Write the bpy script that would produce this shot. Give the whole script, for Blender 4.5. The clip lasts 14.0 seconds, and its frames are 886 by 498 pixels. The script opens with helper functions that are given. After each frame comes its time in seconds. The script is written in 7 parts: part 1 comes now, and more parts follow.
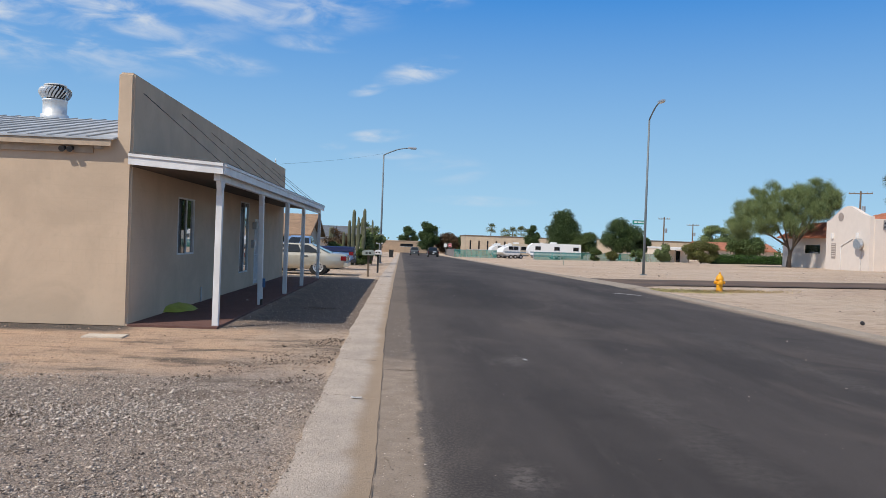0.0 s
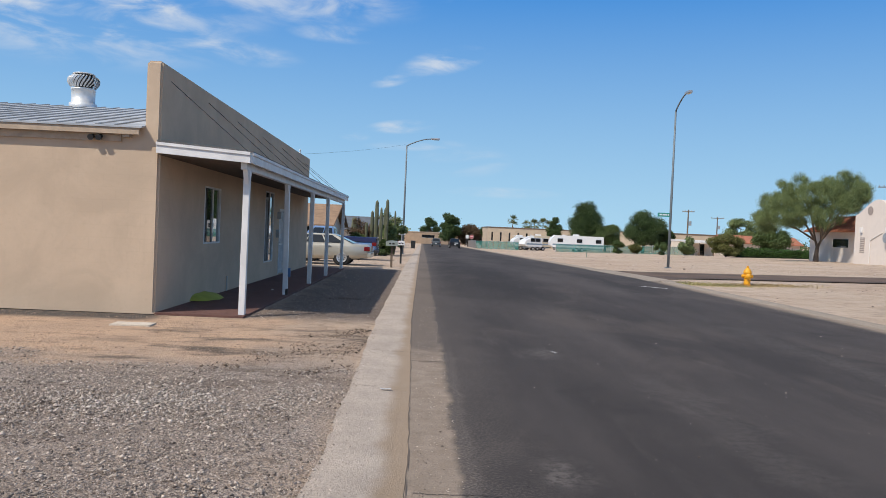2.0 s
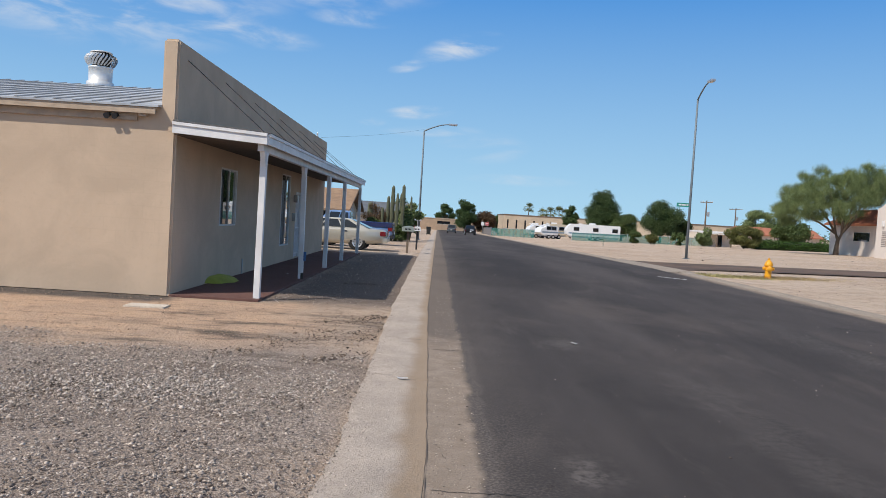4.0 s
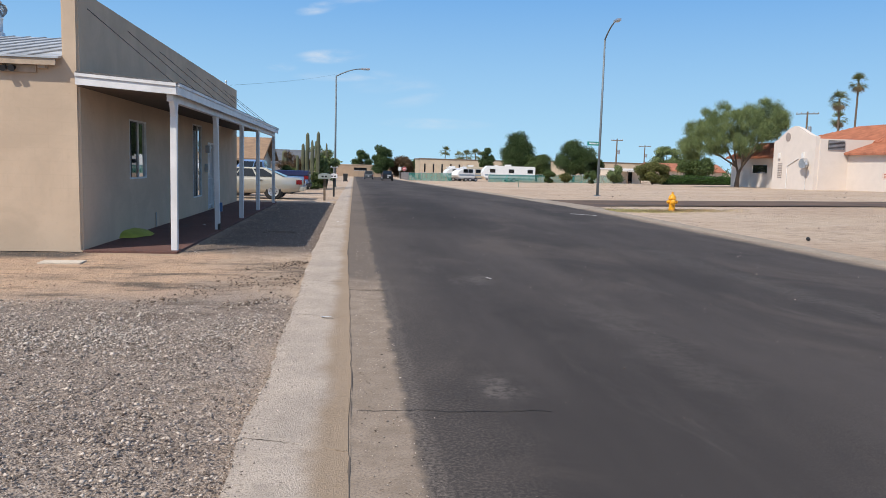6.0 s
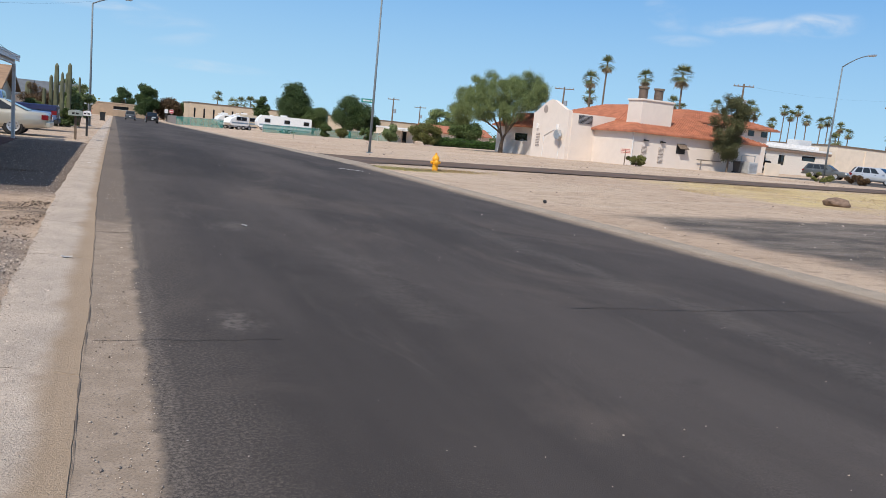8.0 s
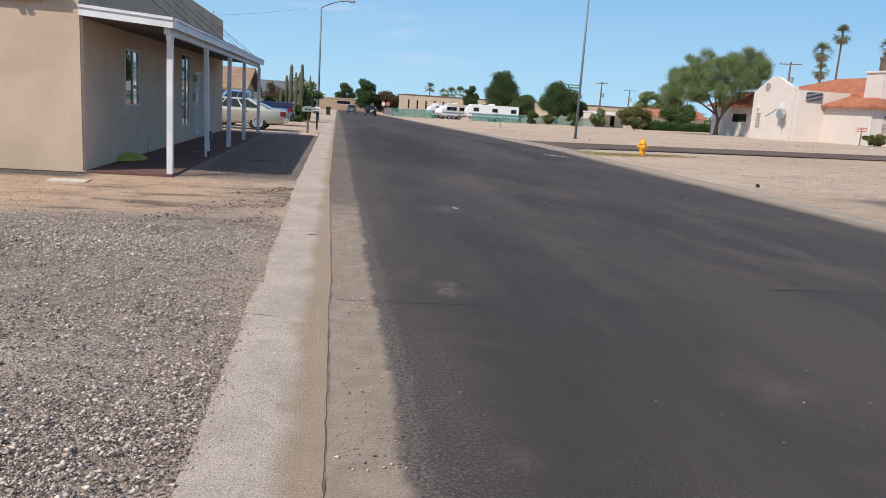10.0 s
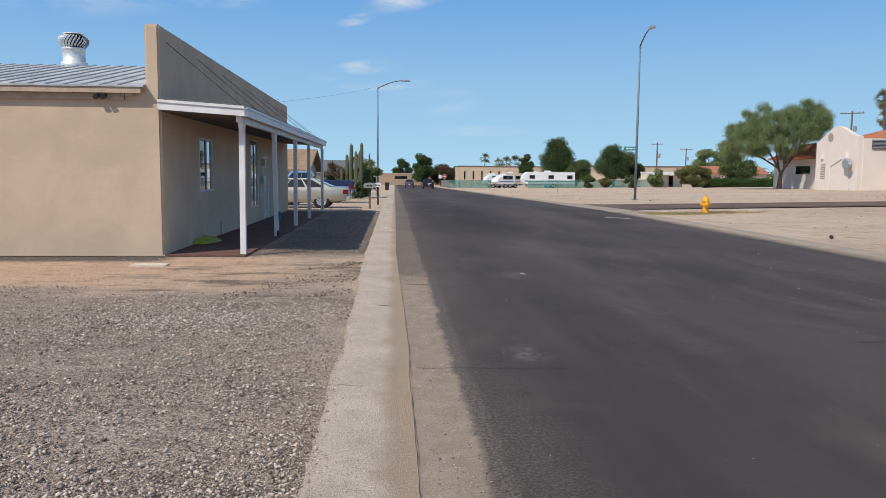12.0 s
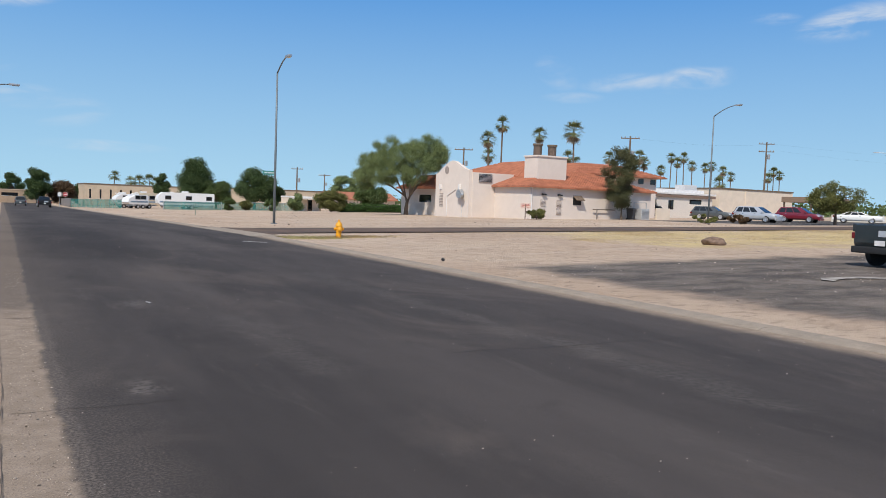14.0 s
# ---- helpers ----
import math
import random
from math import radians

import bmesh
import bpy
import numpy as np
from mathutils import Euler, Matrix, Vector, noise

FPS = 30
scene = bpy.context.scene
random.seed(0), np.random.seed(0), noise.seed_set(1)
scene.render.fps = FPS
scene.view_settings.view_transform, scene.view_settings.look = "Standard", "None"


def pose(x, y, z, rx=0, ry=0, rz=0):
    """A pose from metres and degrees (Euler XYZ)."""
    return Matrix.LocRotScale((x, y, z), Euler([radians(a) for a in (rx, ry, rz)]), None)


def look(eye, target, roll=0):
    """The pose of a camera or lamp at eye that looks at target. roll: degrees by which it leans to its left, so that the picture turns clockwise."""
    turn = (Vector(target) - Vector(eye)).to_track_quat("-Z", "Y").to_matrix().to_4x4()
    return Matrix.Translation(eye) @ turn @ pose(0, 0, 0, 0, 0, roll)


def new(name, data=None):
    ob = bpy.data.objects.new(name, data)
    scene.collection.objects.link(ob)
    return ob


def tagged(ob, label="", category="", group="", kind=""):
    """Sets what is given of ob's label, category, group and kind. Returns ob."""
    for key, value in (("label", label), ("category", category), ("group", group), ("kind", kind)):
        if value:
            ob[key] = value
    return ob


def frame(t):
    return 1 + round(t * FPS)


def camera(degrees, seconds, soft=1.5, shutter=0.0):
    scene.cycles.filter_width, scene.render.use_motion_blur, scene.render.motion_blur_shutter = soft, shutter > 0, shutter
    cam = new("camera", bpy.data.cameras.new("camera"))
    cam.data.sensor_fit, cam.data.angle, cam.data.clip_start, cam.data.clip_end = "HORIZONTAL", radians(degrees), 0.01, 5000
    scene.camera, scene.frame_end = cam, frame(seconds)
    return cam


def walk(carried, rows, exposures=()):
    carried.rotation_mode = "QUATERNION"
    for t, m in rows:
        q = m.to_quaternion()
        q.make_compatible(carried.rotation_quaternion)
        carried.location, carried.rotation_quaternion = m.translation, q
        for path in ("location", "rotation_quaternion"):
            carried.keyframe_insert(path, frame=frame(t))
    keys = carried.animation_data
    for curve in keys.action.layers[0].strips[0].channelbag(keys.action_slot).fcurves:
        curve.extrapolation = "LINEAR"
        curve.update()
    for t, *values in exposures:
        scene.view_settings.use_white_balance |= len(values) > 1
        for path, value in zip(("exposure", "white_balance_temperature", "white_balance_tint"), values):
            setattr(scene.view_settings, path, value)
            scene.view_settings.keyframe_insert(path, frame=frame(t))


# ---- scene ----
cam = camera(60.7, 14.0, soft=0.8)
PATH = [
    (0, (0.148, 0.648, 1.595), (0.259, 2.645, 1.574), 2.1),
    (0.5, (0.186, 0.65, 1.595), (0.289, 2.647, 1.569), 1.9),
    (1, (0.234, 0.627, 1.6), (0.327, 2.624, 1.567), 2.0),
    (1.5, (0.222, 0.655, 1.59), (0.3, 2.653, 1.55), 2.2),
    (2, (0.055, 0.771, 1.579), (0.111, 2.769, 1.533), 2.5),
    (2.2, (-0.012, 0.825, 1.577), (0.032, 2.824, 1.53), 2.8),
    (4.3, (0.005, 1.019, 1.56), (0.024, 3.016, 1.46), 3.5),
    (4.5, (-0.027, 1.025, 1.554), (0.011, 3.021, 1.441), 3.2),
    (5, (-0.041, 0.917, 1.575), (0.052, 2.909, 1.422), 2.5),
    (5.5, (-0.008, 0.755, 1.563), (0.146, 2.74, 1.373), 1.7),
    (6, (0.019, 0.622, 1.549), (0.255, 2.596, 1.331), 1.6),
    (6.5, (0.092, 0.529, 1.572), (0.443, 2.488, 1.372), 1.0),
    (7, (0.241, 0.44, 1.568), (0.766, 2.363, 1.415), 0.7),
    (7.5, (0.173, 0.195, 1.554), (0.902, 2.047, 1.353), 3.1),
    (8, (0.146, -0.024, 1.566), (0.952, 1.782, 1.268), 5.7),
    (8.5, (0.235, -0.253, 1.586), (0.934, 1.591, 1.252), 6.8),
    (9, (0.2, -0.401, 1.605), (0.688, 1.506, 1.254), 6.1),
    (9.2, (0.141, -0.468, 1.608), (0.558, 1.452, 1.235), 5.6),
    (11.3, (-0.041, -0.825, 1.588), (0.161, 1.145, 1.308), 2.1),
    (11.5, (-0.059, -0.846, 1.599), (0.112, 1.131, 1.352), 1.5),
    (12, (-0.111, -0.727, 1.58), (0.017, 1.259, 1.379), 0.5),
    (12.5, (-0.112, -0.66, 1.548), (0.04, 1.323, 1.338), 0.2),
    (13, (-0.097, -0.603, 1.55), (0.129, 1.373, 1.336), 0.3),
    (13.5, (-0.03, -0.57, 1.544), (0.383, 1.379, 1.369), 1.2),
    (13.7, (0.005, -0.595, 1.574), (0.583, 1.313, 1.416), 1.6),
    (13.8, (-0.017, -0.732, 1.593), (0.681, 1.137, 1.454), 2.3),
    (13.9, (-0.08, -0.866, 1.627), (0.761, 0.943, 1.491), 2.0),
    (14, (0.018, -0.928, 1.638), (1.026, 0.796, 1.518), 2.1),
]
walk(cam, [(t, look(eye, target, roll)) for t, eye, target, roll in PATH],
     [(0, -0.2), (2, -0.18), (5, -0.16), (6, -0.06), (7, -0.07), (7.5, -0.2), (8, -0.06), (8.5, 0.06), (9.2, -0.03), (11.5, -0.08), (12, -0.18), (12.5, -0.1), (13, -0.06), (13.5, -0.15), (14, -0.18)])

# ---- light ----
SUN_TO = Vector((-1.0, -0.85, 1.45)).normalized()      # towards the sun
world = bpy.data.worlds.new("desert_sky")
scene.world = world
world.use_nodes = True
wn, wl = world.node_tree.nodes, world.node_tree.links
wn.clear()


def wnode(kind, **values):
    n = wn.new(kind)
    for k, v in values.items():
        if k == "op":
            n.operation = v
        else:
            n.inputs[k].default_value = v
    return n


sky = wn.new("ShaderNodeTexSky")
sky.sky_type, sky.sun_disc = "NISHITA", False
sky.sun_elevation = math.asin(SUN_TO.z)
sky.sun_rotation = math.atan2(SUN_TO.x, SUN_TO.y) % (2 * math.pi)
sky.altitude, sky.air_density, sky.dust_density, sky.ozone_density = 350, 1.0, 0.6, 2.0
coord = wn.new("ShaderNodeTexCoord")


def cloud_at(az, el, wide, high, amount, lean=0.0):
    """A soft cloud centred on a bearing (degrees right of the street) and a height over the horizon."""
    c = Vector((math.sin(radians(az)) * math.cos(radians(el)), math.cos(radians(az)) * math.cos(radians(el)), math.sin(radians(el))))
    side = Vector((math.cos(radians(az)), -math.sin(radians(az)), 0))
    up = side.cross(c)
    if up.z < 0:
        up = -up
    a = side * math.cos(radians(lean)) + up * math.sin(radians(lean))
    b = up * math.cos(radians(lean)) - side * math.sin(radians(lean))
    total = None
    for axis, size in ((a, wide), (b, high)):
        dot = wn.new("ShaderNodeVectorMath")
        dot.operation = "DOT_PRODUCT"
        wl.new(coord.outputs["Generated"], dot.inputs[0])
        dot.inputs[1].default_value = axis
        off = wnode("ShaderNodeMath", op="SUBTRACT")
        wl.new(dot.outputs["Value"], off.inputs[0])
        off.inputs[1].default_value = c.dot(axis)
        sc = wnode("ShaderNodeMath", op="DIVIDE")
        wl.new(off.outputs[0], sc.inputs[0])
        sc.inputs[1].default_value = math.sin(radians(size))
        sq = wnode("ShaderNodeMath", op="MULTIPLY")
        wl.new(sc.outputs[0], sq.inputs[0])
        wl.new(sc.outputs[0], sq.inputs[1])
        if total is None:
            total = sq
        else:
            add = wnode("ShaderNodeMath", op="ADD")
            wl.new(total.outputs[0], add.inputs[0])
            wl.new(sq.outputs[0], add.inputs[1])
            total = add
    fall = wn.new("ShaderNodeMapRange")
    fall.interpolation_type = "SMOOTHSTEP"
    wl.new(total.outputs[0], fall.inputs["Value"])
    for k, v in (("From Min", 0.0), ("From Max", 1.0), ("To Min", amount), ("To Max", 0.0)):
        fall.inputs[k].default_value = v
    return fall.outputs[0]


CLOUDS = [(-25, 14.5, 14, 5.0, 1.0, 0), (-12, 16.6, 12, 2.6, 0.75, 0), (0, 17.6, 5, 1.0, 0.55, 0), (-15, 12.3, 6, 1.1, 0.75, -3), (-7, 14.1, 4, 0.8, 0.5, 0),
          (0.9, 12.5, 3.8, 1.1, 0.95, 14), (-2.8, 11.0, 1.8, 0.5, 0.7, 14), (-1.8, 7.7, 3.0, 0.6, 0.9, 4), (-5.4, 6.8, 1.3, 0.4, 0.7, 0), (-0.5, 6.4, 4.5, 0.5, 0.5, 3),
          (3, 5.4, 4, 1.4, 0.3, 0), (6, 3.1, 5, 0.5, 0.4, 0), (38.3, 9.8, 2.0, 1.2, 0.5, -30), (43.6, 9.2, 4, 0.8, 0.65, 3), (48, 9.4, 3.2, 1.1, 0.9, 6), (39.5, 8.1, 2.6, 0.5, 0.4, 0),
          (58, 12.8, 4.2, 1.3, 0.9, 10), (53, 13.2, 2, 0.5, 0.6, 0), (90, 15, 14, 4, 0.7, 0), (-80, 24, 30, 8, 0.8, 0), (150, 22, 40, 9, 0.7, 0)]
amount = None
for c in CLOUDS:
    one = cloud_at(*c)
    if amount is None:
        amount = one
    else:
        m = wnode("ShaderNodeMath", op="MAXIMUM")
        wl.new(amount, m.inputs[0])
        wl.new(one, m.inputs[1])
        amount = m.outputs[0]
stretch = wn.new("ShaderNodeMapping")
wl.new(coord.outputs["Generated"], stretch.inputs["Vector"])
stretch.inputs["Rotation"].default_value = (0.0, radians(5), 0.0)
stretch.inputs["Scale"].default_value = (12.0, 12.0, 40.0)
wisps = wnode("ShaderNodeTexNoise", Scale=1.0, Detail=7.0, Roughness=0.55, Distortion=0.5)
wl.new(stretch.outputs[0], wisps.inputs["Vector"])
ramp = wn.new("ShaderNodeMapRange")
ramp.interpolation_type = "SMOOTHSTEP"
wl.new(wisps.outputs["Fac"], ramp.inputs["Value"])
ramp.inputs["From Min"].default_value, ramp.inputs["From Max"].default_value = 0.36, 0.74
cover = wnode("ShaderNodeMath", op="MULTIPLY")
wl.new(ramp.outputs[0], cover.inputs[0])
wl.new(amount, cover.inputs[1])
clear = wn.new("ShaderNodeHueSaturation")
clear.inputs["Saturation"].default_value = 0.35
clear.inputs["Value"].default_value = 1.9
wl.new(sky.outputs[0], clear.inputs["Color"])
clouded = wn.new("ShaderNodeMix")
clouded.data_type = "RGBA"
wl.new(cover.outputs[0], clouded.inputs[0])
height = wn.new("ShaderNodeSeparateXYZ")
wl.new(coord.outputs["Generated"], height.inputs[0])
haze = wn.new("ShaderNodeMapRange")
haze.interpolation_type = "SMOOTHSTEP"
wl.new(height.outputs["Z"], haze.inputs["Value"])
for k, v in (("From Min", 0.32), ("From Max", 0.75), ("To Min", 0.97), ("To Max", 0.15)):
    haze.inputs[k].default_value = v
tone = wn.new("ShaderNodeMapRange")
wl.new(height.outputs["Z"], tone.inputs["Value"])
tone.inputs["From Min"].default_value, tone.inputs["From Max"].default_value = 0.0, 0.32
tint = wn.new("ShaderNodeMix")
tint.data_type = "RGBA"
wl.new(tone.outputs[0], tint.inputs[0])
tint.inputs[6].default_value, tint.inputs[7].default_value = (4.5, 7.5, 9.6, 1), (0.38, 2.8, 7.8, 1)
hazy = wn.new("ShaderNodeMix")
hazy.data_type = "RGBA"
wl.new(haze.outputs[0], hazy.inputs[0])
wl.new(clear.outputs[0], hazy.inputs[6])
wl.new(tint.outputs[2], hazy.inputs[7])
wl.new(hazy.outputs[2], clouded.inputs[6])
clouded.inputs[7].default_value = (7.6, 8.2, 9.0, 1)
back = wnode("ShaderNodeBackground", Strength=0.1)
wl.new(clouded.outputs[2], back.inputs["Color"])
wout = wn.new("ShaderNodeOutputWorld")
wl.new(back.outputs[0], wout.inputs["Surface"])

sun_data = bpy.data.lights.new("sun", "SUN")
sun_data.energy, sun_data.angle, sun_data.color = 4.5, radians(0.53), (1.0, 0.93, 0.83)
sun = new("sun", sun_data)
sun.matrix_world = look((0, 0, 60), Vector((0, 0, 60)) - SUN_TO)

# ---- materials ----


class Nodes:
    """A small helper round one material's node tree."""

    def __init__(self, name):
        self.mat = bpy.data.materials.new(name)
        self.mat.use_nodes = True
        self.n, self.l = self.mat.node_tree.nodes, self.mat.node_tree.links
        self.bsdf = self.n["Principled BSDF"]
        self.pos = self.n.new("ShaderNodeNewGeometry").outputs["Position"]

    def put(self, socket, value):
        if isinstance(value, bpy.types.NodeSocket):
            self.l.new(value, socket)
        elif isinstance(value, (tuple, list)) and len(value) == 3 and socket.type == "RGBA":
            socket.default_value = (*value, 1)
        else:
            socket.default_value = value

    def noise(self, scale, detail=4.0, rough=0.55, stretch=None, warp=0.0, vector=None):
        v = vector or self.pos
        if stretch:
            m = self.n.new("ShaderNodeMapping")
            self.l.new(v, m.inputs["Vector"])
            m.inputs["Scale"].default_value = stretch
            v = m.outputs[0]
        t = self.n.new("ShaderNodeTexNoise")
        self.l.new(v, t.inputs["Vector"])
        t.inputs["Scale"].default_value, t.inputs["Detail"].default_value, t.inputs["Roughness"].default_value = scale, detail, rough
        t.inputs["Distortion"].default_value = warp
        return t.outputs["Fac"]

    def cells(self, scale, feature="F1", out="Distance"):
        t = self.n.new("ShaderNodeTexVoronoi")
        self.l.new(self.pos, t.inputs["Vector"])
        t.feature = feature
        t.inputs["Scale"].default_value = scale
        return t.outputs[out]

    def ramp(self, value, lo, hi, a=0.0, b=1.0):
        r = self.n.new("ShaderNodeMapRange")
        r.interpolation_type = "SMOOTHSTEP"
        self.put(r.inputs["Value"], value)
        for k, v in (("From Min", lo), ("From Max", hi), ("To Min", a), ("To Max", b)):
            r.inputs[k].default_value = v
        return r.outputs[0]

    def math(self, op, a, b=0.0):
        m = self.n.new("ShaderNodeMath")
        m.operation = op
        self.put(m.inputs[0], a)
        self.put(m.inputs[1], b)
        return m.outputs[0]

    def mix(self, fac, a, b, blend="MIX"):
        m = self.n.new("ShaderNodeMix")
        m.data_type, m.blend_type = "RGBA", blend
        self.put(m.inputs[0], fac)
        self.put(m.inputs[6], a)
        self.put(m.inputs[7], b)
        return m.outputs[2]

    def axis(self, which):
        s = self.n.new("ShaderNodeSeparateXYZ")
        self.l.new(self.pos, s.inputs[0])
        return s.outputs["XYZ".index(which)]

    def zone(self, x0, x1, y0, y1, soft=0.3, rag=0.4, scale=1.5):
        """1 inside a stretch of the plan, with a ragged edge."""
        wob = self.math("MULTIPLY", self.math("SUBTRACT", self.noise(scale, 5.0), 0.5), rag * 2)
        x, y = self.math("ADD", self.axis("X"), wob), self.math("ADD", self.axis("Y"), wob)
        out = None
        for v, lo, hi in ((x, x0, x1), (y, y0, y1)):
            one = self.math("MULTIPLY", self.ramp(v, lo - soft, lo + soft), self.ramp(v, hi - soft, hi + soft, 1.0, 0.0))
            out = one if out is None else self.math("MULTIPLY", out, one)
        return out

    def per_object(self):
        return self.n.new("ShaderNodeObjectInfo").outputs["Random"]

    def per_island(self):
        return self.n.new("ShaderNodeNewGeometry").outputs["Random Per Island"]

    def bump(self, height, strength, distance):
        b = self.n.new("ShaderNodeBump")
        b.inputs["Strength"].default_value, b.inputs["Distance"].default_value = strength, distance
        self.put(b.inputs["Height"], height)
        prior = self.bsdf.inputs["Normal"].links
        if prior:
            self.l.new(prior[0].from_socket, b.inputs["Normal"])
        self.l.new(b.outputs[0], self.bsdf.inputs["Normal"])

    def done(self, colour, rough=0.8, metal=0.0, spec=0.5):
        self.put(self.bsdf.inputs["Base Color"], colour)
        self.put(self.bsdf.inputs["Roughness"], rough)
        self.put(self.bsdf.inputs["Metallic"], metal)
        self.bsdf.inputs["Specular IOR Level"].default_value = spec
        return self.mat


def plain(name, c, rough=0.6, metal=0.0, vary=0.12, scale=6.0, bump=0.0, grain=60.0, spec=0.5):
    """A surface of one colour with stains at two scales and a fine relief."""
    k = Nodes(name)
    dark, light = tuple(v * (1 - vary) for v in c), tuple(min(1, v * (1 + vary)) for v in c)
    col = k.mix(k.ramp(k.noise(scale, 5.0), 0.3, 0.7), dark, light)
    col = k.mix(k.math("MULTIPLY", k.noise(grain, 2.0), 0.35), col, tuple(v * (1 - 2 * vary) for v in c))
    if bump:
        k.bump(k.noise(grain, 3.0), bump, 0.01)
    return k.done(col, rough, metal, spec)


def stucco(name, c, patch=0.1, coarse=0.35, block=False):
    k = Nodes(name)
    big = k.noise(0.9, 6.0, 0.6, warp=0.6)
    fine = k.noise(14.0, 4.0)
    col = k.mix(k.ramp(big, 0.32, 0.68), tuple(v * (1 - patch) for v in c), tuple(v * (1 + patch * 0.6) for v in c))
    col = k.mix(k.ramp(fine, 0.55, 0.8, 0.0, 0.35), col, tuple(v * 0.82 for v in c))
    streak = k.noise(2.4, 4.0, stretch=(1, 1, 0.14))
    col = k.mix(k.ramp(streak, 0.6, 0.85, 0.0, 0.35), col, tuple(v * 0.8 for v in c))
    if block:
        # the courses of the blocks show faintly through the plaster
        flat = k.n.new("ShaderNodeCombineXYZ")
        k.put(flat.inputs[0], k.math("ADD", k.axis("X"), k.axis("Y")))
        k.put(flat.inputs[1], k.math("ADD", k.axis("Z"), k.math("MULTIPLY", k.noise(1.7, 3.0), 0.05)))
        bk = k.n.new("ShaderNodeTexBrick")
        k.l.new(flat.outputs[0], bk.inputs["Vector"])
        for key, val in (("Scale", 1.0), ("Mortar Size", 0.012), ("Mortar Smooth", 0.6), ("Brick Width", 0.42), ("Row Height", 0.21)):
            bk.inputs[key].default_value = val
        worn = k.math("MULTIPLY", bk.outputs["Fac"], k.ramp(k.noise(0.7, 5.0, 0.6), 0.46, 0.62))
        col = k.mix(k.math("MULTIPLY", worn, 0.10), col, tuple(v * 0.72 for v in c))
        k.bump(worn, -0.12, 0.015)
        chip = k.ramp(k.noise(3.2, 6.0, 0.7), 0.66, 0.72)
        col = k.mix(k.math("MULTIPLY", chip, 0.35), col, tuple(v * 0.75 for v in c))
    k.bump(k.noise(0.8, 3.0, warp=0.5), 0.5, 0.04)
    k.bump(k.noise(4.5, 4.0), coarse, 0.02)
    k.bump(k.noise(120.0, 3.0), 0.3, 0.004)
    return k.done(col, 0.9, 0.0, 0.25)


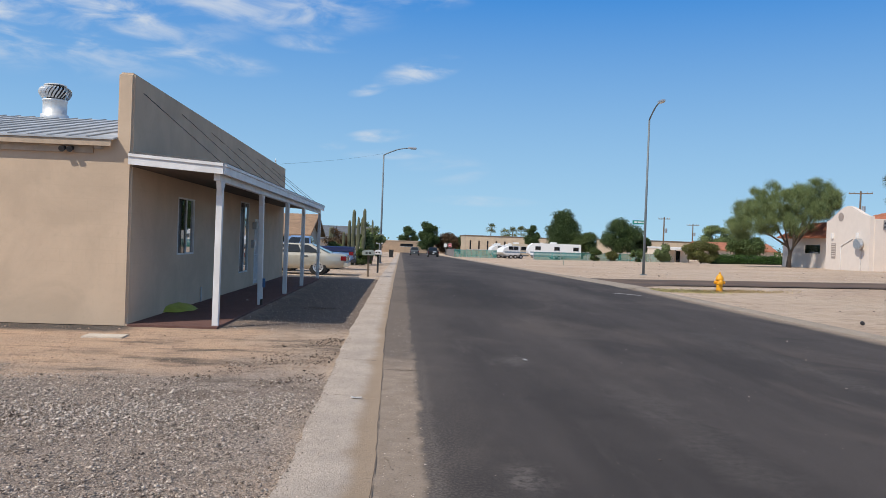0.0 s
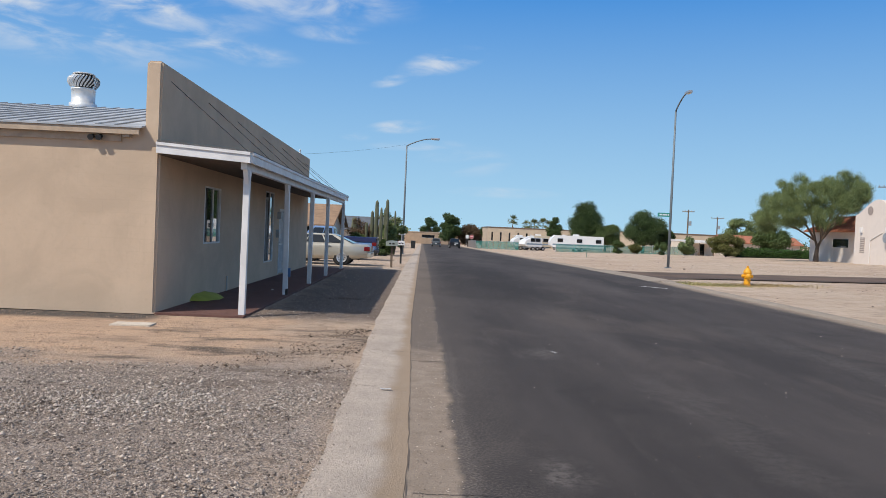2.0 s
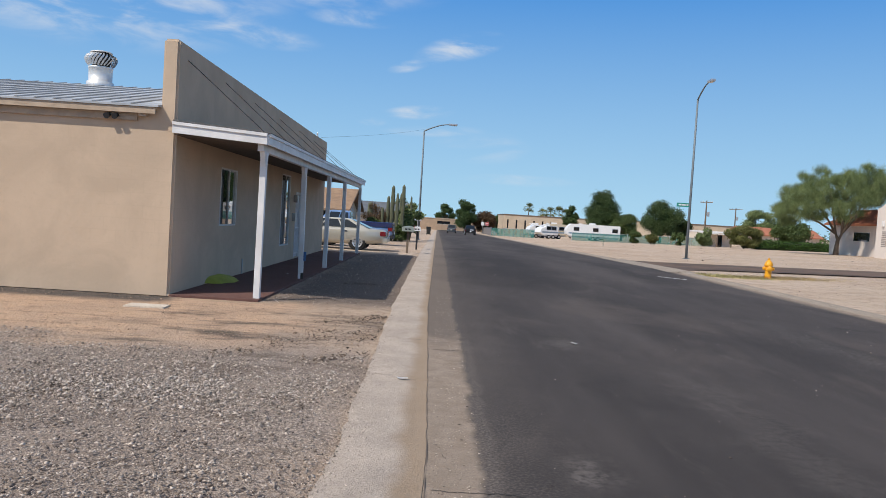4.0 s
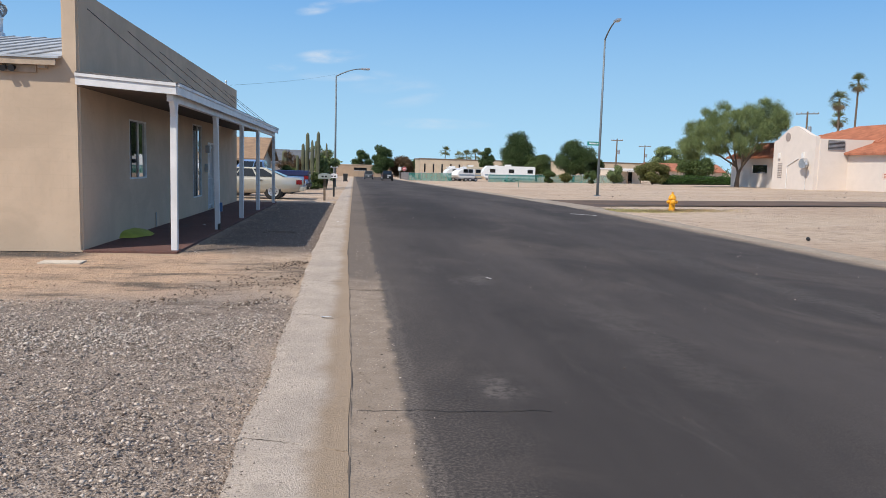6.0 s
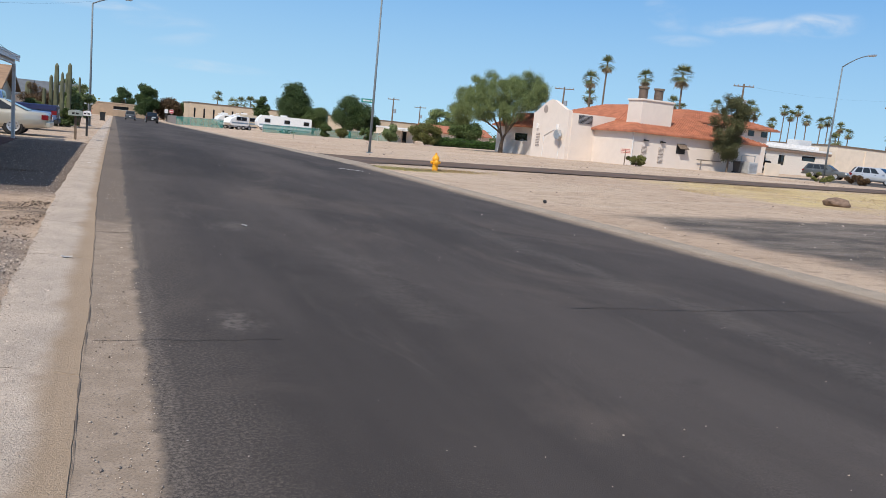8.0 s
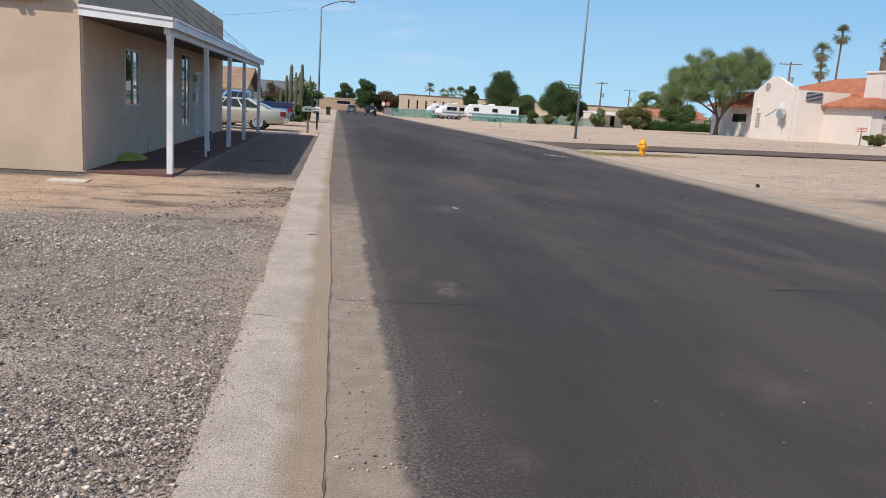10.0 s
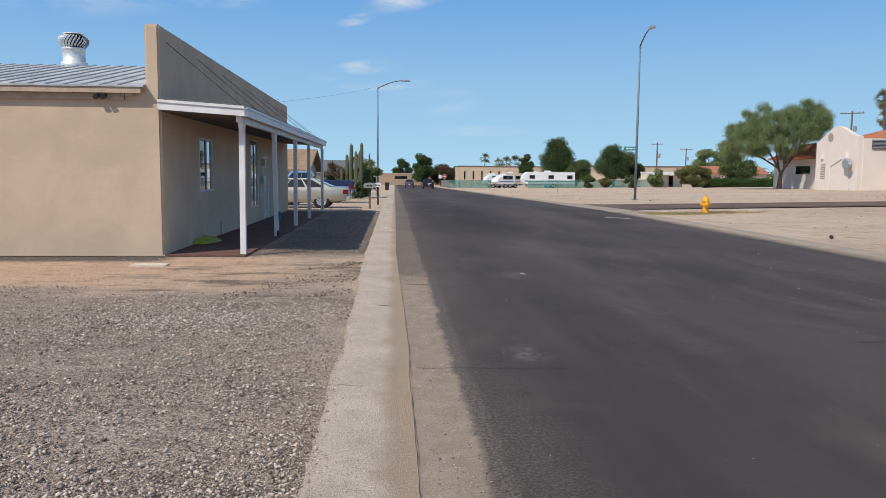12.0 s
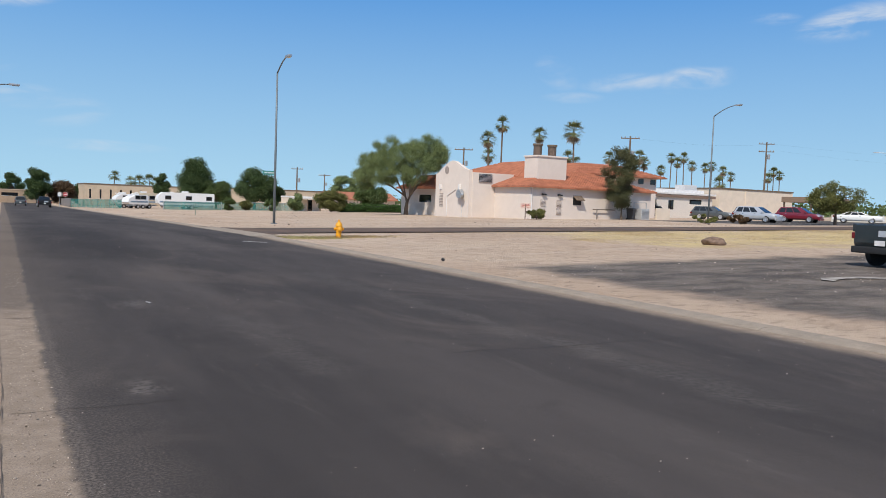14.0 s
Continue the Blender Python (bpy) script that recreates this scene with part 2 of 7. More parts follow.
def ground_material():
    k = Nodes("desert_ground")
    big, mid, fine = k.noise(0.12, 6.0, 0.6), k.noise(1.1, 6.0, 0.6, warp=0.5), k.noise(28.0, 5.0, 0.65)
    sand = k.mix(k.ramp(big, 0.3, 0.7), (0.50, 0.365, 0.265), (0.60, 0.468, 0.357))
    sand = k.mix(k.ramp(mid, 0.4, 0.75, 0.0, 0.6), sand, (0.40, 0.29, 0.205))
    sand = k.mix(k.ramp(k.noise(0.5, 6.0, 0.6, stretch=(0.35, 1.3, 1)), 0.52, 0.72, 0.0, 0.55), sand, (0.62, 0.51, 0.40))
    # grey crushed stone of the lot beside the street
    stones = k.cells(95.0, out="Color")
    grey = k.mix(k.ramp(stones, 0.1, 0.9), (0.21, 0.163, 0.134), (0.55, 0.45, 0.375))
    grey = k.mix(k.ramp(fine, 0.48, 0.7, 0.0, 0.6), grey, (0.13, 0.104, 0.088))
    grey = k.mix(k.ramp(mid, 0.42, 0.7, 0.0, 0.7), grey, (0.36, 0.285, 0.232))
    grey = k.mix(k.ramp(k.noise(0.55, 5.0, 0.6, stretch=(0.45, 1.5, 1), warp=0.6), 0.5, 0.68, 0.0, 0.7), grey, (0.22, 0.168, 0.135))
    col = k.mix(k.zone(-60, -0.3, -60, 10.2, 1.1, 1.8, 0.7), sand, grey)
    # bare orange earth before the building, and a dirty worn apron beside the porch
    col = k.mix(k.zone(-12, -1.7, 9.4, 13.6, 0.9, 1.5, 0.8), col, k.mix(k.ramp(mid, 0.3, 0.7), (0.64, 0.43, 0.285), (0.54, 0.37, 0.255)))
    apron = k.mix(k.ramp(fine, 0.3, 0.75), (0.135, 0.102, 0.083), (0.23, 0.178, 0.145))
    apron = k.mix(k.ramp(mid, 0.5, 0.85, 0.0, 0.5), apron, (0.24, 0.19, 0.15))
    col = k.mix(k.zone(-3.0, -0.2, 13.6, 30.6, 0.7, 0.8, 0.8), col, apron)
    col = k.mix(k.math("MULTIPLY", k.zone(-4, -0.2, 8.6, 12.6, 0.8, 1.2, 1.3), k.ramp(k.noise(1.3, 6.0, 0.65, stretch=(0.4, 1.4, 1)), 0.5, 0.66)), col, (0.15, 0.115, 0.09))
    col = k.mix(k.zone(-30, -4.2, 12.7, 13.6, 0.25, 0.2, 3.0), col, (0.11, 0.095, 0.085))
    # parking and worn asphalt on the far side
    lot = k.mix(k.ramp(k.noise(0.8, 6.0, 0.65, stretch=(0.5, 1.2, 1)), 0.35, 0.7), (0.085, 0.073, 0.066), (0.235, 0.195, 0.165))
    col = k.mix(k.zone(11.6, 70, 3.0, 15.4, 0.7, 1.2, 0.6), col, lot)
    col = k.mix(k.zone(62, 120, 43, 62, 0.6, 0.4, 0.4), col, (0.075, 0.072, 0.070))
    # straw-coloured turf
    straw = k.mix(k.ramp(k.noise(0.7, 5.0, 0.6, stretch=(0.4, 1.2, 1)), 0.35, 0.65), (0.64, 0.50, 0.25), (0.52, 0.38, 0.21))
    col = k.mix(k.math("MULTIPLY", k.zone(24, 110, 19.5, 31.5, 2.0, 4.0, 0.3), k.ramp(mid, 0.25, 0.5)), col, straw)
    col = k.mix(k.ramp(k.noise(60.0, 4.0, 0.7), 0.50, 0.66, 0.0, 0.65), col, k.mix(0.6, col, (0.05, 0.038, 0.03)))
    col = k.mix(k.ramp(k.noise(46.0, 4.0, 0.7), 0.54, 0.68, 0.0, 0.6), col, k.mix(0.5, col, (0.85, 0.76, 0.66)))
    col = k.mix(k.ramp(k.noise(4.0, 6.0, 0.7, stretch=(0.6, 1.3, 1)), 0.52, 0.64, 0.0, 0.75), col, k.mix(0.5, col, (0.10, 0.072, 0.052)))
    pebble = k.cells(38.0)
    col = k.mix(k.ramp(pebble, 0.10, 0.22, 0.45, 0.0), col, (0.22, 0.18, 0.15))
    k.bump(k.noise(0.8, 5.0), 0.6, 0.12)
    k.bump(k.noise(9.0, 6.0, 0.7), 1.0, 0.06)
    k.bump(k.cells(30.0), 0.7, 0.02)
    k.bump(k.cells(70.0), 0.55, 0.012)
    return k.done(col, 0.95, 0.0, 0.2)


def asphalt_material(name, dusty_left=True):
    k = Nodes(name)
    big = k.noise(0.25, 6.0, 0.6, stretch=(1.6, 0.22, 1))
    fine = k.noise(110.0, 4.0, 0.7)
    col = k.mix(k.ramp(big, 0.35, 0.68), (0.044, 0.0385, 0.037), (0.078, 0.067, 0.063))
    # broad brownish worn patches and paler wheel tracks along the street
    col = k.mix(k.ramp(k.noise(0.42, 7.0, 0.65, stretch=(1.0, 0.5, 1), warp=0.8), 0.50, 0.66, 0.0, 0.6), col, (0.098, 0.081, 0.072))
    col = k.mix(k.ramp(k.noise(0.8, 7.0, 0.7, stretch=(1.5, 0.35, 1), warp=0.4), 0.56, 0.74, 0.0, 0.45), col, (0.128, 0.110, 0.100))
    col = k.mix(k.ramp(k.noise(0.65, 6.0, 0.65, stretch=(1.0, 0.6, 1), warp=1.0), 0.58, 0.70, 0.0, 0.55), col, (0.036, 0.032, 0.031))
    # stone chips stand out only where the binder has worn away
    bare = k.ramp(k.noise(0.55, 6.0, 0.7, stretch=(1.2, 0.6, 1)), 0.42, 0.64, 0.12, 0.75)
    col = k.mix(k.math("MULTIPLY", bare, k.ramp(fine, 0.50, 0.68, 0.0, 0.8)), col, (0.21, 0.18, 0.16))
    col = k.mix(k.math("MULTIPLY", bare, k.ramp(k.noise(60.0, 4.0, 0.7), 0.36, 0.50, 0.8, 0.0)), col, (0.024, 0.020, 0.019))
    col = k.mix(k.ramp(k.cells(2.6), 0.012, 0.022, 0.8, 0.0), col, (0.36, 0.33, 0.30))
    col = k.mix(k.ramp(k.cells(1.7), 0.014, 0.028, 0.8, 0.0), col, (0.014, 0.012, 0.012))
    dust = k.mix(k.ramp(k.noise(5.0, 5.0), 0.3, 0.7), (0.27, 0.208, 0.155), (0.36, 0.285, 0.222))
    dust = k.mix(k.ramp(k.noise(1.4, 6.0, 0.65), 0.48, 0.7, 0.0, 0.6), dust, (0.26, 0.205, 0.155))
    wob = k.math("MULTIPLY", k.math("SUBTRACT", k.noise(1.1, 8.0, 0.75), 0.5), 0.34)
    x = k.math("ADD", k.axis("X"), wob)
    if dusty_left:
        dust = k.mix(k.ramp(k.noise(75.0, 4.0, 0.7), 0.48, 0.64, 0.0, 0.7), dust, (0.15, 0.115, 0.09))
        dust = k.mix(k.ramp(k.noise(55.0, 4.0, 0.7), 0.56, 0.70, 0.0, 0.6), dust, (0.50, 0.41, 0.33))
        # past the first cracked stretch the strip is tarred over and only lightly dusted
        tarred = k.ramp(k.math("ADD", k.axis("Y"), k.math("MULTIPLY", k.math("SUBTRACT", k.noise(2.2, 5.0), 0.5), 2.5)), 9.8, 11.4, 0.0, 1.0)
        strip = k.mix(k.math("MULTIPLY", tarred, 0.72), dust, (0.105, 0.086, 0.074))
        col = k.mix(k.ramp(x, 0.33, 0.42, 0.92, 0.0), col, strip)
        # grit swept out over the tarred edge
        edge = k.ramp(k.math("ADD", k.axis("X"), k.math("MULTIPLY", k.math("SUBTRACT", k.noise(1.0, 7.0, 0.75), 0.5), 1.5)), 0.35, 1.3, 0.55, 0.0)
        col = k.mix(k.math("MULTIPLY", edge, k.ramp(k.noise(48.0, 6.0, 0.8), 0.44, 0.64)), col, (0.20, 0.168, 0.143))
        line = k.math("MULTIPLY", k.ramp(x, 0.36, 0.42), k.ramp(x, 0.46, 0.54, 1.0, 0.0))
        col = k.mix(k.math("MULTIPLY", line, k.math("MULTIPLY", k.ramp(tarred, 0.0, 1.0, 1.0, 0.25), k.ramp(k.noise(45.0, 5.0, 0.75), 0.44, 0.62, 0.0, 0.35))), col, (0.30, 0.25, 0.21))
        col = k.mix(k.ramp(x, 8.75, 9.25, 0.0, 0.9), col, dust)
    else:
        col = k.mix(k.ramp(k.noise(0.35, 6.0, 0.6), 0.38, 0.62, 0.35, 0.85), col, (0.165, 0.112, 0.082))
    if dusty_left:
        for z, c, f in (((1.02, 1.12, 5.5, 6.0, 0.2, 0.3, 4.0), (0.23, 0.20, 0.18), 0.8), ((1.65, 1.8, 10.5, 11.2, 0.25, 0.4, 3.0), (0.19, 0.17, 0.155), 0.7), ((2.7, 2.8, 5.5, 9.5, 0.35, 0.8, 1.6), (0.15, 0.132, 0.12), 0.5),
                        ((0.5, 3.4, 19.0, 44.0, 1.0, 1.6, 0.3), (0.026, 0.023, 0.022), 0.6), ((5.6, 6.1, 3.0, 15.0, 0.25, 0.6, 0.8), (0.13, 0.115, 0.105), 0.4)):
            col = k.mix(k.math("MULTIPLY", k.zone(*z), k.math("MULTIPLY", k.ramp(k.noise(14.0, 5.0, 0.7), 0.35, 0.6), f)), col, c)
    k.bump(k.noise(150.0, 3.0, 0.7), 0.4, 0.008)
    k.bump(k.noise(2.0, 4.0), 0.2, 0.02)
    return k.done(col, k.ramp(fine, 0.3, 0.7, 0.8, 0.95), 0.0, 0.12)


def concrete_material(name, c=(0.465, 0.385, 0.315), dirt=(0.31, 0.225, 0.15), stain_from=None):
    k = Nodes(name)
    col = k.mix(k.ramp(k.noise(1.6, 6.0, 0.6), 0.3, 0.7), tuple(v * 0.88 for v in c), tuple(v * 1.08 for v in c))
    col = k.mix(k.ramp(k.noise(80.0, 4.0, 0.7), 0.50, 0.66, 0.0, 0.8), col, tuple(v * 0.45 for v in c))
    col = k.mix(k.ramp(k.noise(50.0, 4.0, 0.7), 0.56, 0.70, 0.0, 0.7), col, tuple(min(1, v * 1.5) for v in c))
    col = k.mix(k.ramp(k.noise(6.0, 6.0, 0.7), 0.50, 0.72, 0.0, 0.6), col, tuple(v * 0.66 for v in c))
    if stain_from is not None:
        x = k.math("ADD", k.axis("X"), k.math("MULTIPLY", k.math("SUBTRACT", k.noise(1.5, 5.0), 0.5), 0.25))
        col = k.mix(k.ramp(x, stain_from - 0.05, stain_from + 0.12, 0.0, 0.8), col, dirt)
    col = k.mix(k.ramp(k.noise(0.7, 6.0, 0.65, stretch=(2, 0.5, 1)), 0.55, 0.78, 0.0, 0.6), col, dirt)
    k.bump(k.noise(80.0, 4.0, 0.7), 0.9, 0.012)
    return k.done(col, 0.92, 0.0, 0.25)


def glass_material(name, tint=(0.012, 0.014, 0.016), rough=0.02):
    k = Nodes(name)
    return k.done(tint, rough, 0.0, 0.55)


def paint(name, c, rough=0.28, coat=0.6, metal=0.0):
    k = Nodes(name)
    col = k.mix(k.ramp(k.noise(3.0, 4.0), 0.4, 0.8, 0.0, 0.25), c, tuple(v * 0.8 + 0.03 for v in c))
    k.bsdf.inputs["Coat Weight"].default_value = coat
    return k.done(col, rough, metal)


def leaf_material(name, dark, light, rough=0.6):
    k = Nodes(name)
    col = k.mix(k.per_island(), dark, light)
    col = k.mix(k.ramp(k.noise(0.9, 3.0), 0.35, 0.7, 0.0, 0.5), col, tuple(v * 0.6 for v in dark))
    k.bsdf.inputs["Transmission Weight"].default_value = 0.0
    k.bsdf.inputs["Subsurface Weight"].default_value = 0.0
    return k.done(col, rough, 0.0, 0.3)


M_ground = ground_material()
M_asphalt = asphalt_material("worn_asphalt")
M_cross = asphalt_material("dusty_asphalt", False)
M_concrete = concrete_material("kerb_concrete", (0.47, 0.39, 0.322), (0.30, 0.215, 0.14), stain_from=-0.21)
M_gutter = concrete_material("dusty_gutter", (0.33, 0.275, 0.22), (0.27, 0.205, 0.15))
M_stucco = stucco("tan_stucco", (0.56, 0.425, 0.305), block=True)
M_pink = stucco("pink_stucco", (0.68, 0.60, 0.535), 0.03, 0.08)
M_cream = stucco("cream_stucco", (0.70, 0.60, 0.49), 0.06, 0.12)
M_white = plain("weathered_white_paint", (0.74, 0.72, 0.70), 0.55, vary=0.1, scale=3.0, bump=0.2)
M_trim = plain("tan_painted_wood", (0.46, 0.35, 0.25), 0.7, vary=0.12, bump=0.2)
M_black = plain("black_rubber", (0.02, 0.02, 0.021), 0.75)
M_dark = plain("dark_interior", (0.015, 0.015, 0.016), 0.7)
M_galv = plain("galvanised_steel", (0.50, 0.51, 0.52), 0.42, 0.75, 0.15, 5.0)
M_pole = plain("grey_lamp_pole", (0.17, 0.20, 0.22), 0.6, 0.2, 0.12, 3.0)
M_glass = glass_material("dark_glass")
M_film = plain("mirror_film_glass", (0.42, 0.44, 0.46), 0.03, 1.0, 0.03, 2.0)
M_bark = plain("brown_bark", (0.13, 0.095, 0.07), 0.9, vary=0.3, scale=9.0, bump=0.6, grain=30.0)
M_timber = plain("weathered_timber", (0.17, 0.125, 0.09), 0.9, vary=0.25, bump=0.4)

# ---- builders ----


def thing(name, x, y, z=0.0, rz=0.0, label="", category="", group="", kind=""):
    e = new(name)
    e.empty_display_size = 0.2
    e.matrix_world = pose(x, y, z, 0, 0, rz)
    return tagged(e, label, category, group, kind)


def part(name, bm, material, parent=None, label="", smooth=False):
    me = bpy.data.meshes.new(name)
    bmesh.ops.recalc_face_normals(bm, faces=bm.faces)
    bm.to_mesh(me)
    bm.free()
    me.materials.append(material)
    if smooth:
        me.polygons.foreach_set("use_smooth", [True] * len(me.polygons))
    ob = new(name, me)
    if parent is not None:
        ob.parent = parent
    return tagged(ob, label)


def raw(name, verts, faces, material, parent=None, label=""):
    me = bpy.data.meshes.new(name)
    me.from_pydata([tuple(v) for v in verts], [], [tuple(f) for f in faces])
    me.materials.append(material)
    ob = new(name, me)
    if parent is not None:
        ob.parent = parent
    return tagged(ob, label)


def box(x0, x1, y0, y1, z0, z1, bevel=0.0, bm=None):
    own = bmesh.new()
    vs = [own.verts.new((x, y, z)) for z in (z0, z1) for y in (y0, y1) for x in (x0, x1)]
    for f in ((0, 2, 3, 1), (4, 5, 7, 6), (0, 1, 5, 4), (1, 3, 7, 5), (3, 2, 6, 7), (2, 0, 4, 6)):
        own.faces.new([vs[i] for i in f])
    if bevel:
        bmesh.ops.bevel(own, geom=list(own.edges), offset=bevel, segments=2, affect="EDGES", profile=0.7)
    return own if bm is None else merge(bm, own)


def merge(bm, other):
    me = bpy.data.meshes.new("joined")
    other.to_mesh(me)
    other.free()
    bm.from_mesh(me)
    bpy.data.meshes.remove(me)
    return bm


def moved(bm, m):
    bmesh.ops.transform(bm, matrix=m, verts=bm.verts)
    return bm


def tube(points, radii, seg=8, bm=None, cap=True):
    """A round bar along points."""
    bm = bm or bmesh.new()
    pts = [Vector(p) for p in points]
    if not isinstance(radii, (list, tuple)):
        radii = [radii] * len(pts)
    rings = []
    for i, p in enumerate(pts):
        d = (pts[min(i + 1, len(pts) - 1)] - pts[max(i - 1, 0)]).normalized()
        side = d.cross(Vector((0, 0, 1)))
        side = side.normalized() if side.length > 1e-3 else Vector((1, 0, 0))
        up = side.cross(d)
        rings.append([bm.verts.new(p + radii[i] * (side * math.cos(a) + up * math.sin(a))) for a in (2 * math.pi * j / seg for j in range(seg))])
    for a, b in zip(rings, rings[1:]):
        for j in range(seg):
            bm.faces.new((a[j], a[(j + 1) % seg], b[(j + 1) % seg], b[j]))
    if cap:
        bm.faces.new(rings[0][::-1])
        bm.faces.new(rings[-1])
    return bm


def lathe(profile, seg=16, bm=None):
    """A body of revolution about z from (radius, height) pairs."""
    bm = bm or bmesh.new()
    rings = [[bm.verts.new((r * math.cos(2 * math.pi * j / seg), r * math.sin(2 * math.pi * j / seg), z)) for j in range(seg)] for r, z in profile]
    for a, b in zip(rings, rings[1:]):
        for j in range(seg):
            bm.faces.new((a[j], a[(j + 1) % seg], b[(j + 1) % seg], b[j]))
    bm.faces.new(rings[0][::-1])
    bm.faces.new(rings[-1])
    return bm


def prism(outline, y0, y1, bm=None):
    """An outline in x and z, drawn out along y."""
    bm = bm or bmesh.new()
    a = [bm.verts.new((x, y0, z)) for x, z in outline]
    b = [bm.verts.new((x, y1, z)) for x, z in outline]
    bm.faces.new(a)
    bm.faces.new(b[::-1])
    for i in range(len(a)):
        j = (i + 1) % len(a)
        bm.faces.new((a[j], a[i], b[i], b[j]))
    return bm


def pierced_wall(length, height, thick, holes):
    """A wall from (0, 0, 0) along x, thick towards +y, with holes (u0, u1, v0, v1) right through."""
    us = sorted({0.0, length, *(h[0] for h in holes), *(h[1] for h in holes)})
    vs = sorted({0.0, height, *(h[2] for h in holes), *(h[3] for h in holes)})
    full = {}
    for i in range(len(us) - 1):
        for j in range(len(vs) - 1):
            u, v = (us[i] + us[i + 1]) / 2, (vs[j] + vs[j + 1]) / 2
            full[i, j] = not any(h[0] < u < h[1] and h[2] < v < h[3] for h in holes)
    bm = bmesh.new()
    grid = {}

    def at(i, j, s):
        if (i, j, s) not in grid:
            grid[i, j, s] = bm.verts.new((us[i], thick * s, vs[j]))
        return grid[i, j, s]

    for (i, j), solid in full.items():
        if not solid:
            continue
        bm.faces.new((at(i, j, 0), at(i + 1, j, 0), at(i + 1, j + 1, 0), at(i, j + 1, 0)))
        bm.faces.new((at(i, j, 1), at(i, j + 1, 1), at(i + 1, j + 1, 1), at(i + 1, j, 1)))
        for (di, dj), (p, q) in {(-1, 0): ((i, j), (i, j + 1)), (1, 0): ((i + 1, j), (i + 1, j + 1)), (0, -1): ((i, j), (i + 1, j)), (0, 1): ((i, j + 1), (i + 1, j + 1))}.items():
            if not full.get((i + di, j + dj), False):
                bm.faces.new((at(*p, 0), at(*q, 0), at(*q, 1), at(*p, 1)))
    return bm


def G(x, y):
    """The lie of the land: level by the street, rising to the east, falling away to the north."""
    return 0.0175 * max(0.0, min(x, 260.0) - 9.0) - 0.0125 * max(0.0, min(y, 230.0) - 32.0)

# ---- ground, street, kerbs ----


def sheet(name, xs, ys, lift, material, rough=0.0, keep=None):
    verts, faces, index = [], [], {}
    for j, y in enumerate(ys):
        for i, x in enumerate(xs):
            index[i, j] = len(verts)
            h = rough * (noise.noise((x * 0.6, y * 0.6, 0.3)) + 0.5 * noise.noise((x * 1.9, y * 1.9, 4.0))) if rough else 0.0
            verts.append((x, y, G(x, y) + lift + h))
    for j in range(len(ys) - 1):
        for i in range(len(xs) - 1):
            if keep is None or keep((xs[i] + xs[i + 1]) / 2, (ys[j] + ys[j + 1]) / 2):
                faces.append((index[i, j], index[i + 1, j], index[i + 1, j + 1], index[i, j + 1]))
    ob = raw(name, verts, faces, material)
    ob.data.polygons.foreach_set("use_smooth", [True] * len(faces))
    return ob


def steps(*spans):
    out = []
    for lo, hi, n in spans:
        out += [lo + (hi - lo) * i / n for i in range(n)]
    return out + [spans[-1][1]]


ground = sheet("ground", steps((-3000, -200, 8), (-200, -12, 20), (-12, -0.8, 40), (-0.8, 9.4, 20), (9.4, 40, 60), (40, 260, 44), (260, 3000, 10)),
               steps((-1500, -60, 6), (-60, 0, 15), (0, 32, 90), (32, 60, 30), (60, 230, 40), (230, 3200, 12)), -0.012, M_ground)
for v in ground.data.vertices:
    x, y = v.co.x, v.co.y
    if -0.75 < x < 9.5 or (32.0 < y < 40.0 and x > 9):
        v.co.z -= 0.04
    elif abs(x) < 60 and -10 < y < 60 and not -8 < x < -2.2 and not (x < -8 and y > 12):
        v.co.z += 0.018 * noise.noise((x * 0.7, y * 0.7, 1.0)) + 0.008 * noise.noise((x * 2.1, y * 2.1, 5.0))
tagged(ground, "dry sandy desert ground with gravel", "ground", kind="structure")

road = sheet("road", steps((-0.13, 9.3, 24)), steps((-80, 0, 20), (0, 32, 40), (32, 60, 20), (60, 260, 30)), 0.0, M_asphalt)
tagged(road, "dark worn asphalt street with dusty edges", "road", kind="structure")


def cross_edge(x, near):
    """The side street's edges flare where they meet the street."""
    flare = 3.2 * max(0.0, 1 - (x - 9.3) / 3.6) ** 2
    return 33.0 - flare if near else 39.6 + flare * 0.5


verts, faces = [], []
cols = steps((9.3, 13, 10), (13, 160, 30))
for i, x in enumerate(cols):
    for s in range(7):
        y = cross_edge(x, True) + (cross_edge(x, False) - cross_edge(x, True)) * s / 6
        verts.append((x, y, G(x, y) - 0.004))
for i in range(len(cols) - 1):
    for s in range(6):
        a = i * 7 + s
        faces.append((a, a + 7, a + 8, a + 1))
cross = raw("road_side_street", verts, faces, M_cross)
tagged(cross, "dusty asphalt side street", "road", kind="structure")

# kerb and gutter on the near side: slabs of concrete with joints, and a raised far kerb
kerb = thing("kerb", 0, 0, 0, 0, "pale concrete kerb slabs with dirty joints", "kerb", kind="structure")
joints = [-14.0, -8.2, -2.4, 1.2, 4.66, 8.2, 12.4, 16.0, 19.7, 23.4, 27.0, 30.7, 34.4, 38.0, 41.7, 45.4, 49.0, 53.0, 57.0, 61.0, 66.0, 72.0, 80.0, 90.0, 102.0, 116.0, 135.0, 160.0, 190.0]


def kerb_drift(y):
    """The near kerb bends a little towards the street at its near end."""
    return 0.09 * max(0.0, min(1.0, (14.0 - y) / 7.5))


def joint_at(x, y):
    """The joints run slightly askew and wander."""
    return y - 0.30 * (x + 0.30) + 0.035 * noise.noise((x * 6.0, y, 0.0))


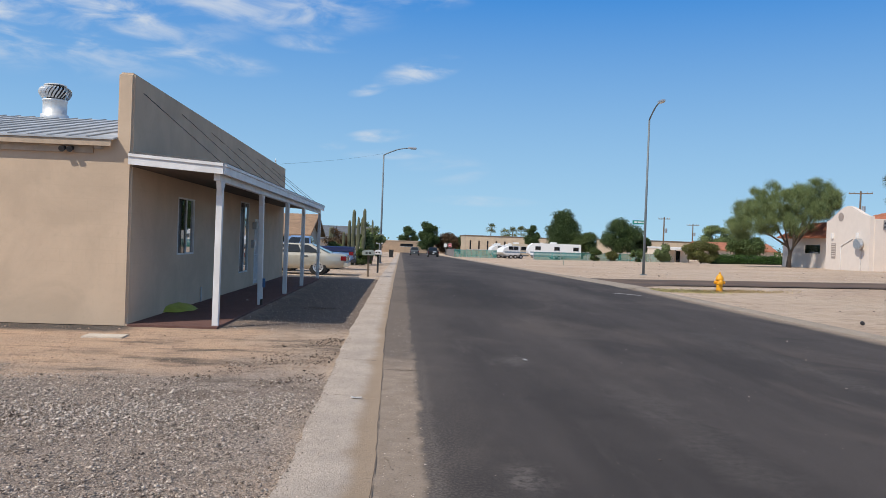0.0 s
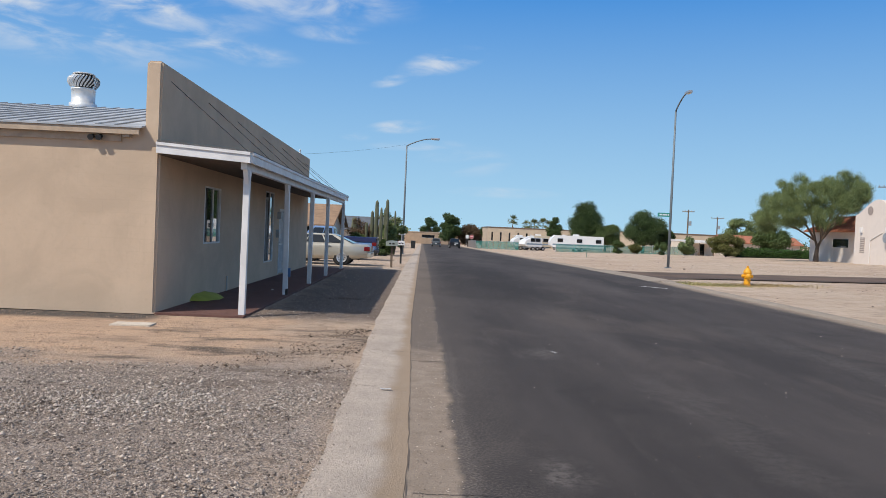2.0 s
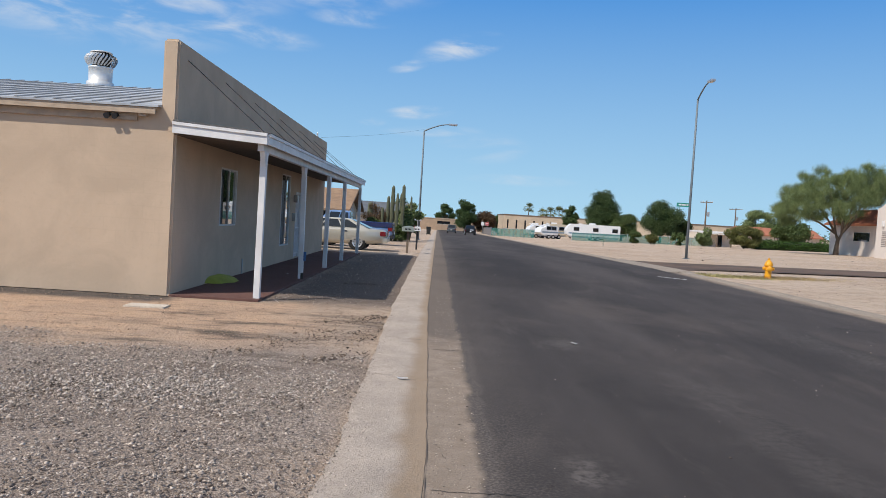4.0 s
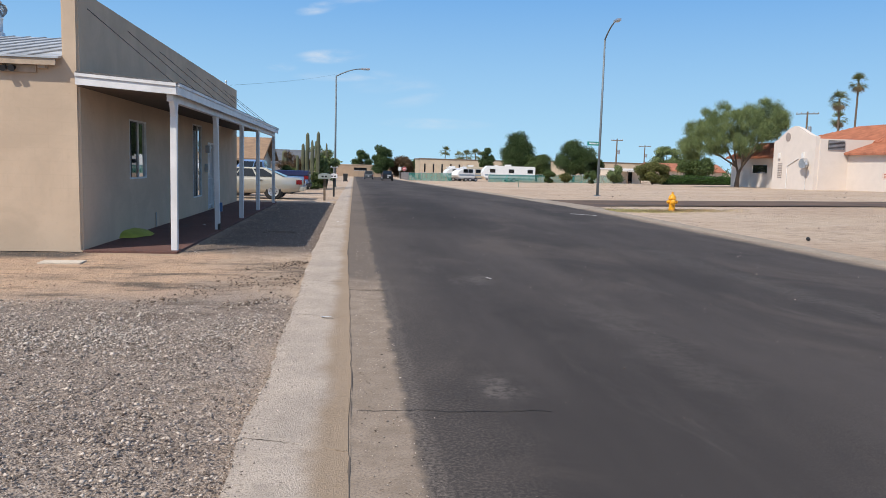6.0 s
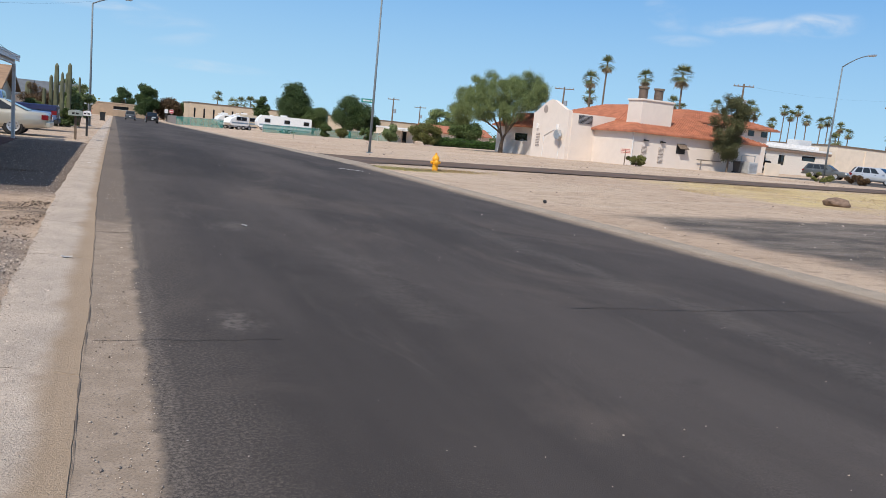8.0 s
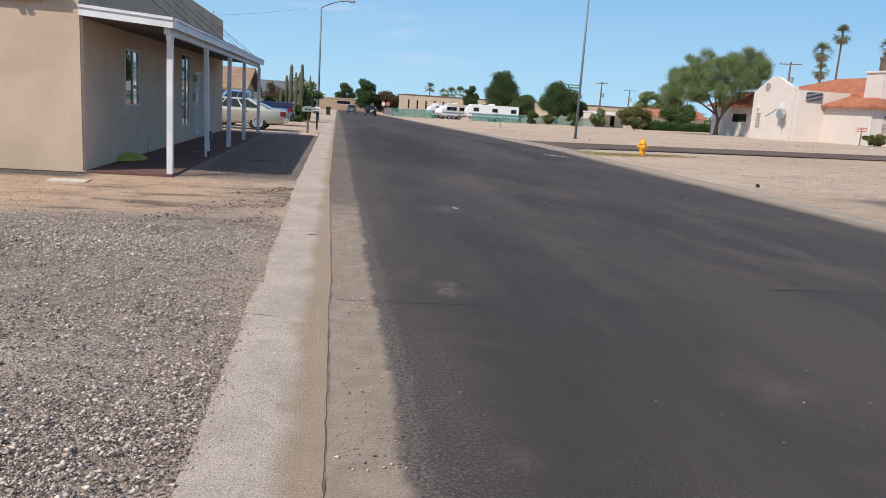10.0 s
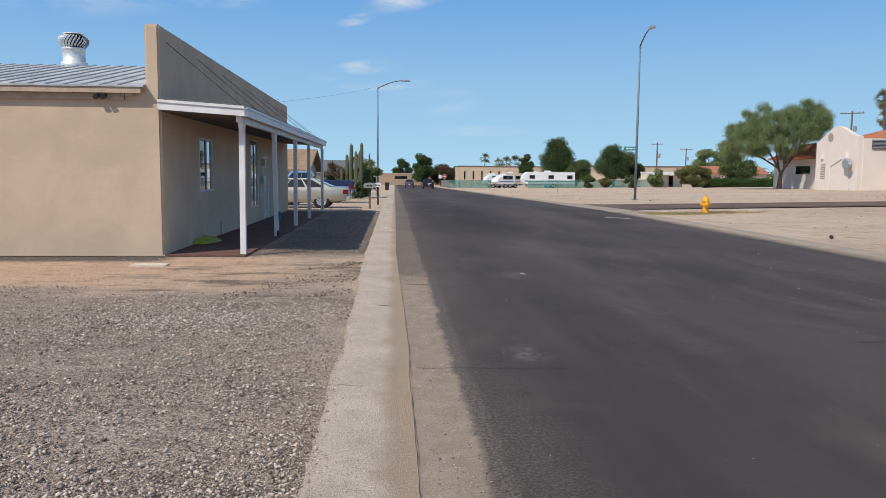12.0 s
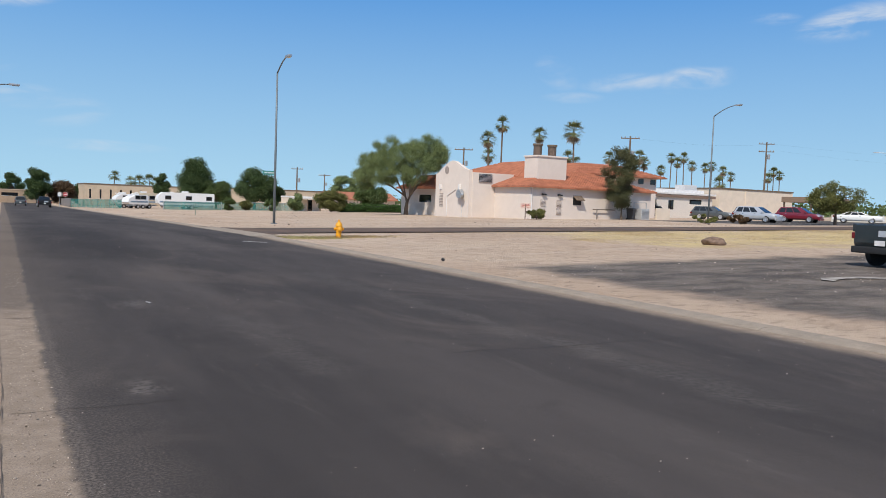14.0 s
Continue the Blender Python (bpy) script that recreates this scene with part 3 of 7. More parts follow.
for n, (a, b) in enumerate(zip(joints, joints[1:])):
    bm = bmesh.new()
    rows = []
    for k in range(25):
        row = []
        for x, h, w in ((-0.68, -0.06, 1.0), (-0.67, 0.016, 1.0), (-0.56, 0.021, 0.5), (-0.45, 0.020, 0.0), (-0.27, 0.012, 0.0), (-0.17, 0.006, 0.0), (-0.076, 0.006, 0.4), (-0.066, -0.02, 0.4)):
            y0, y1 = joint_at(x, a) + 0.006, joint_at(x, b) - 0.006
            y = y0 + (y1 - y0) * k / 24
            wig = 0.035 * noise.noise((3.0, y * 0.9, 0.0)) + 0.03 * noise.noise((7.0, y * 4.0, 0.0))
            row.append(bm.verts.new((x + kerb_drift(y) + w * wig, y, G(0, y) + h)))
        rows.append(row)
    for r, q in zip(rows, rows[1:]):
        for i in range(7):
            bm.faces.new((r[i], r[i + 1], q[i + 1], q[i]))
    bm.faces.new(rows[0])
    bm.faces.new(rows[-1][::-1])
    part("slab", bm, M_concrete, kerb, smooth=False)

far_edge = thing("kerb_far_side", 0, 0, 0, 0, "low sandy concrete kerb along the far side", "kerb", kind="structure")
for a, b in [(-60, -20), (-20, 0), (0, 6), (6, 12), (12, 18), (18, 24), (24, 29.6), (41.5, 60), (60, 90), (90, 130), (130, 200)]:
    bm = bmesh.new()
    rows = []
    for k in range(7):
        y = a + (b - a - 0.015) * k / 6
        z = G(9.4, y)
        rows.append([bm.verts.new((x, y, z + h)) for x, h in ((9.28, -0.05), (9.285, 0.004), (9.40, 0.03), (9.62, 0.045), (9.80, 0.02), (9.82, -0.06))])
    for r, q in zip(rows, rows[1:]):
        for i in range(5):
            bm.faces.new((r[i], r[i + 1], q[i + 1], q[i]))
    bm.faces.new(rows[0])
    bm.faces.new(rows[-1][::-1])
    part("slab", bm, M_gutter, far_edge)

corner = sheet("gutter_apron", steps((8.9, 10.1, 4)), steps((29.9, 41.6, 18)), 0.006, M_gutter)
tagged(corner, "pale concrete gutter across the side street", "gutter", kind="structure")

# ---- the tan building with its porch ----
shop = thing("shop_building", -4.34, 13.44, 0, 0, "tan stucco building with high parapet and white porch", "building")
WX, WL, PT = 0.0, 16.3, 4.19          # east wall plane, its length, parapet top
EAST = [(2.66, 3.86, 1.12, 2.29), (8.52, 9.72, 0.49, 2.50), (10.64, 11.58, 0.05, 2.06)]
bm = pierced_wall(WL, PT, 0.26, EAST)
for v in bm.verts:                      # an old hand-laid top, rounded and not quite level
    if v.co.z > PT - 0.01:
        v.co.z -= 0.08 * v.co.x / WL
moved(bm, pose(0, 0, 0, 0, 0, 90))
bmesh.ops.bevel(bm, geom=[e for e in bm.edges if all(v.co.z > 4.0 for v in e.verts) or all(v.co.y < 0.01 for v in e.verts)], offset=0.035, segments=3, affect="EDGES")
part("parapet_wall", bm, M_stucco, shop, "tan stucco wall rising to a parapet")
bm = box(-14.0, 0.004, -0.004, 0.24, 0.0, 3.10)
bmesh.ops.bevel(bm, geom=[e for e in bm.edges if all(v.co.x > 0 and v.co.y < 0 for v in e.verts)], offset=0.04, segments=3, affect="EDGES")
bm.verts.ensure_lookup_table()
part("south_wall", bm, M_stucco, shop)
part("west_wall", box(-14.0, -13.76, 0.24, WL - 0.24, 0, 3.02), M_stucco, shop)
part("north_wall", box(-14.0, -0.26, WL - 0.24, WL, 0, 3.02), M_stucco, shop)
# metal roof: a ridge along x, ribs running up the slope
RY, RZ, EZ = 4.45, 4.03, 3.08
roof = part("roof", prism([(0, 0), (RY + 0.3, RZ - EZ), (WL + 0.3, -0.1), (WL + 0.3, -0.13), (RY + 0.3, RZ - EZ - 0.03), (0, -0.03)], 0, 13.95), plain("pale_metal_roofing", (0.45, 0.465, 0.48), 0.55, 0.15, 0.25, 1.6), shop, "weathered pale metal roof sheets")
roof.matrix_local = pose(-14.2, -0.17, EZ) @ Matrix(((0, 1, 0, 0), (1, 0, 0, 0), (0, 0, 1, 0), (0, 0, 0, 1)))
M_rib = plain("metal_roof_rib", (0.27, 0.28, 0.29), 0.55, 0.15, 0.3, 2.5)
slope = (RZ - EZ) / (RY + 0.3)
rib = bmesh.new()
a = [rib.verts.new((x, 0.0, z)) for x, z in ((-0.03, 0.0), (-0.014, 0.015), (0.014, 0.015), (0.03, 0.0))]
b = [rib.verts.new((v.co.x, RY + 0.3, v.co.z + RZ - EZ)) for v in a]
for i in range(3):
    rib.faces.new((a[i], a[i + 1], b[i + 1], b[i]))
rib.faces.new(a[::-1])
rib_mesh = bpy.data.meshes.new("rib")
rib.to_mesh(rib_mesh)
rib.free()
rib_mesh.materials.append(M_rib)
for n in range(44):
    o = new("roof_rib", rib_mesh)
    o.parent = shop
    o.location = (-14.0 + 0.31 * n, -0.17, EZ + 0.004)
part("fascia", box(-14.1, -0.30, -0.15, -0.115, EZ - 0.135, EZ - 0.035), M_trim, shop, "tan painted fascia board")
part("soffit_board", box(-14.0, -0.62, -0.05, -0.006, 2.83, 2.945), M_trim, shop)
for x in (-0.52, -2.9, -5.4, -8.0, -10.6):
    part("rafter_end", box(x - 0.06, x + 0.06, -0.114, 0.0, EZ - 0.18, EZ - 0.04), M_trim, shop)
bm = bmesh.new()
for dx in (-0.13, 0.0):
    tube([(dx, 0, 0), (dx, -0.1, -0.03)], [0.035, 0.05], 10, bm)
fl = part("flood_light", bm, M_black, shop, "small dark twin flood light")
fl.location = (-0.95, -0.05, 2.90)
# turbine vent
M_vent = plain("white_vent_metal", (0.70, 0.70, 0.69), 0.45, 0.3, 0.12, 6)
vent = part("turbine_vent", lathe([(0.36, -0.25), (0.36, -0.02), (0.31, 0.0), (0.31, 0.34), (0.325, 0.35), (0.325, 0.39), (0.30, 0.40)], 24), M_vent, shop, "round white turbine roof vent", smooth=True)
vent.location = (-3.32, 4.56, 4.10)
vent.scale = (0.80, 0.80, 0.80)
blade = bmesh.new()
rows = []
for k in range(9):
    s = k / 8
    ang, r, z = 0.55 * s, 0.30 + 0.125 * math.sin(math.pi * (0.08 + 0.88 * s)), 0.42 + 0.38 * s
    if s > 0.8:
        r -= (s - 0.8) * 0.8
    rows.append([blade.verts.new(((r - d) * math.cos(ang + e), (r - d) * math.sin(ang + e), z)) for d, e in ((0, 0), (0.03, 0.13))])
for p, q in zip(rows, rows[1:]):
    blade.faces.new((p[0], p[1], q[1], q[0]))
blade_mesh = bpy.data.meshes.new("fin")
blade.to_mesh(blade_mesh)
blade.free()
blade_mesh.materials.append(M_vent)
for n in range(26):
    o = new("fin", blade_mesh)
    o.parent = vent
    o.matrix_local = pose(0, 0, 0, 0, 0, 360 * n / 26)
part("turbine_cap", lathe([(0.30, 0.79), (0.27, 0.82), (0.12, 0.85), (0.02, 0.86)], 20), M_vent, vent, smooth=True)
part("turbine_core", lathe([(0.23, 0.42), (0.27, 0.60), (0.23, 0.79)], 16), M_dark, vent)

# windows and door of the east wall
M_frame = plain("white_window_frame", (0.68, 0.66, 0.63), 0.5)


def shop_window(v0, v1, z0, z1, mullion):
    w = part("window", box(-0.20, -0.19, v0, v1, z0, z1), M_dark, shop)
    for a, b, c, d in ((v0, v0 + 0.035, z0, z1), (v1 - 0.035, v1, z0, z1), (v0 + 0.035, v1 - 0.035, z0, z0 + 0.035), (v0 + 0.035, v1 - 0.035, z1 - 0.035, z1), (mullion - 0.015, mullion + 0.015, z0 + 0.035, z1 - 0.035)):
        part("frame", box(-0.05, 0.010, a, b, c, d, 0.004), M_frame, w)
    for a, b in ((v0 + 0.035, mullion - 0.015), (mullion + 0.015, v1 - 0.035)):
        part("pane", box(-0.022 - 0.012 * (a > v0 + 0.1), -0.016 - 0.012 * (a > v0 + 0.1), a, b, z0 + 0.035, z1 - 0.035), M_film if a > v0 + 0.1 else M_glass, w)
    return w


shop_window(*EAST[0], EAST[0][0] + 0.62)
shop_window(*EAST[1], (EAST[1][0] + EAST[1][1]) / 2)
u0, u1, v0, v1 = EAST[2]
door = part("door", box(-0.10, -0.06, u0 + 0.06, u1 - 0.06, v0 + 0.01, v1 - 0.06, 0.005), plain("pale_grey_door", (0.58, 0.57, 0.57), 0.5), shop, "pale security door with bars")
for a, b, c, d in ((u0, u0 + 0.06, v0, v1), (u1 - 0.06, u1, v0, v1), (u0 + 0.06, u1 - 0.06, v1 - 0.06, v1)):
    part("door_frame", box(-0.12, 0.012, a, b, c, d, 0.005), M_frame, door)
for n in range(7):
    y = u0 + 0.12 + n * (u1 - u0 - 0.24) / 6
    part("bar", tube([(-0.03, y, v0 + 0.1), (-0.03, y, v1 - 0.12)], 0.009, 6), M_white, door)
for z in (0.16, 0.95, 1.9):
    part("cross_bar", box(-0.045, -0.025, u0 + 0.08, u1 - 0.08, z, z + 0.035), M_white, door)
part("door_handle", tube([(-0.05, u0 + 0.13, 1.02), (0.0, u0 + 0.13, 1.02), (0.0, u0 + 0.25, 1.02)], 0.012, 8), M_galv, door)

# porch: slab, posts, beam, shed roof, tie rods
slab = thing("porch_slab", 0, 0, 0, 0, "dark red-stained concrete porch slab", "porch floor", kind="structure")
M_slab = concrete_material("red_stained_concrete", (0.16, 0.085, 0.07), (0.10, 0.085, 0.08))
for n, (a, b) in enumerate(zip((13.42, 17.6, 21.7, 25.7), (17.59, 21.69, 25.69, 29.72))):
    part("floor_panel", box(-4.335, -2.86, a, b, -0.05, 0.028, 0.008), M_slab, slab)
PY = (0.19, 4.22, 7.74, 11.24, 15.75)
post = bmesh.new()
for z0, z1, lean in ((0.0, 2.46, 0.0),):
    merge(post, box(-0.052, 0.052, -0.052, 0.052, 0.0, 2.46, 0.008))
for n, y in enumerate(PY):
    bm = post.copy()
    p = part("post", bm, M_white, shop, "white painted square timber post")
    p.matrix_local = pose(1.40, y, 0.0, 0.0, (0.2, -0.8, 0.3, -0.2, 0.2)[n], 0)
    br = bmesh.new()
    for s in (-1, 1):
        prism([(0.0, 0.0), (0.0, -0.24), (0.05, -0.24), (0.16, 0.0)], -0.04, 0.04, br) if s > 0 else prism([(0.0, 0.0), (-0.16, 0.0), (-0.05, -0.24), (0.0, -0.24)], -0.04, 0.04, br)
    b = part("bracket", br, M_white, p)
    b.matrix_local = pose(0, 0, 2.46, 0, 0, 90)
post.free()
rust = plain("rotten_dark_wood", (0.06, 0.045, 0.035), 0.9)
shoe = part("rotten_foot", box(-0.055, 0.0, -0.055, 0.02, 0.0, 0.16, 0.01), rust, shop)
shoe.location = (1.46, PY[1], 0.0)
M_under = plain("brown_plywood", (0.11, 0.082, 0.062), 0.8, vary=0.2)
PE = 15.85
part("beam", box(1.35, 1.45, -0.05, PE - 0.12, 2.46, 2.60, 0.006), M_white, shop)
porch = part("porch_roof", prism([(0.0, 2.80), (1.52, 2.70), (1.52, 2.735), (0.0, 2.845)], -0.14, PE), M_under, shop, "flat porch roof with grey roll covering")
part("roof_covering", prism([(0.0, 2.849), (1.57, 2.738), (1.58, 2.752), (0.0, 2.870)], -0.17, PE + 0.03), plain("grey_roll_roofing", (0.13, 0.12, 0.115), 0.9, vary=0.3), porch)
part("soffit", prism([(0.0, 2.64), (1.345, 2.57), (1.345, 2.585), (0.0, 2.655)], -0.10, PE - 0.05), M_under, porch, "dark brown porch ceiling boards")
for a, b, h0, h1, t in ((0.0, 1.0, 2.56, 2.69, 0.0), (0.0, 1.0, 2.69, 2.742, 0.02)):
    bm = box(1.53, 1.56 + t, -0.15, PE, h0, h1 - 0.002, 0.004)
    part("fascia_board", bm, M_white, porch, "white painted fascia board")
    bm = prism([(0.0, h0 + 0.10), (1.53, h0), (1.53, h1 - 0.002), (0.0, h1 + 0.098)], -0.18 - t, -0.145)
    part("end_board", bm, M_white, porch)
M_rod = plain("rusty_tie_rod", (0.055, 0.042, 0.038), 0.7, 0.4)
for y, z in ((0.45, 3.95), (2.7, 3.97), (5.1, 3.93), (7.9, 3.91), (10.65, 3.92), (13.4, 3.88), (15.3, 3.86)):
    part("tie_rod", tube([(-0.02, y, z), (1.42, y, 2.745)], 0.007, 6), M_rod, shop)
bm = lathe([(0.03, 0.0), (0.04, 0.06), (0.012, 0.10), (0.03, 0.16), (0.01, 0.2)], 8)
fin = part("roof_finial", bm, M_galv, shop)
fin.location = (-0.1, 14.6, 4.1)

# small fittings on the porch
lantern = part("wall_lantern", box(0.0, 0.13, 10.28, 10.42, 1.74, 1.96, 0.02), M_galv, shop, "small pale wall lantern")
part("letter_box", box(0.0, 0.10, 10.16, 10.46, 1.18, 1.42, 0.01), M_galv, shop)
part("conduit", tube([(0.02, 4.55, 0.0), (0.02, 4.55, 0.36)], 0.016, 6), M_galv, shop)
part("hose_tap", box(1.445, 1.50, PY[1] - 0.03, PY[1] + 0.03, 0.42, 0.62, 0.012), plain("faded_blue_plastic", (0.05, 0.12, 0.26), 0.5), shop, "faded blue plastic holder")
# the small slab let into the earth, and the yellow-green mat heap by the wall
paver = part("paving_slab", box(-0.29, 0.29, -0.16, 0.16, -0.04, 0.010, 0.004), concrete_material("pale_paver", (0.66, 0.57, 0.47), (0.54, 0.44, 0.35)))
paver.matrix_world = pose(-4.2, 12.16, 0.0, 0, 0, 2)
tagged(paver, "pale concrete slab lying on the earth", "paving slab")
bm = bmesh.new()
rows = []
for i in range(13):
    u = -1 + i / 6
    wdt = 0.36 * math.sqrt(max(0.0, 1 - u * u)) + 0.012
    rows.append([bm.verts.new((wdt * s, 0.62 * u, 0.13 * (1 - s) ** 0.6 * math.sqrt(max(0.0, 1 - u * u)) + 0.012 + 0.006 * math.sin(9 * u + 5 * s))) for s in (0, 0.2, 0.4, 0.6, 0.8, 1.0)])
for p, q in zip(rows, rows[1:]):
    for i in range(5):
        bm.faces.new((p[i], p[i + 1], q[i + 1], q[i]))
tarp = part("tarpaulin", bm, plain("yellow_green_tarpaulin", (0.36, 0.38, 0.06), 0.55, vary=0.15), smooth=True)
tarp.matrix_world = pose(-4.28, 15.95, 0.03, 0, 0, -8)
tagged(tarp, "yellow-green tarpaulin heaped against the porch wall", "tarpaulin")

# ---- street furniture ----


def lamp_post(x, y, high, reach, rise, rz, label):
    """A tapered street lamp whose arm bends out along +x before the turn rz."""
    t = thing("street_lamp", x, y, G(x, y), rz, label, "street lamp", "street lamps")
    part("base_plate", box(-0.17, 0.17, -0.17, 0.17, -0.02, 0.05, 0.01), M_pole, t)
    part("pole", tube([(0, 0, 0.03), (0, 0, high * 0.5), (0, 0, high)], [0.088, 0.072, 0.056], 12), M_pole, t, smooth=True)
    arm = [(0, 0, high - 0.02)]
    for k in range(1, 10):
        s = k / 9
        arm.append((reach * s, 0, high + rise * math.sin(s * math.pi / 2)))
    part("arm", tube(arm, [0.052 - 0.0015 * k for k in range(10)], 8), M_pole, t, smooth=True)
    bm = box(reach - 0.12, reach + 0.58, -0.13, 0.13, high + rise - 0.06, high + rise + 0.08, 0.045)
    head = part("lamp_head", bm, M_galv, t)
    part("lens", box(reach + 0.10, reach + 0.50, -0.10, 0.10, high + rise - 0.085, high + rise - 0.055, 0.01), plain("lamp_lens", (0.55, 0.55, 0.5), 0.2), head)
    return t


lamp_a = lamp_post(15.4, 47.4, 9.75, 1.9, 0.75, -90, "tall grey street lamp with a short curved arm")
sign = part("street_name_sign", box(-0.72, 0.05, -0.012, 0.012, 3.18, 3.42, 0.004), plain("green_sign_plate", (0.01, 0.24, 0.20), 0.4), lamp_a, "green street name plate")
sign.matrix_local = pose(0, -0.09, 0, 0, 0, 90)
for x0, x1 in ((-0.62, -0.44), (-0.40, -0.14), (-0.10, -0.02)):
    part("letter_bar", box(x0, x1, -0.017, -0.0125, 3.26, 3.35), M_white, sign)
sign = part("cross_name_sign", box(-0.05, 0.05, -0.012, 0.012, 2.95, 3.15, 0.003), M_galv, lamp_a)
lamp_post(-1.5, 62.0, 8.75, 2.05, 0.62, 0, "tall grey street lamp reaching over the street")
lamp_post(58.5, 49.0, 10.2, 2.5, 0.80, -90, "tall grey street lamp beside the side street")
M_sign_back = plain("bare_aluminium_sign", (0.62, 0.63, 0.64), 0.45, 0.5)
t = thing("road_sign", -1.55, 60.0, G(-1.5, 60), 0, "blank metal back of a road sign on a post", "road sign")
part("post", tube([(0, 0, 0), (0, 0, 2.3)], 0.03, 6), M_galv, t)
part("plate", box(-0.28, 0.28, -0.015, 0.0, 1.55, 2.28, 0.004), M_sign_back, t)

# hydrant
M_yellow = plain("yellow_hydrant_paint", (0.78, 0.36, 0.015), 0.42, vary=0.12, scale=14, bump=0.1)
t = thing("fire_hydrant", 12.12, 28.4, G(12.1, 28.4) - 0.01, 0, "yellow cast-iron fire hydrant on bare earth", "hydrant")
part("base_flange", lathe([(0.155, 0.0), (0.155, 0.03), (0.13, 0.035), (0.13, 0.06)], 16), M_yellow, t)
part("barrel", lathe([(0.118, 0.03), (0.118, 0.30), (0.138, 0.31), (0.138, 0.34), (0.122, 0.35), (0.122, 0.47), (0.15, 0.48), (0.15, 0.52), (0.14, 0.53)], 18), M_yellow, t)
part("bonnet", lathe([(0.145, 0.52), (0.14, 0.55), (0.115, 0.61), (0.07, 0.66), (0.045, 0.68), (0.04, 0.69), (0.04, 0.755), (0.02, 0.76)], 18), M_yellow, t)
for a, r, l in ((180, 0.052, 0.19), (0, 0.052, 0.19), (-100, 0.075, 0.20)):
    n = part("nozzle", moved(tube([(0.08, 0, 0.38), (l - 0.05, 0, 0.38)], r, 12), pose(0, 0, 0, 0, 0, a)), M_yellow, t)
    part("nozzle_cap", moved(tube([(l - 0.05, 0, 0.38), (l, 0, 0.38), (l + 0.03, 0, 0.38)], [r * 1.3, r * 1.3, r * 0.45], 8), pose(0, 0, 0, 0, 0, a)), M_yellow, n)
for k in range(8):
    a = 2 * math.pi * k / 8
    part("bolt", tube([(0.137 * math.cos(a), 0.137 * math.sin(a), 0.02), (0.137 * math.cos(a), 0.137 * math.sin(a), 0.055)], 0.014, 6), M_yellow, t)

# mailboxes
M_box = plain("grey_green_mailbox", (0.34, 0.37, 0.33), 0.5, 0.2)


def mailbox(x, y, wide, material, post_mat, label):
    t = thing("mailbox", x, y, G(x, y), 0, label, "mailbox", "mailboxes by the kerb")
    part("post", box(-0.045, 0.045, -0.045, 0.045, 0.0, 0.90, 0.006), post_mat, t, "weathered square timber post")
    w = wide / 2
    outline = [(-w, 0.90), (w, 0.90), (w, 1.05)] + [(w * math.cos(a), 1.05 + 0.07 * math.sin(a)) for a in (0.4, 0.9, 1.57, 2.24, 2.74)] + [(-w, 1.05)]
    b = part("box", prism(outline, -0.25, 0.25), material, t)
    part("door", prism([(p[0] * 0.94, 0.965 + (p[1] - 0.965) * 0.95) for p in outline], -0.258, -0.252), material, b)
    part("latch", box(-0.02, 0.02, -0.275, -0.258, 1.03, 1.06), M_galv, b)
    for dx in (-0.12, 0.02):
        part("number_bar", box(dx, dx + 0.09, -0.262, -0.259, 0.96, 1.02), M_dark, b)
    part("flag", box(w, w + 0.008, -0.1, -0.06, 1.0, 1.16), plain("red_flag", (0.4, 0.03, 0.02), 0.5), b)
    return t


mailbox(-1.19, 32.35, 0.50, M_box, M_timber, "grey-green twin mailbox on a timber post by the kerb")
mailbox(-0.95, 37.6, 0.34, M_white, M_black, "white mailbox on a dark post by the kerb")

# wheeled bins
M_bin = plain("black_plastic", (0.018, 0.020, 0.020), 0.5)


def wheelie_bin(x, y, material, label, rz=0, s=1.0):
    t = thing("wheeled_bin", x, y, G(x, y), rz, label, "bin")
    bm = bmesh.new()
    lo = [bm.verts.new(v) for v in ((-0.24 * s, -0.26 * s, 0.06), (0.24 * s, -0.26 * s, 0.06), (0.24 * s, 0.26 * s, 0.06), (-0.24 * s, 0.26 * s, 0.06))]
    hi = [bm.verts.new(v) for v in ((-0.31 * s, -0.35 * s, 0.98 * s), (0.31 * s, -0.35 * s, 0.98 * s), (0.31 * s, 0.35 * s, 1.02 * s), (-0.31 * s, 0.35 * s, 1.02 * s))]
    bm.faces.new(lo[::-1])
    bm.faces.new(hi)
    for i in range(4):
        bm.faces.new((lo[i], lo[(i + 1) % 4], hi[(i + 1) % 4], hi[i]))
    part("body", bm, material, t)
    part("lid", box(-0.33 * s, 0.33 * s, -0.38 * s, 0.38 * s, 1.02 * s, 1.07 * s, 0.02), material, t)
    for sx in (-0.27, 0.27):
        part("wheel", tube([(sx * s - 0.03, 0.28 * s, 0.10), (sx * s + 0.03, 0.28 * s, 0.10)], 0.10, 12), M_black, t)
    part("handle", tube([(-0.2 * s, 0.42 * s, 0.98 * s), (0.2 * s, 0.42 * s, 0.98 * s)], 0.018, 6), material, t)
    return t


wheelie_bin(-1.12, 101.0, M_bin, "black wheeled rubbish bin by the kerb")

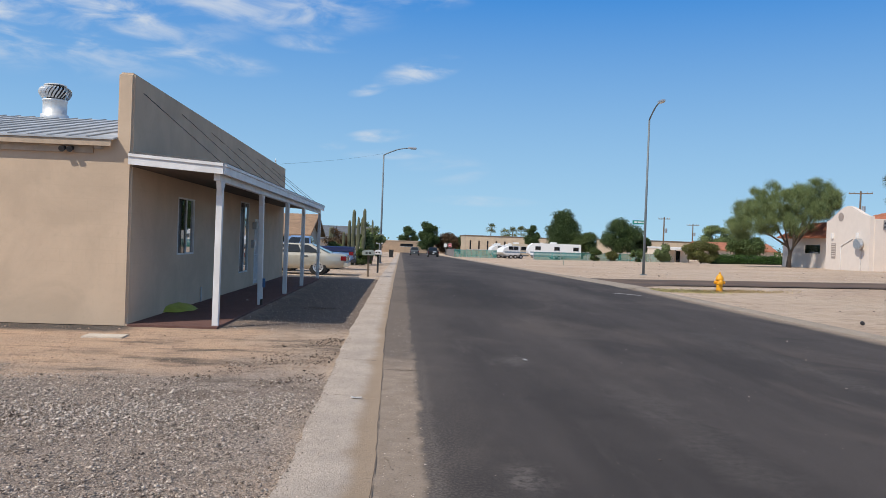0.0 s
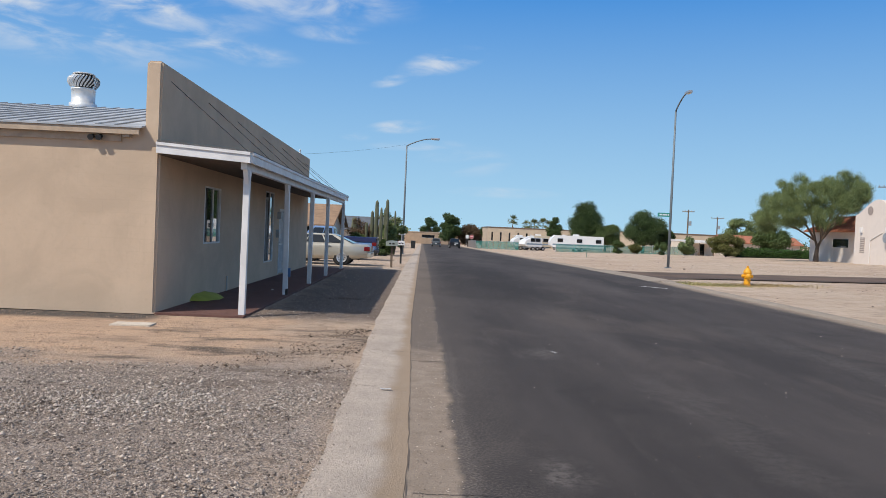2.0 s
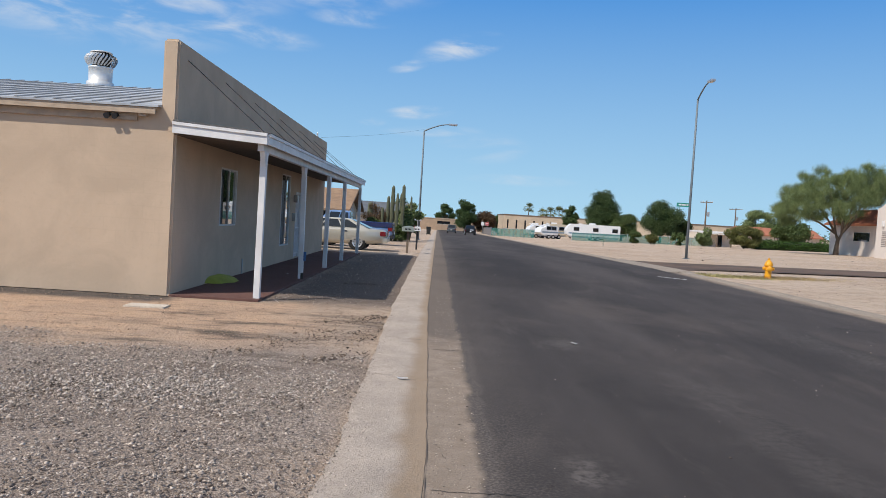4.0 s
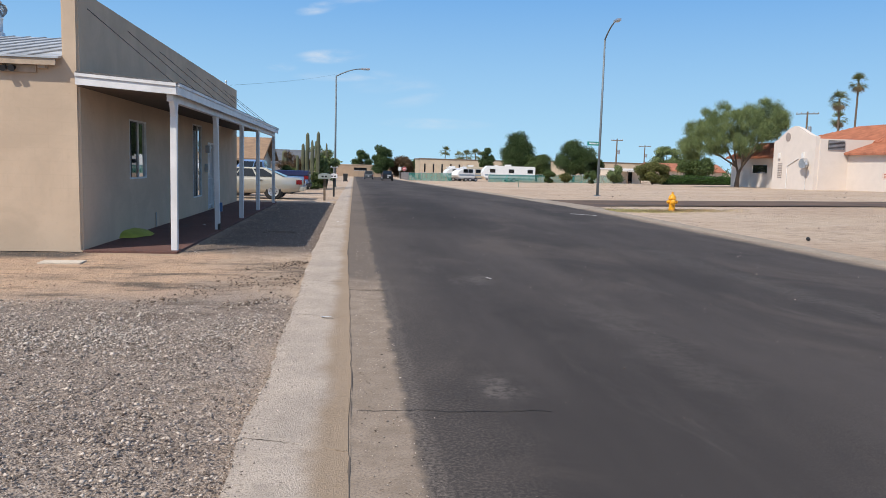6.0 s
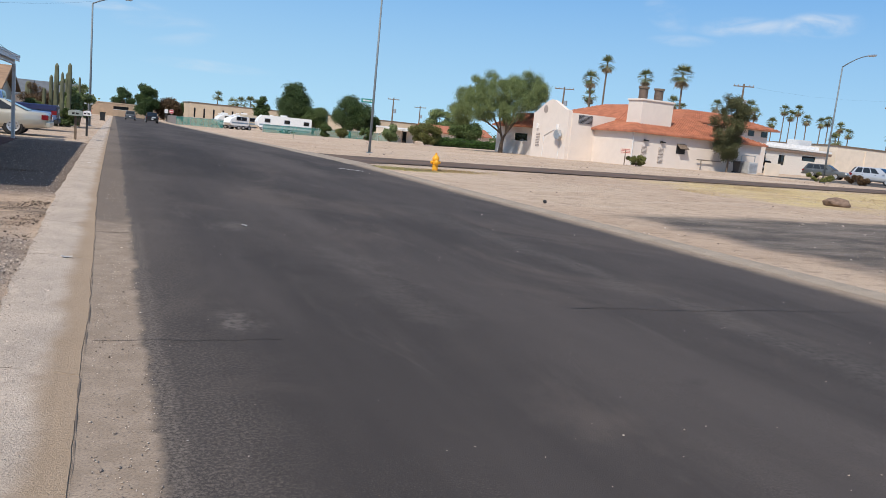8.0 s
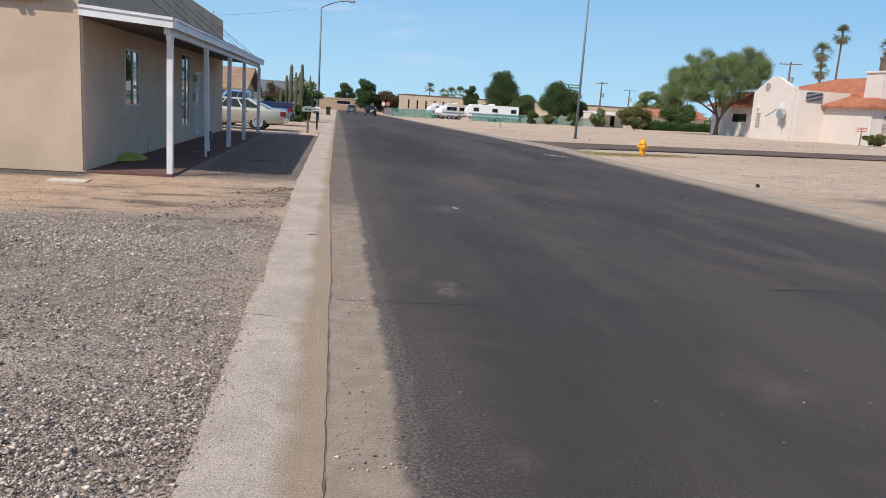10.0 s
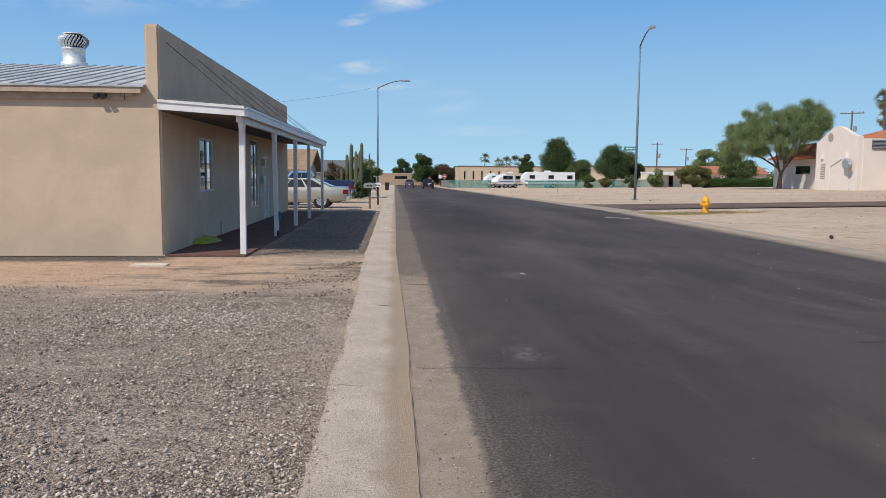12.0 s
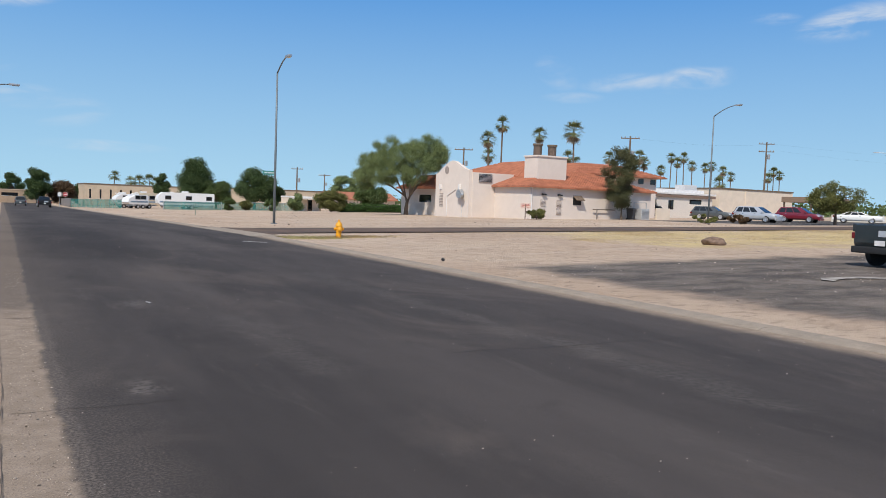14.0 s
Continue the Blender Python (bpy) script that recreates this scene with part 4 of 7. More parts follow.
# ---- vehicles ----
M_tyre = plain("tyre_rubber", (0.022, 0.022, 0.023), 0.8)
M_rim = plain("silver_wheel", (0.62, 0.62, 0.63), 0.35, 0.7)
M_red = plain("red_tail_lens", (0.17, 0.010, 0.012), 0.2)
M_lamp = plain("clear_lamp_lens", (0.7, 0.7, 0.68), 0.12)
M_carglass = glass_material("car_glass", (0.018, 0.022, 0.026), 0.04)
M_chrome = plain("chrome_trim", (0.6, 0.6, 0.6), 0.18, 0.9)


def plate(p00, p10, p11, p01, u0, u1, v0, v1, out=0.006, thick=0.012):
    """A flat panel laid on the quad p00 p10 p11 p01."""
    def at(u, v):
        return (p00 * (1 - u) + p10 * u) * (1 - v) + (p01 * (1 - u) + p11 * u) * v
    q = [at(u0, v0), at(u1, v0), at(u1, v1), at(u0, v1)]
    n = (q[1] - q[0]).cross(q[3] - q[0]).normalized()
    bm = bmesh.new()
    a = [bm.verts.new(v + n * out) for v in q]
    b = [bm.verts.new(v + n * (out - thick)) for v in q]
    bm.faces.new(a)
    bm.faces.new(b[::-1])
    for i in range(4):
        bm.faces.new((a[i], b[i], b[(i + 1) % 4], a[(i + 1) % 4]))
    return bm


def vehicle(name, x, y, rz, colour, stations, cabin, wheels, label, z=None, side_windows=(0.04, 0.36, 0.66, 0.97), bed=None, light_z=0.72, group=""):
    """A vehicle facing +x. stations: (x, half width, bottom, top) of the body; cabin: x at the belt (rear, front), at the roof (rear, front), belt height, roof height, half widths."""
    t = thing(name, x, y, G(x, y) if z is None else z, rz, label, "pickup truck" if "pickup" in name else "car", group)
    bm = bmesh.new()
    rings = []
    for sx, w, zb, zt in stations:
        r = min(0.12, (zt - zb) * 0.25)
        half = [(0.72 * w, zb), (0.95 * w, zb + 0.05), (w, zb + 0.20), (w, zb + (zt - zb) * 0.62), (w * 0.975, zt - r), (w * 0.93, zt - 0.03), (0.72 * w, zt)]
        pts = half + [(-a, b) for a, b in half[::-1]]
        rings.append([bm.verts.new((sx, a, b)) for a, b in pts])
    for a, b in zip(rings, rings[1:]):
        for i in range(len(a)):
            j = (i + 1) % len(a)
            bm.faces.new((a[i], a[j], b[j], b[i]))
    bm.faces.new(rings[0][::-1])
    bm.faces.new(rings[-1])
    body = part("body", bm, colour, t, smooth=True)
    (br, bf), (rr, rf), zb, zr, wb, wr = cabin
    V = Vector
    lo = [V((br, -wb, zb)), V((bf, -wb, zb)), V((bf, wb, zb)), V((br, wb, zb))]
    hi = [V((rr, -wr, zr)), V((rf, -wr, zr)), V((rf, wr, zr)), V((rr, wr, zr))]
    bm = bmesh.new()
    a, b = [bm.verts.new(v - V((0, 0, 0.05))) for v in lo], [bm.verts.new(v) for v in hi]
    bm.faces.new(a[::-1])
    bm.faces.new(b)
    for i in range(4):
        bm.faces.new((a[i], a[(i + 1) % 4], b[(i + 1) % 4], b[i]))
    bmesh.ops.bevel(bm, geom=[e for e in bm.edges if sum(v in b for v in e.verts) >= 1], offset=0.06, segments=3, affect="EDGES")
    part("cabin", bm, colour, t)
    s = side_windows
    for k in range(len(s) - 1):
        part("side_window", plate(lo[0], lo[1], hi[1], hi[0], s[k] + 0.015, s[k + 1] - 0.015, 0.10, 0.86), M_carglass, t)
        part("side_window", plate(lo[2], lo[3], hi[3], hi[2], 1 - s[k + 1] + 0.015, 1 - s[k] - 0.015, 0.10, 0.86), M_carglass, t)
    part("windscreen", plate(lo[1], lo[2], hi[2], hi[1], 0.07, 0.93, 0.06, 0.92), M_carglass, t)
    part("rear_window", plate(lo[3], lo[0], hi[0], hi[3], 0.08, 0.92, 0.08, 0.90), M_carglass, t)
    x0, x1 = stations[0][0], stations[-1][0]
    w0, w1 = stations[1][1], stations[-2][1]
    for sgn in (-1, 1):
        part("tail_light", box(x0 - 0.02, x0 + 0.22, sgn * w0 * 0.93 - 0.09, sgn * w0 * 0.93 + 0.09, light_z - 0.09, light_z + 0.10, 0.03), M_red, t)
        part("headlight", box(x1 - 0.20, x1 + 0.015, sgn * w1 * 0.84 - 0.13, sgn * w1 * 0.84 + 0.13, light_z - 0.14, light_z + 0.02, 0.03), M_lamp, t)
        part("door_mirror", box(bf - 0.42, bf - 0.26, sgn * (wb + 0.09) - 0.08, sgn * (wb + 0.09) + 0.08, zb + 0.02, zb + 0.14, 0.03), colour, t)
        for f in (0.30, 0.66):
            hx = br + (bf - br) * f
            part("door_handle", box(hx, hx + 0.16, sgn * (stations[2][1] + 0.002) - 0.015, sgn * (stations[2][1] + 0.002) + 0.015, zb - 0.13, zb - 0.09, 0.008), M_chrome, t)
    part("rear_bumper", box(x0 - 0.09, x0 + 0.12, -w0 * 0.97, w0 * 0.97, 0.36, 0.56, 0.05), M_black if bed else colour, t)
    part("front_bumper", box(x1 - 0.12, x1 + 0.08, -w1 * 0.95, w1 * 0.95, 0.28, 0.52, 0.05), colour, t)
    part("number_plate", box(x0 - 0.10, x0 - 0.088, -0.16, 0.16, 0.60, 0.75), M_white, t)
    (wx0, wx1), wr_, track = wheels
    for wx in (wx0, wx1):
        for sgn in (-1, 1):
            part("wheel_arch", moved(tube([(0, sgn * (track - 0.16), 0), (0, sgn * (track + 0.004), 0)], wr_ * 1.17, 20), pose(wx, 0, wr_ * 1.05)), M_dark, t)
            bm = bmesh.new()
            prof = [(wr_ * 0.62, -0.10), (wr_ * 0.92, -0.105), (wr_, -0.07), (wr_, 0.07), (wr_ * 0.92, 0.105), (wr_ * 0.62, 0.10)]
            bm = moved(lathe(prof, 22), pose(wx, sgn * (track - 0.06), wr_, 90, 0, 0))
            tyre = part("wheel", bm, M_tyre, t)
            bm = moved(lathe([(wr_ * 0.66, 0.0), (wr_ * 0.66, 0.03), (wr_ * 0.52, 0.015), (wr_ * 0.25, 0.0), (wr_ * 0.22, 0.035), (wr_ * 0.1, 0.04)], 18), pose(wx, sgn * (track + 0.043), wr_, -90 * sgn, 0, 0))
            part("rim", bm, M_rim, tyre)
            for k in range(8):
                an = 2 * math.pi * k / 8
                part("rim_slot", moved(tube([(0, 0, 0), (0, 0.004, 0)], wr_ * 0.065, 8), pose(wx + wr_ * 0.42 * math.cos(an), sgn * (track + 0.062), wr_ + wr_ * 0.42 * math.sin(an))), M_dark, tyre)
    return t


def sedan(x, y, rz, colour, label, z=None, name="sedan"):
    st = [(-2.70, 0.80, 0.40, 0.80), (-2.60, 0.94, 0.32, 0.89), (-1.8, 0.98, 0.24, 0.93), (0.4, 0.99, 0.22, 0.93), (1.3, 0.98, 0.23, 0.91), (2.35, 0.94, 0.26, 0.83), (2.60, 0.84, 0.32, 0.72)]
    return vehicle(name, x, y, rz, colour, st, ((-2.08, 1.20), (-1.15, 0.25), 0.90, 1.30, 0.90, 0.66), ((-1.55, 1.38), 0.335, 0.93), label, z, (0.10, 0.36, 0.66, 0.90))


def suv(x, y, rz, colour, label, z=None, name="suv", long=4.75, group=""):
    h = long / 2
    st = [(-h, 0.80, 0.48, 1.00), (-h + 0.12, 0.90, 0.38, 1.08), (-1.2, 0.94, 0.30, 1.10), (0.6, 0.94, 0.30, 1.09), (1.1, 0.93, 0.30, 1.07), (h - 0.42, 0.89, 0.34, 1.0), (h - 0.12, 0.84, 0.36, 0.90), (h, 0.72, 0.42, 0.74)]
    return vehicle(name, x, y, rz, colour, st, ((-h + 0.10, 1.30), (-h + 0.52, 0.30), 1.06, 1.72, 0.90, 0.70), ((-1.38, 1.40), 0.38, 0.88), label, z, (0.06, 0.30, 0.56, 0.80), light_z=0.86, group=group)


def pickup(x, y, rz, colour, label, z=None, name="pickup_truck", bed_colour=None):
    bed_colour = bed_colour or colour
    st = [(-2.75, 0.90, 0.50, 0.98), (-2.68, 0.95, 0.46, 1.0), (-1.2, 0.98, 0.40, 1.02), (0.5, 0.98, 0.38, 1.04), (1.5, 0.97, 0.38, 1.06), (2.45, 0.94, 0.40, 1.0), (2.68, 0.88, 0.45, 0.90)]
    t = vehicle(name, x, y, rz, colour, st, ((-0.55, 1.35), (-0.40, 0.65), 1.03, 1.74, 0.90, 0.70), ((-1.75, 1.75), 0.38, 0.92), label, z, (0.05, 0.40, 0.86), bed=True, light_z=0.86)
    for y0, y1 in ((-0.97, -0.87), (0.87, 0.97)):
        part("bed_side", box(-2.74, -0.60, y0, y1, 0.98, 1.22, 0.02), bed_colour, t)
    part("tailgate", box(-2.78, -2.70, -0.86, 0.86, 0.66, 1.20, 0.02), bed_colour, t)
    part("tailgate_mark", box(-2.792, -2.781, -0.5, 0.1, 0.86, 1.04), M_sign_back, t)
    return t


P_gold = paint("champagne_paint", (0.50, 0.47, 0.40), 0.3, 0.5, 0.35)
P_silver = paint("silver_paint", (0.55, 0.56, 0.58), 0.3, 0.5, 0.4)
P_blue = paint("light_blue_paint", (0.16, 0.27, 0.47), 0.35)
P_navy = paint("navy_paint", (0.018, 0.025, 0.085), 0.35)
P_maroon = paint("maroon_paint", (0.17, 0.012, 0.025), 0.28)
P_grey = paint("dark_grey_paint", (0.07, 0.08, 0.085), 0.3)
P_green = paint("dark_green_grey_paint", (0.022, 0.030, 0.032), 0.3)
P_black = paint("black_paint", (0.012, 0.012, 0.014), 0.3)
P_white = paint("white_paint", (0.75, 0.75, 0.74), 0.35)

sedan(-4.85, 33.65, 180, P_gold, "champagne-coloured four-door sedan parked beside the building")
pickup(-5.15, 42.3, 180, P_blue, "light blue pickup truck with a dark blue bed", bed_colour=P_navy)
pickup(-6.9, 37.2, 180, P_silver, "silver pickup truck parked behind the sedan")
suv(-9.3, 45.0, 180, P_silver, "silver utility vehicle parked before the houses")
suv(3.0, 158.0, 88, P_grey, "dark grey utility vehicle on the street far ahead", name="suv", long=4.6)
pickup(5.9, 137.0, 90, P_black, "dark pickup truck standing at the roadside far ahead")
suv(72.2, 54.0, -78, P_silver, "silver utility vehicle parked in the lot", long=4.9, group="cars in the lot")
suv(80.5, 54.6, -74, P_maroon, "maroon utility vehicle parked in the lot", long=4.9, group="cars in the lot")
suv(82.0, 68.5, -66, P_grey, "dark grey station wagon parked in the lot", long=5.2, group="cars in the lot")
suv(90.5, 69.0, -52, P_black, "black car parked in the lot", long=4.7, group="cars in the lot")
suv(83.5, 80.0, -120, P_black, "black utility vehicle beside the low white building", long=4.6, group="cars in the lot")
pickup(24.65, 11.22, -6, P_green, "dark green-grey pickup truck parked on worn asphalt")
sedan(88.0, 52.0, -60, P_white, "white car parked in the lot", name="sedan")

# ---- the pink mission-style building ----
M_tan = stucco("tan_hall_stucco", (0.52, 0.42, 0.31), 0.08, 0.12)
M_tile = plain("terracotta_tile", (0.39, 0.145, 0.08), 0.8, vary=0.25, scale=1.2, bump=0.3)
M_vent2 = plain("dark_louvre", (0.33, 0.275, 0.245), 0.7)
pink = thing("mission_building", 46.8, 66.5, 0.0, 0, "pale pink stucco building with red tile roofs", "building")
L = lambda x, y: (x - 46.8, y - 66.5)


def wall_box(name, x0, x1, y0, y1, z0, z1, mat=M_pink, parent=pink, label=""):
    (a, c), (b, d) = L(x0, y0), L(x1, y1)
    return part(name, box(a, b, c, d, z0, z1), mat, parent, label)


# bell gable front, facing west
g = [(73.7, -0.2), (81.45, -0.2), (81.45, 5.28), (80.9, 5.42), (79.9, 5.95), (79.0, 6.42), (78.3, 6.72), (77.6, 6.84), (76.9, 6.72), (76.0, 6.36), (75.2, 6.02), (74.5, 5.76), (73.7, 5.62)]
bm = bmesh.new()
a = [bm.verts.new((0.0, y - 66.5, z)) for y, z in g]
b = [bm.verts.new((0.45, y - 66.5, z)) for y, z in g]
bm.faces.new(a)
bm.faces.new(b[::-1])
for i in range(len(a)):
    j = (i + 1) % len(a)
    bm.faces.new((a[j], a[i], b[i], b[j]))
gable = part("gable_wall", bm, M_pink, pink, "curved pink bell gable")
part("oculus", moved(tube([(-0.05, 0, 0), (0.06, 0, 0)], [0.46, 0.42], 20), pose(0, 78.75 - 66.5, 5.72)), M_vent2, gable)
for y in (80.1, 75.6):
    lamp = part("wall_lamp", box(-0.22, 0.0, y - 66.65, y - 66.35, 3.40, 4.0, 0.04), M_white, gable)
part("conduit", tube([(-0.06, 9.1, 3.4), (-0.06, 9.05, 2.9), (-0.06, 8.5, 2.7), (-0.06, 8.5, 0.2)], 0.05, 6), M_white, gable)
part("conduit", tube([(-0.06, 9.95, 3.4), (-0.06, 12.0, 2.6), (-0.06, 12.0, 0.2)], 0.04, 6), M_white, gable)
part("exhaust_fan", moved(tube([(-0.55, 0, 0), (-0.1, 0, 0), (0, 0, 0)], [0.50, 0.55, 0.42], 20), pose(0, 8.6, 2.85)), M_galv, gable, "round metal exhaust fan")
part("fan_hood", moved(tube([(-0.75, 0, 0), (-0.55, 0, 0)], [0.34, 0.40], 20), pose(0, 7.9, 2.7)), M_galv, gable)
vent_box = part("louvre", box(-0.04, 0.0, 80.0 - 66.5 - 0.45, 80.0 - 66.5 + 0.35, 1.3, 2.9), M_vent2, gable)
for k in range(8):
    part("slat", box(-0.08, -0.03, 13.05, 13.82, 1.38 + 0.19 * k, 1.45 + 0.19 * k), M_pink, vent_box)
wall_box("gable_side_wall", 47.25, 54.2, 73.6, 74.0, -0.2, 5.40)
wall_box("gable_back_wall", 53.8, 54.2, 74.0, 81.4, -0.2, 5.40)
wall_box("gable_north_wall", 47.25, 53.8, 81.0, 81.4, -0.2, 5.2)
wall_box("gable_roof", 47.25, 53.8, 74.0, 81.0, 5.0, 5.15, M_white)
lv = wall_box("louvre", 48.1, 49.9, 73.54, 73.6, 4.30, 5.25, M_dark)
for k in range(7):
    part("slat", box(48.1 - 46.8, 49.9 - 46.8, 6.98, 7.05, 4.32 + 0.135 * k, 4.38 + 0.135 * k), M_galv, lv)
# main block
wall_box("west_wall", 50.4, 50.75, 66.5, 73.6, -0.2, 3.95)
wall_box("south_wall", 50.75, 68.6, 66.5, 66.85, -0.2, 3.95)
wall_box("east_wall", 68.25, 68.6, 66.85, 86.0, -0.2, 3.95)
wall_box("north_wall", 50.4, 68.25, 85.65, 86.0, -0.2, 3.95)
wall_box("north_wing_wall", 50.0, 50.4, 81.4, 97.0, -0.4, 3.70)
wall_box("north_wing_end", 50.4, 60.0, 96.6, 97.0, -0.4, 3.70)
wn1 = wall_box("wing_window", 49.97, 50.0, 88.2, 91.5, 1.75, 2.75, M_glass)
wall_box("wing_door", 49.95, 50.0, 84.3, 85.3, -0.1, 2.2, M_white)


def hip(name, x0, x1, y0, y1, z0, rise, inset):
    """A tiled hip roof with rows of barrel tiles on its slopes."""
    r = part(name, bmesh.new(), M_tile, pink, "red clay tile roof")
    verts, faces = [], []
    (a, c), (b, d) = L(x0, y0), L(x1, y1)
    lo = [Vector((a, c, z0)), Vector((b, c, z0)), Vector((b, d, z0)), Vector((a, d, z0))]
    wide, deep = b - a, d - c
    m = min(wide, deep) / 2 * inset
    hi = [Vector((a + m, c + m, z0 + rise)), Vector((b - m, c + m, z0 + rise)), Vector((b - m, d - m, z0 + rise)), Vector((a + m, d - m, z0 + rise))]
    bm = bmesh.new()
    p, q, s = [bm.verts.new(v) for v in lo], [bm.verts.new(v) for v in hi], [bm.verts.new(v - Vector((0, 0, 0.16))) for v in lo]
    bm.faces.new(q)
    bm.faces.new(s[::-1])
    for i in range(4):
        j = (i + 1) % 4
        bm.faces.new((p[i], p[j], q[j], q[i]))
        bm.faces.new((s[i], s[j], p[j], p[i]))
    bmesh.ops.recalc_face_normals(bm, faces=bm.faces)
    bm.to_mesh(r.data)
    bm.free()
    # barrel rows up the two slopes that face the street
    for i in (0, 3):
        j = (i + 1) % 4
        along = (lo[j] - lo[i])
        n = int(along.length / 0.42)
        inward = (hi[i] + hi[j]) / 2 - (lo[i] + lo[j]) / 2
        unit = along.normalized()
        for k in range(1, n):
            s0 = along.length * k / n
            cut = min(1.0, s0 / m if m else 1, (along.length - s0) / m if m else 1)
            p0 = lo[i] + unit * s0
            p1 = p0 + inward * cut
            if (p1 - p0).length > 0.2:
                part("tile_course", tube([p0 + Vector((0, 0, 0.01)), p1 + Vector((0, 0, 0.01))], 0.085, 5), M_tile, r)
    return r


hip("south_roof", 49.9, 69.1, 65.95, 86.6, 3.95, 2.1, 0.62)
hip("main_roof", 53.0, 67.5, 73.0, 92.0, 5.25, 2.3, 0.9)
hip("wing_roof", 49.4, 62.0, 81.0, 97.6, 3.72, 1.9, 0.5)
wall_box("upper_wall", 69.5, 80.0, 76.8, 88.0, 0.2, 6.35)
hip("upper_roof", 64.5, 81.2, 75.9, 89.0, 6.35, 1.6, 0.75)
for x in (73.0, 76.5, 78.8):
    wall_box("clerestory_window", x, x + 1.9 if x < 76 else x + 1.0, 76.75, 76.8, 5.35, 6.05, M_glass)
ch = wall_box("chimney_block", 52.6, 56.8, 68.4, 70.9, 3.6, 7.35, M_pink, pink, "broad stucco chimney block")
part("coping", box(52.6 - 46.8 - 0.12, 56.8 - 46.8 + 0.12, 1.9 - 0.12, 4.4 + 0.12, 7.35, 7.55, 0.05), M_pink, ch)
for x in (53.5, 55.6):
    pot = part("flue", tube([(x - 46.8, 3.2, 7.5), (x - 46.8, 3.2, 8.75)], 0.50, 14), plain("rusty_flue_metal", (0.16, 0.115, 0.09), 0.7, 0.3, 0.3), ch)
    part("flue_cap", tube([(x - 46.8, 3.2, 8.7), (x - 46.8, 3.2, 8.92)], 0.60, 14), M_timber, pot)
for x in (52.1, 54.35):
    for z in (0.85, 1.75):
        v = wall_box("wall_vent", x - 0.33, x + 0.33, 66.44, 66.5, z, z + 0.72, M_vent2)
        for k in range(5):
            part("slat", box(x - 46.8 - 0.33, x - 46.8 + 0.33, -0.10, -0.05, z + 0.05 + 0.135 * k, z + 0.11 + 0.135 * k), M_pink, v)
    part("vent_hood", prism([(x - 46.8 - 0.22, 2.98), (x - 46.8 + 0.30, 2.98), (x - 46.8 + 0.30, 3.10), (x - 46.8 - 0.22, 3.16)], -0.30, 0.0), M_dark, pink)
bm = bmesh.new()
prism([(-0.62, 0.0), (0.62, 0.0), (0.62, 0.05), (-0.62, 0.05)], -0.85, 0.0, bm)
moved(bm, pose(57.0 - 46.8, 0.0, 3.05, 38, 0, 0))
part("awning", bm, M_timber, pink, "small dark awning over an opening")
wall_box("hatch", 56.4, 57.6, 66.46, 66.5, 2.0, 2.9, M_dark)
part("downpipe", tube([(50.5 - 46.8, -0.06, 3.9), (50.5 - 46.8, -0.06, 0.3)], 0.06, 6), M_white, pink)
M_service = plain("service_pipe", (0.25, 0.21, 0.18), 0.6, 0.3)
part("service_rack", tube([(59.2 - 46.8, -0.3, 1.6), (62.6 - 46.8, -0.3, 1.6)], 0.07, 6), M_service, pink)
part("service_pipe", tube([(59.8 - 46.8, -0.3, 0.3), (59.8 - 46.8, -0.3, 1.6)], 0.06, 6), M_service, pink)
part("gate_frame", tube([(65.4 - 46.8, -0.5, 0.5), (65.4 - 46.8, -0.5, 2.6), (67.4 - 46.8, -0.5, 2.6), (67.4 - 46.8, -0.5, 0.5)], 0.06, 6), M_galv, pink)

t = thing("real_estate_sign", 47.6, 63.6, G(47.6, 63.6), -35, "pale notice board with red writing on a post", "sign")
part("post", tube([(0, 0, 0), (0, 0, 1.6)], 0.05, 6), M_timber, t)
b = part("board", box(-0.55, 0.55, -0.03, 0.03, 1.15, 1.75, 0.01), plain("pale_sign_board", (0.66, 0.52, 0.45), 0.6), t)
for z in (1.28, 1.43, 1.57):
    part("text_bar", box(-0.42, 0.42, -0.038, -0.031, z, z + 0.07), plain("faded_red_print", (0.42, 0.13, 0.10), 0.6), b)
wheelie_bin(64.2, 65.2, plain("dark_grey_plastic", (0.045, 0.045, 0.05), 0.5), "dark grey bin beside the pink building", 20, 1.25)
t = thing("cooling_unit", 66.2, 65.4, G(66.2, 65.4), 0, "pale grey cooling unit beside the pink building", "cooling unit")
b = part("casing", box(-0.65, 0.65, -0.5, 0.5, 0.0, 1.3, 0.04), plain("pale_grey_casing", (0.46, 0.46, 0.46), 0.5), t)
for k in range(7):
    part("grille_slat", box(-0.55, 0.55, -0.53, -0.50, 0.2 + 0.14 * k, 0.26 + 0.14 * k), M_galv, b)
wall_y = thing("screen_wall", 68.0, 64.8, G(68, 64.8), 0, "low stucco screen wall by the bins", "wall")
part("panel", box(0.0, 2.2, 0.0, 0.25, -0.1, 1.4, 0.03), M_cream, wall_y)

# low white building, beige block and shade structure behind the lot
low = thing("flat_roofed_building", 81.0, 80.0, 0.0, 0, "low white building with a flat fascia roof", "building")
part("wall", pierced_wall(14.5, 4.3, 0.3, [(1.5, 2.6, 1.9, 3.4), (5.0, 6.2, 2.0, 3.4), (9.5, 12.2, 2.9, 3.6)]), plain("white_wall_paint", (0.70, 0.64, 0.57), 0.8), low)
for a, b, c, d in ((1.5, 2.6, 1.9, 3.4), (5.0, 6.2, 2.0, 3.4), (9.5, 12.2, 2.9, 3.6)):
    part("window", box(a, b, 0.12, 0.15, c, d), M_glass, low)
part("side_wall", box(0.0, 0.3, 0.3, 14.0, 0.0, 4.3), M_cream, low)
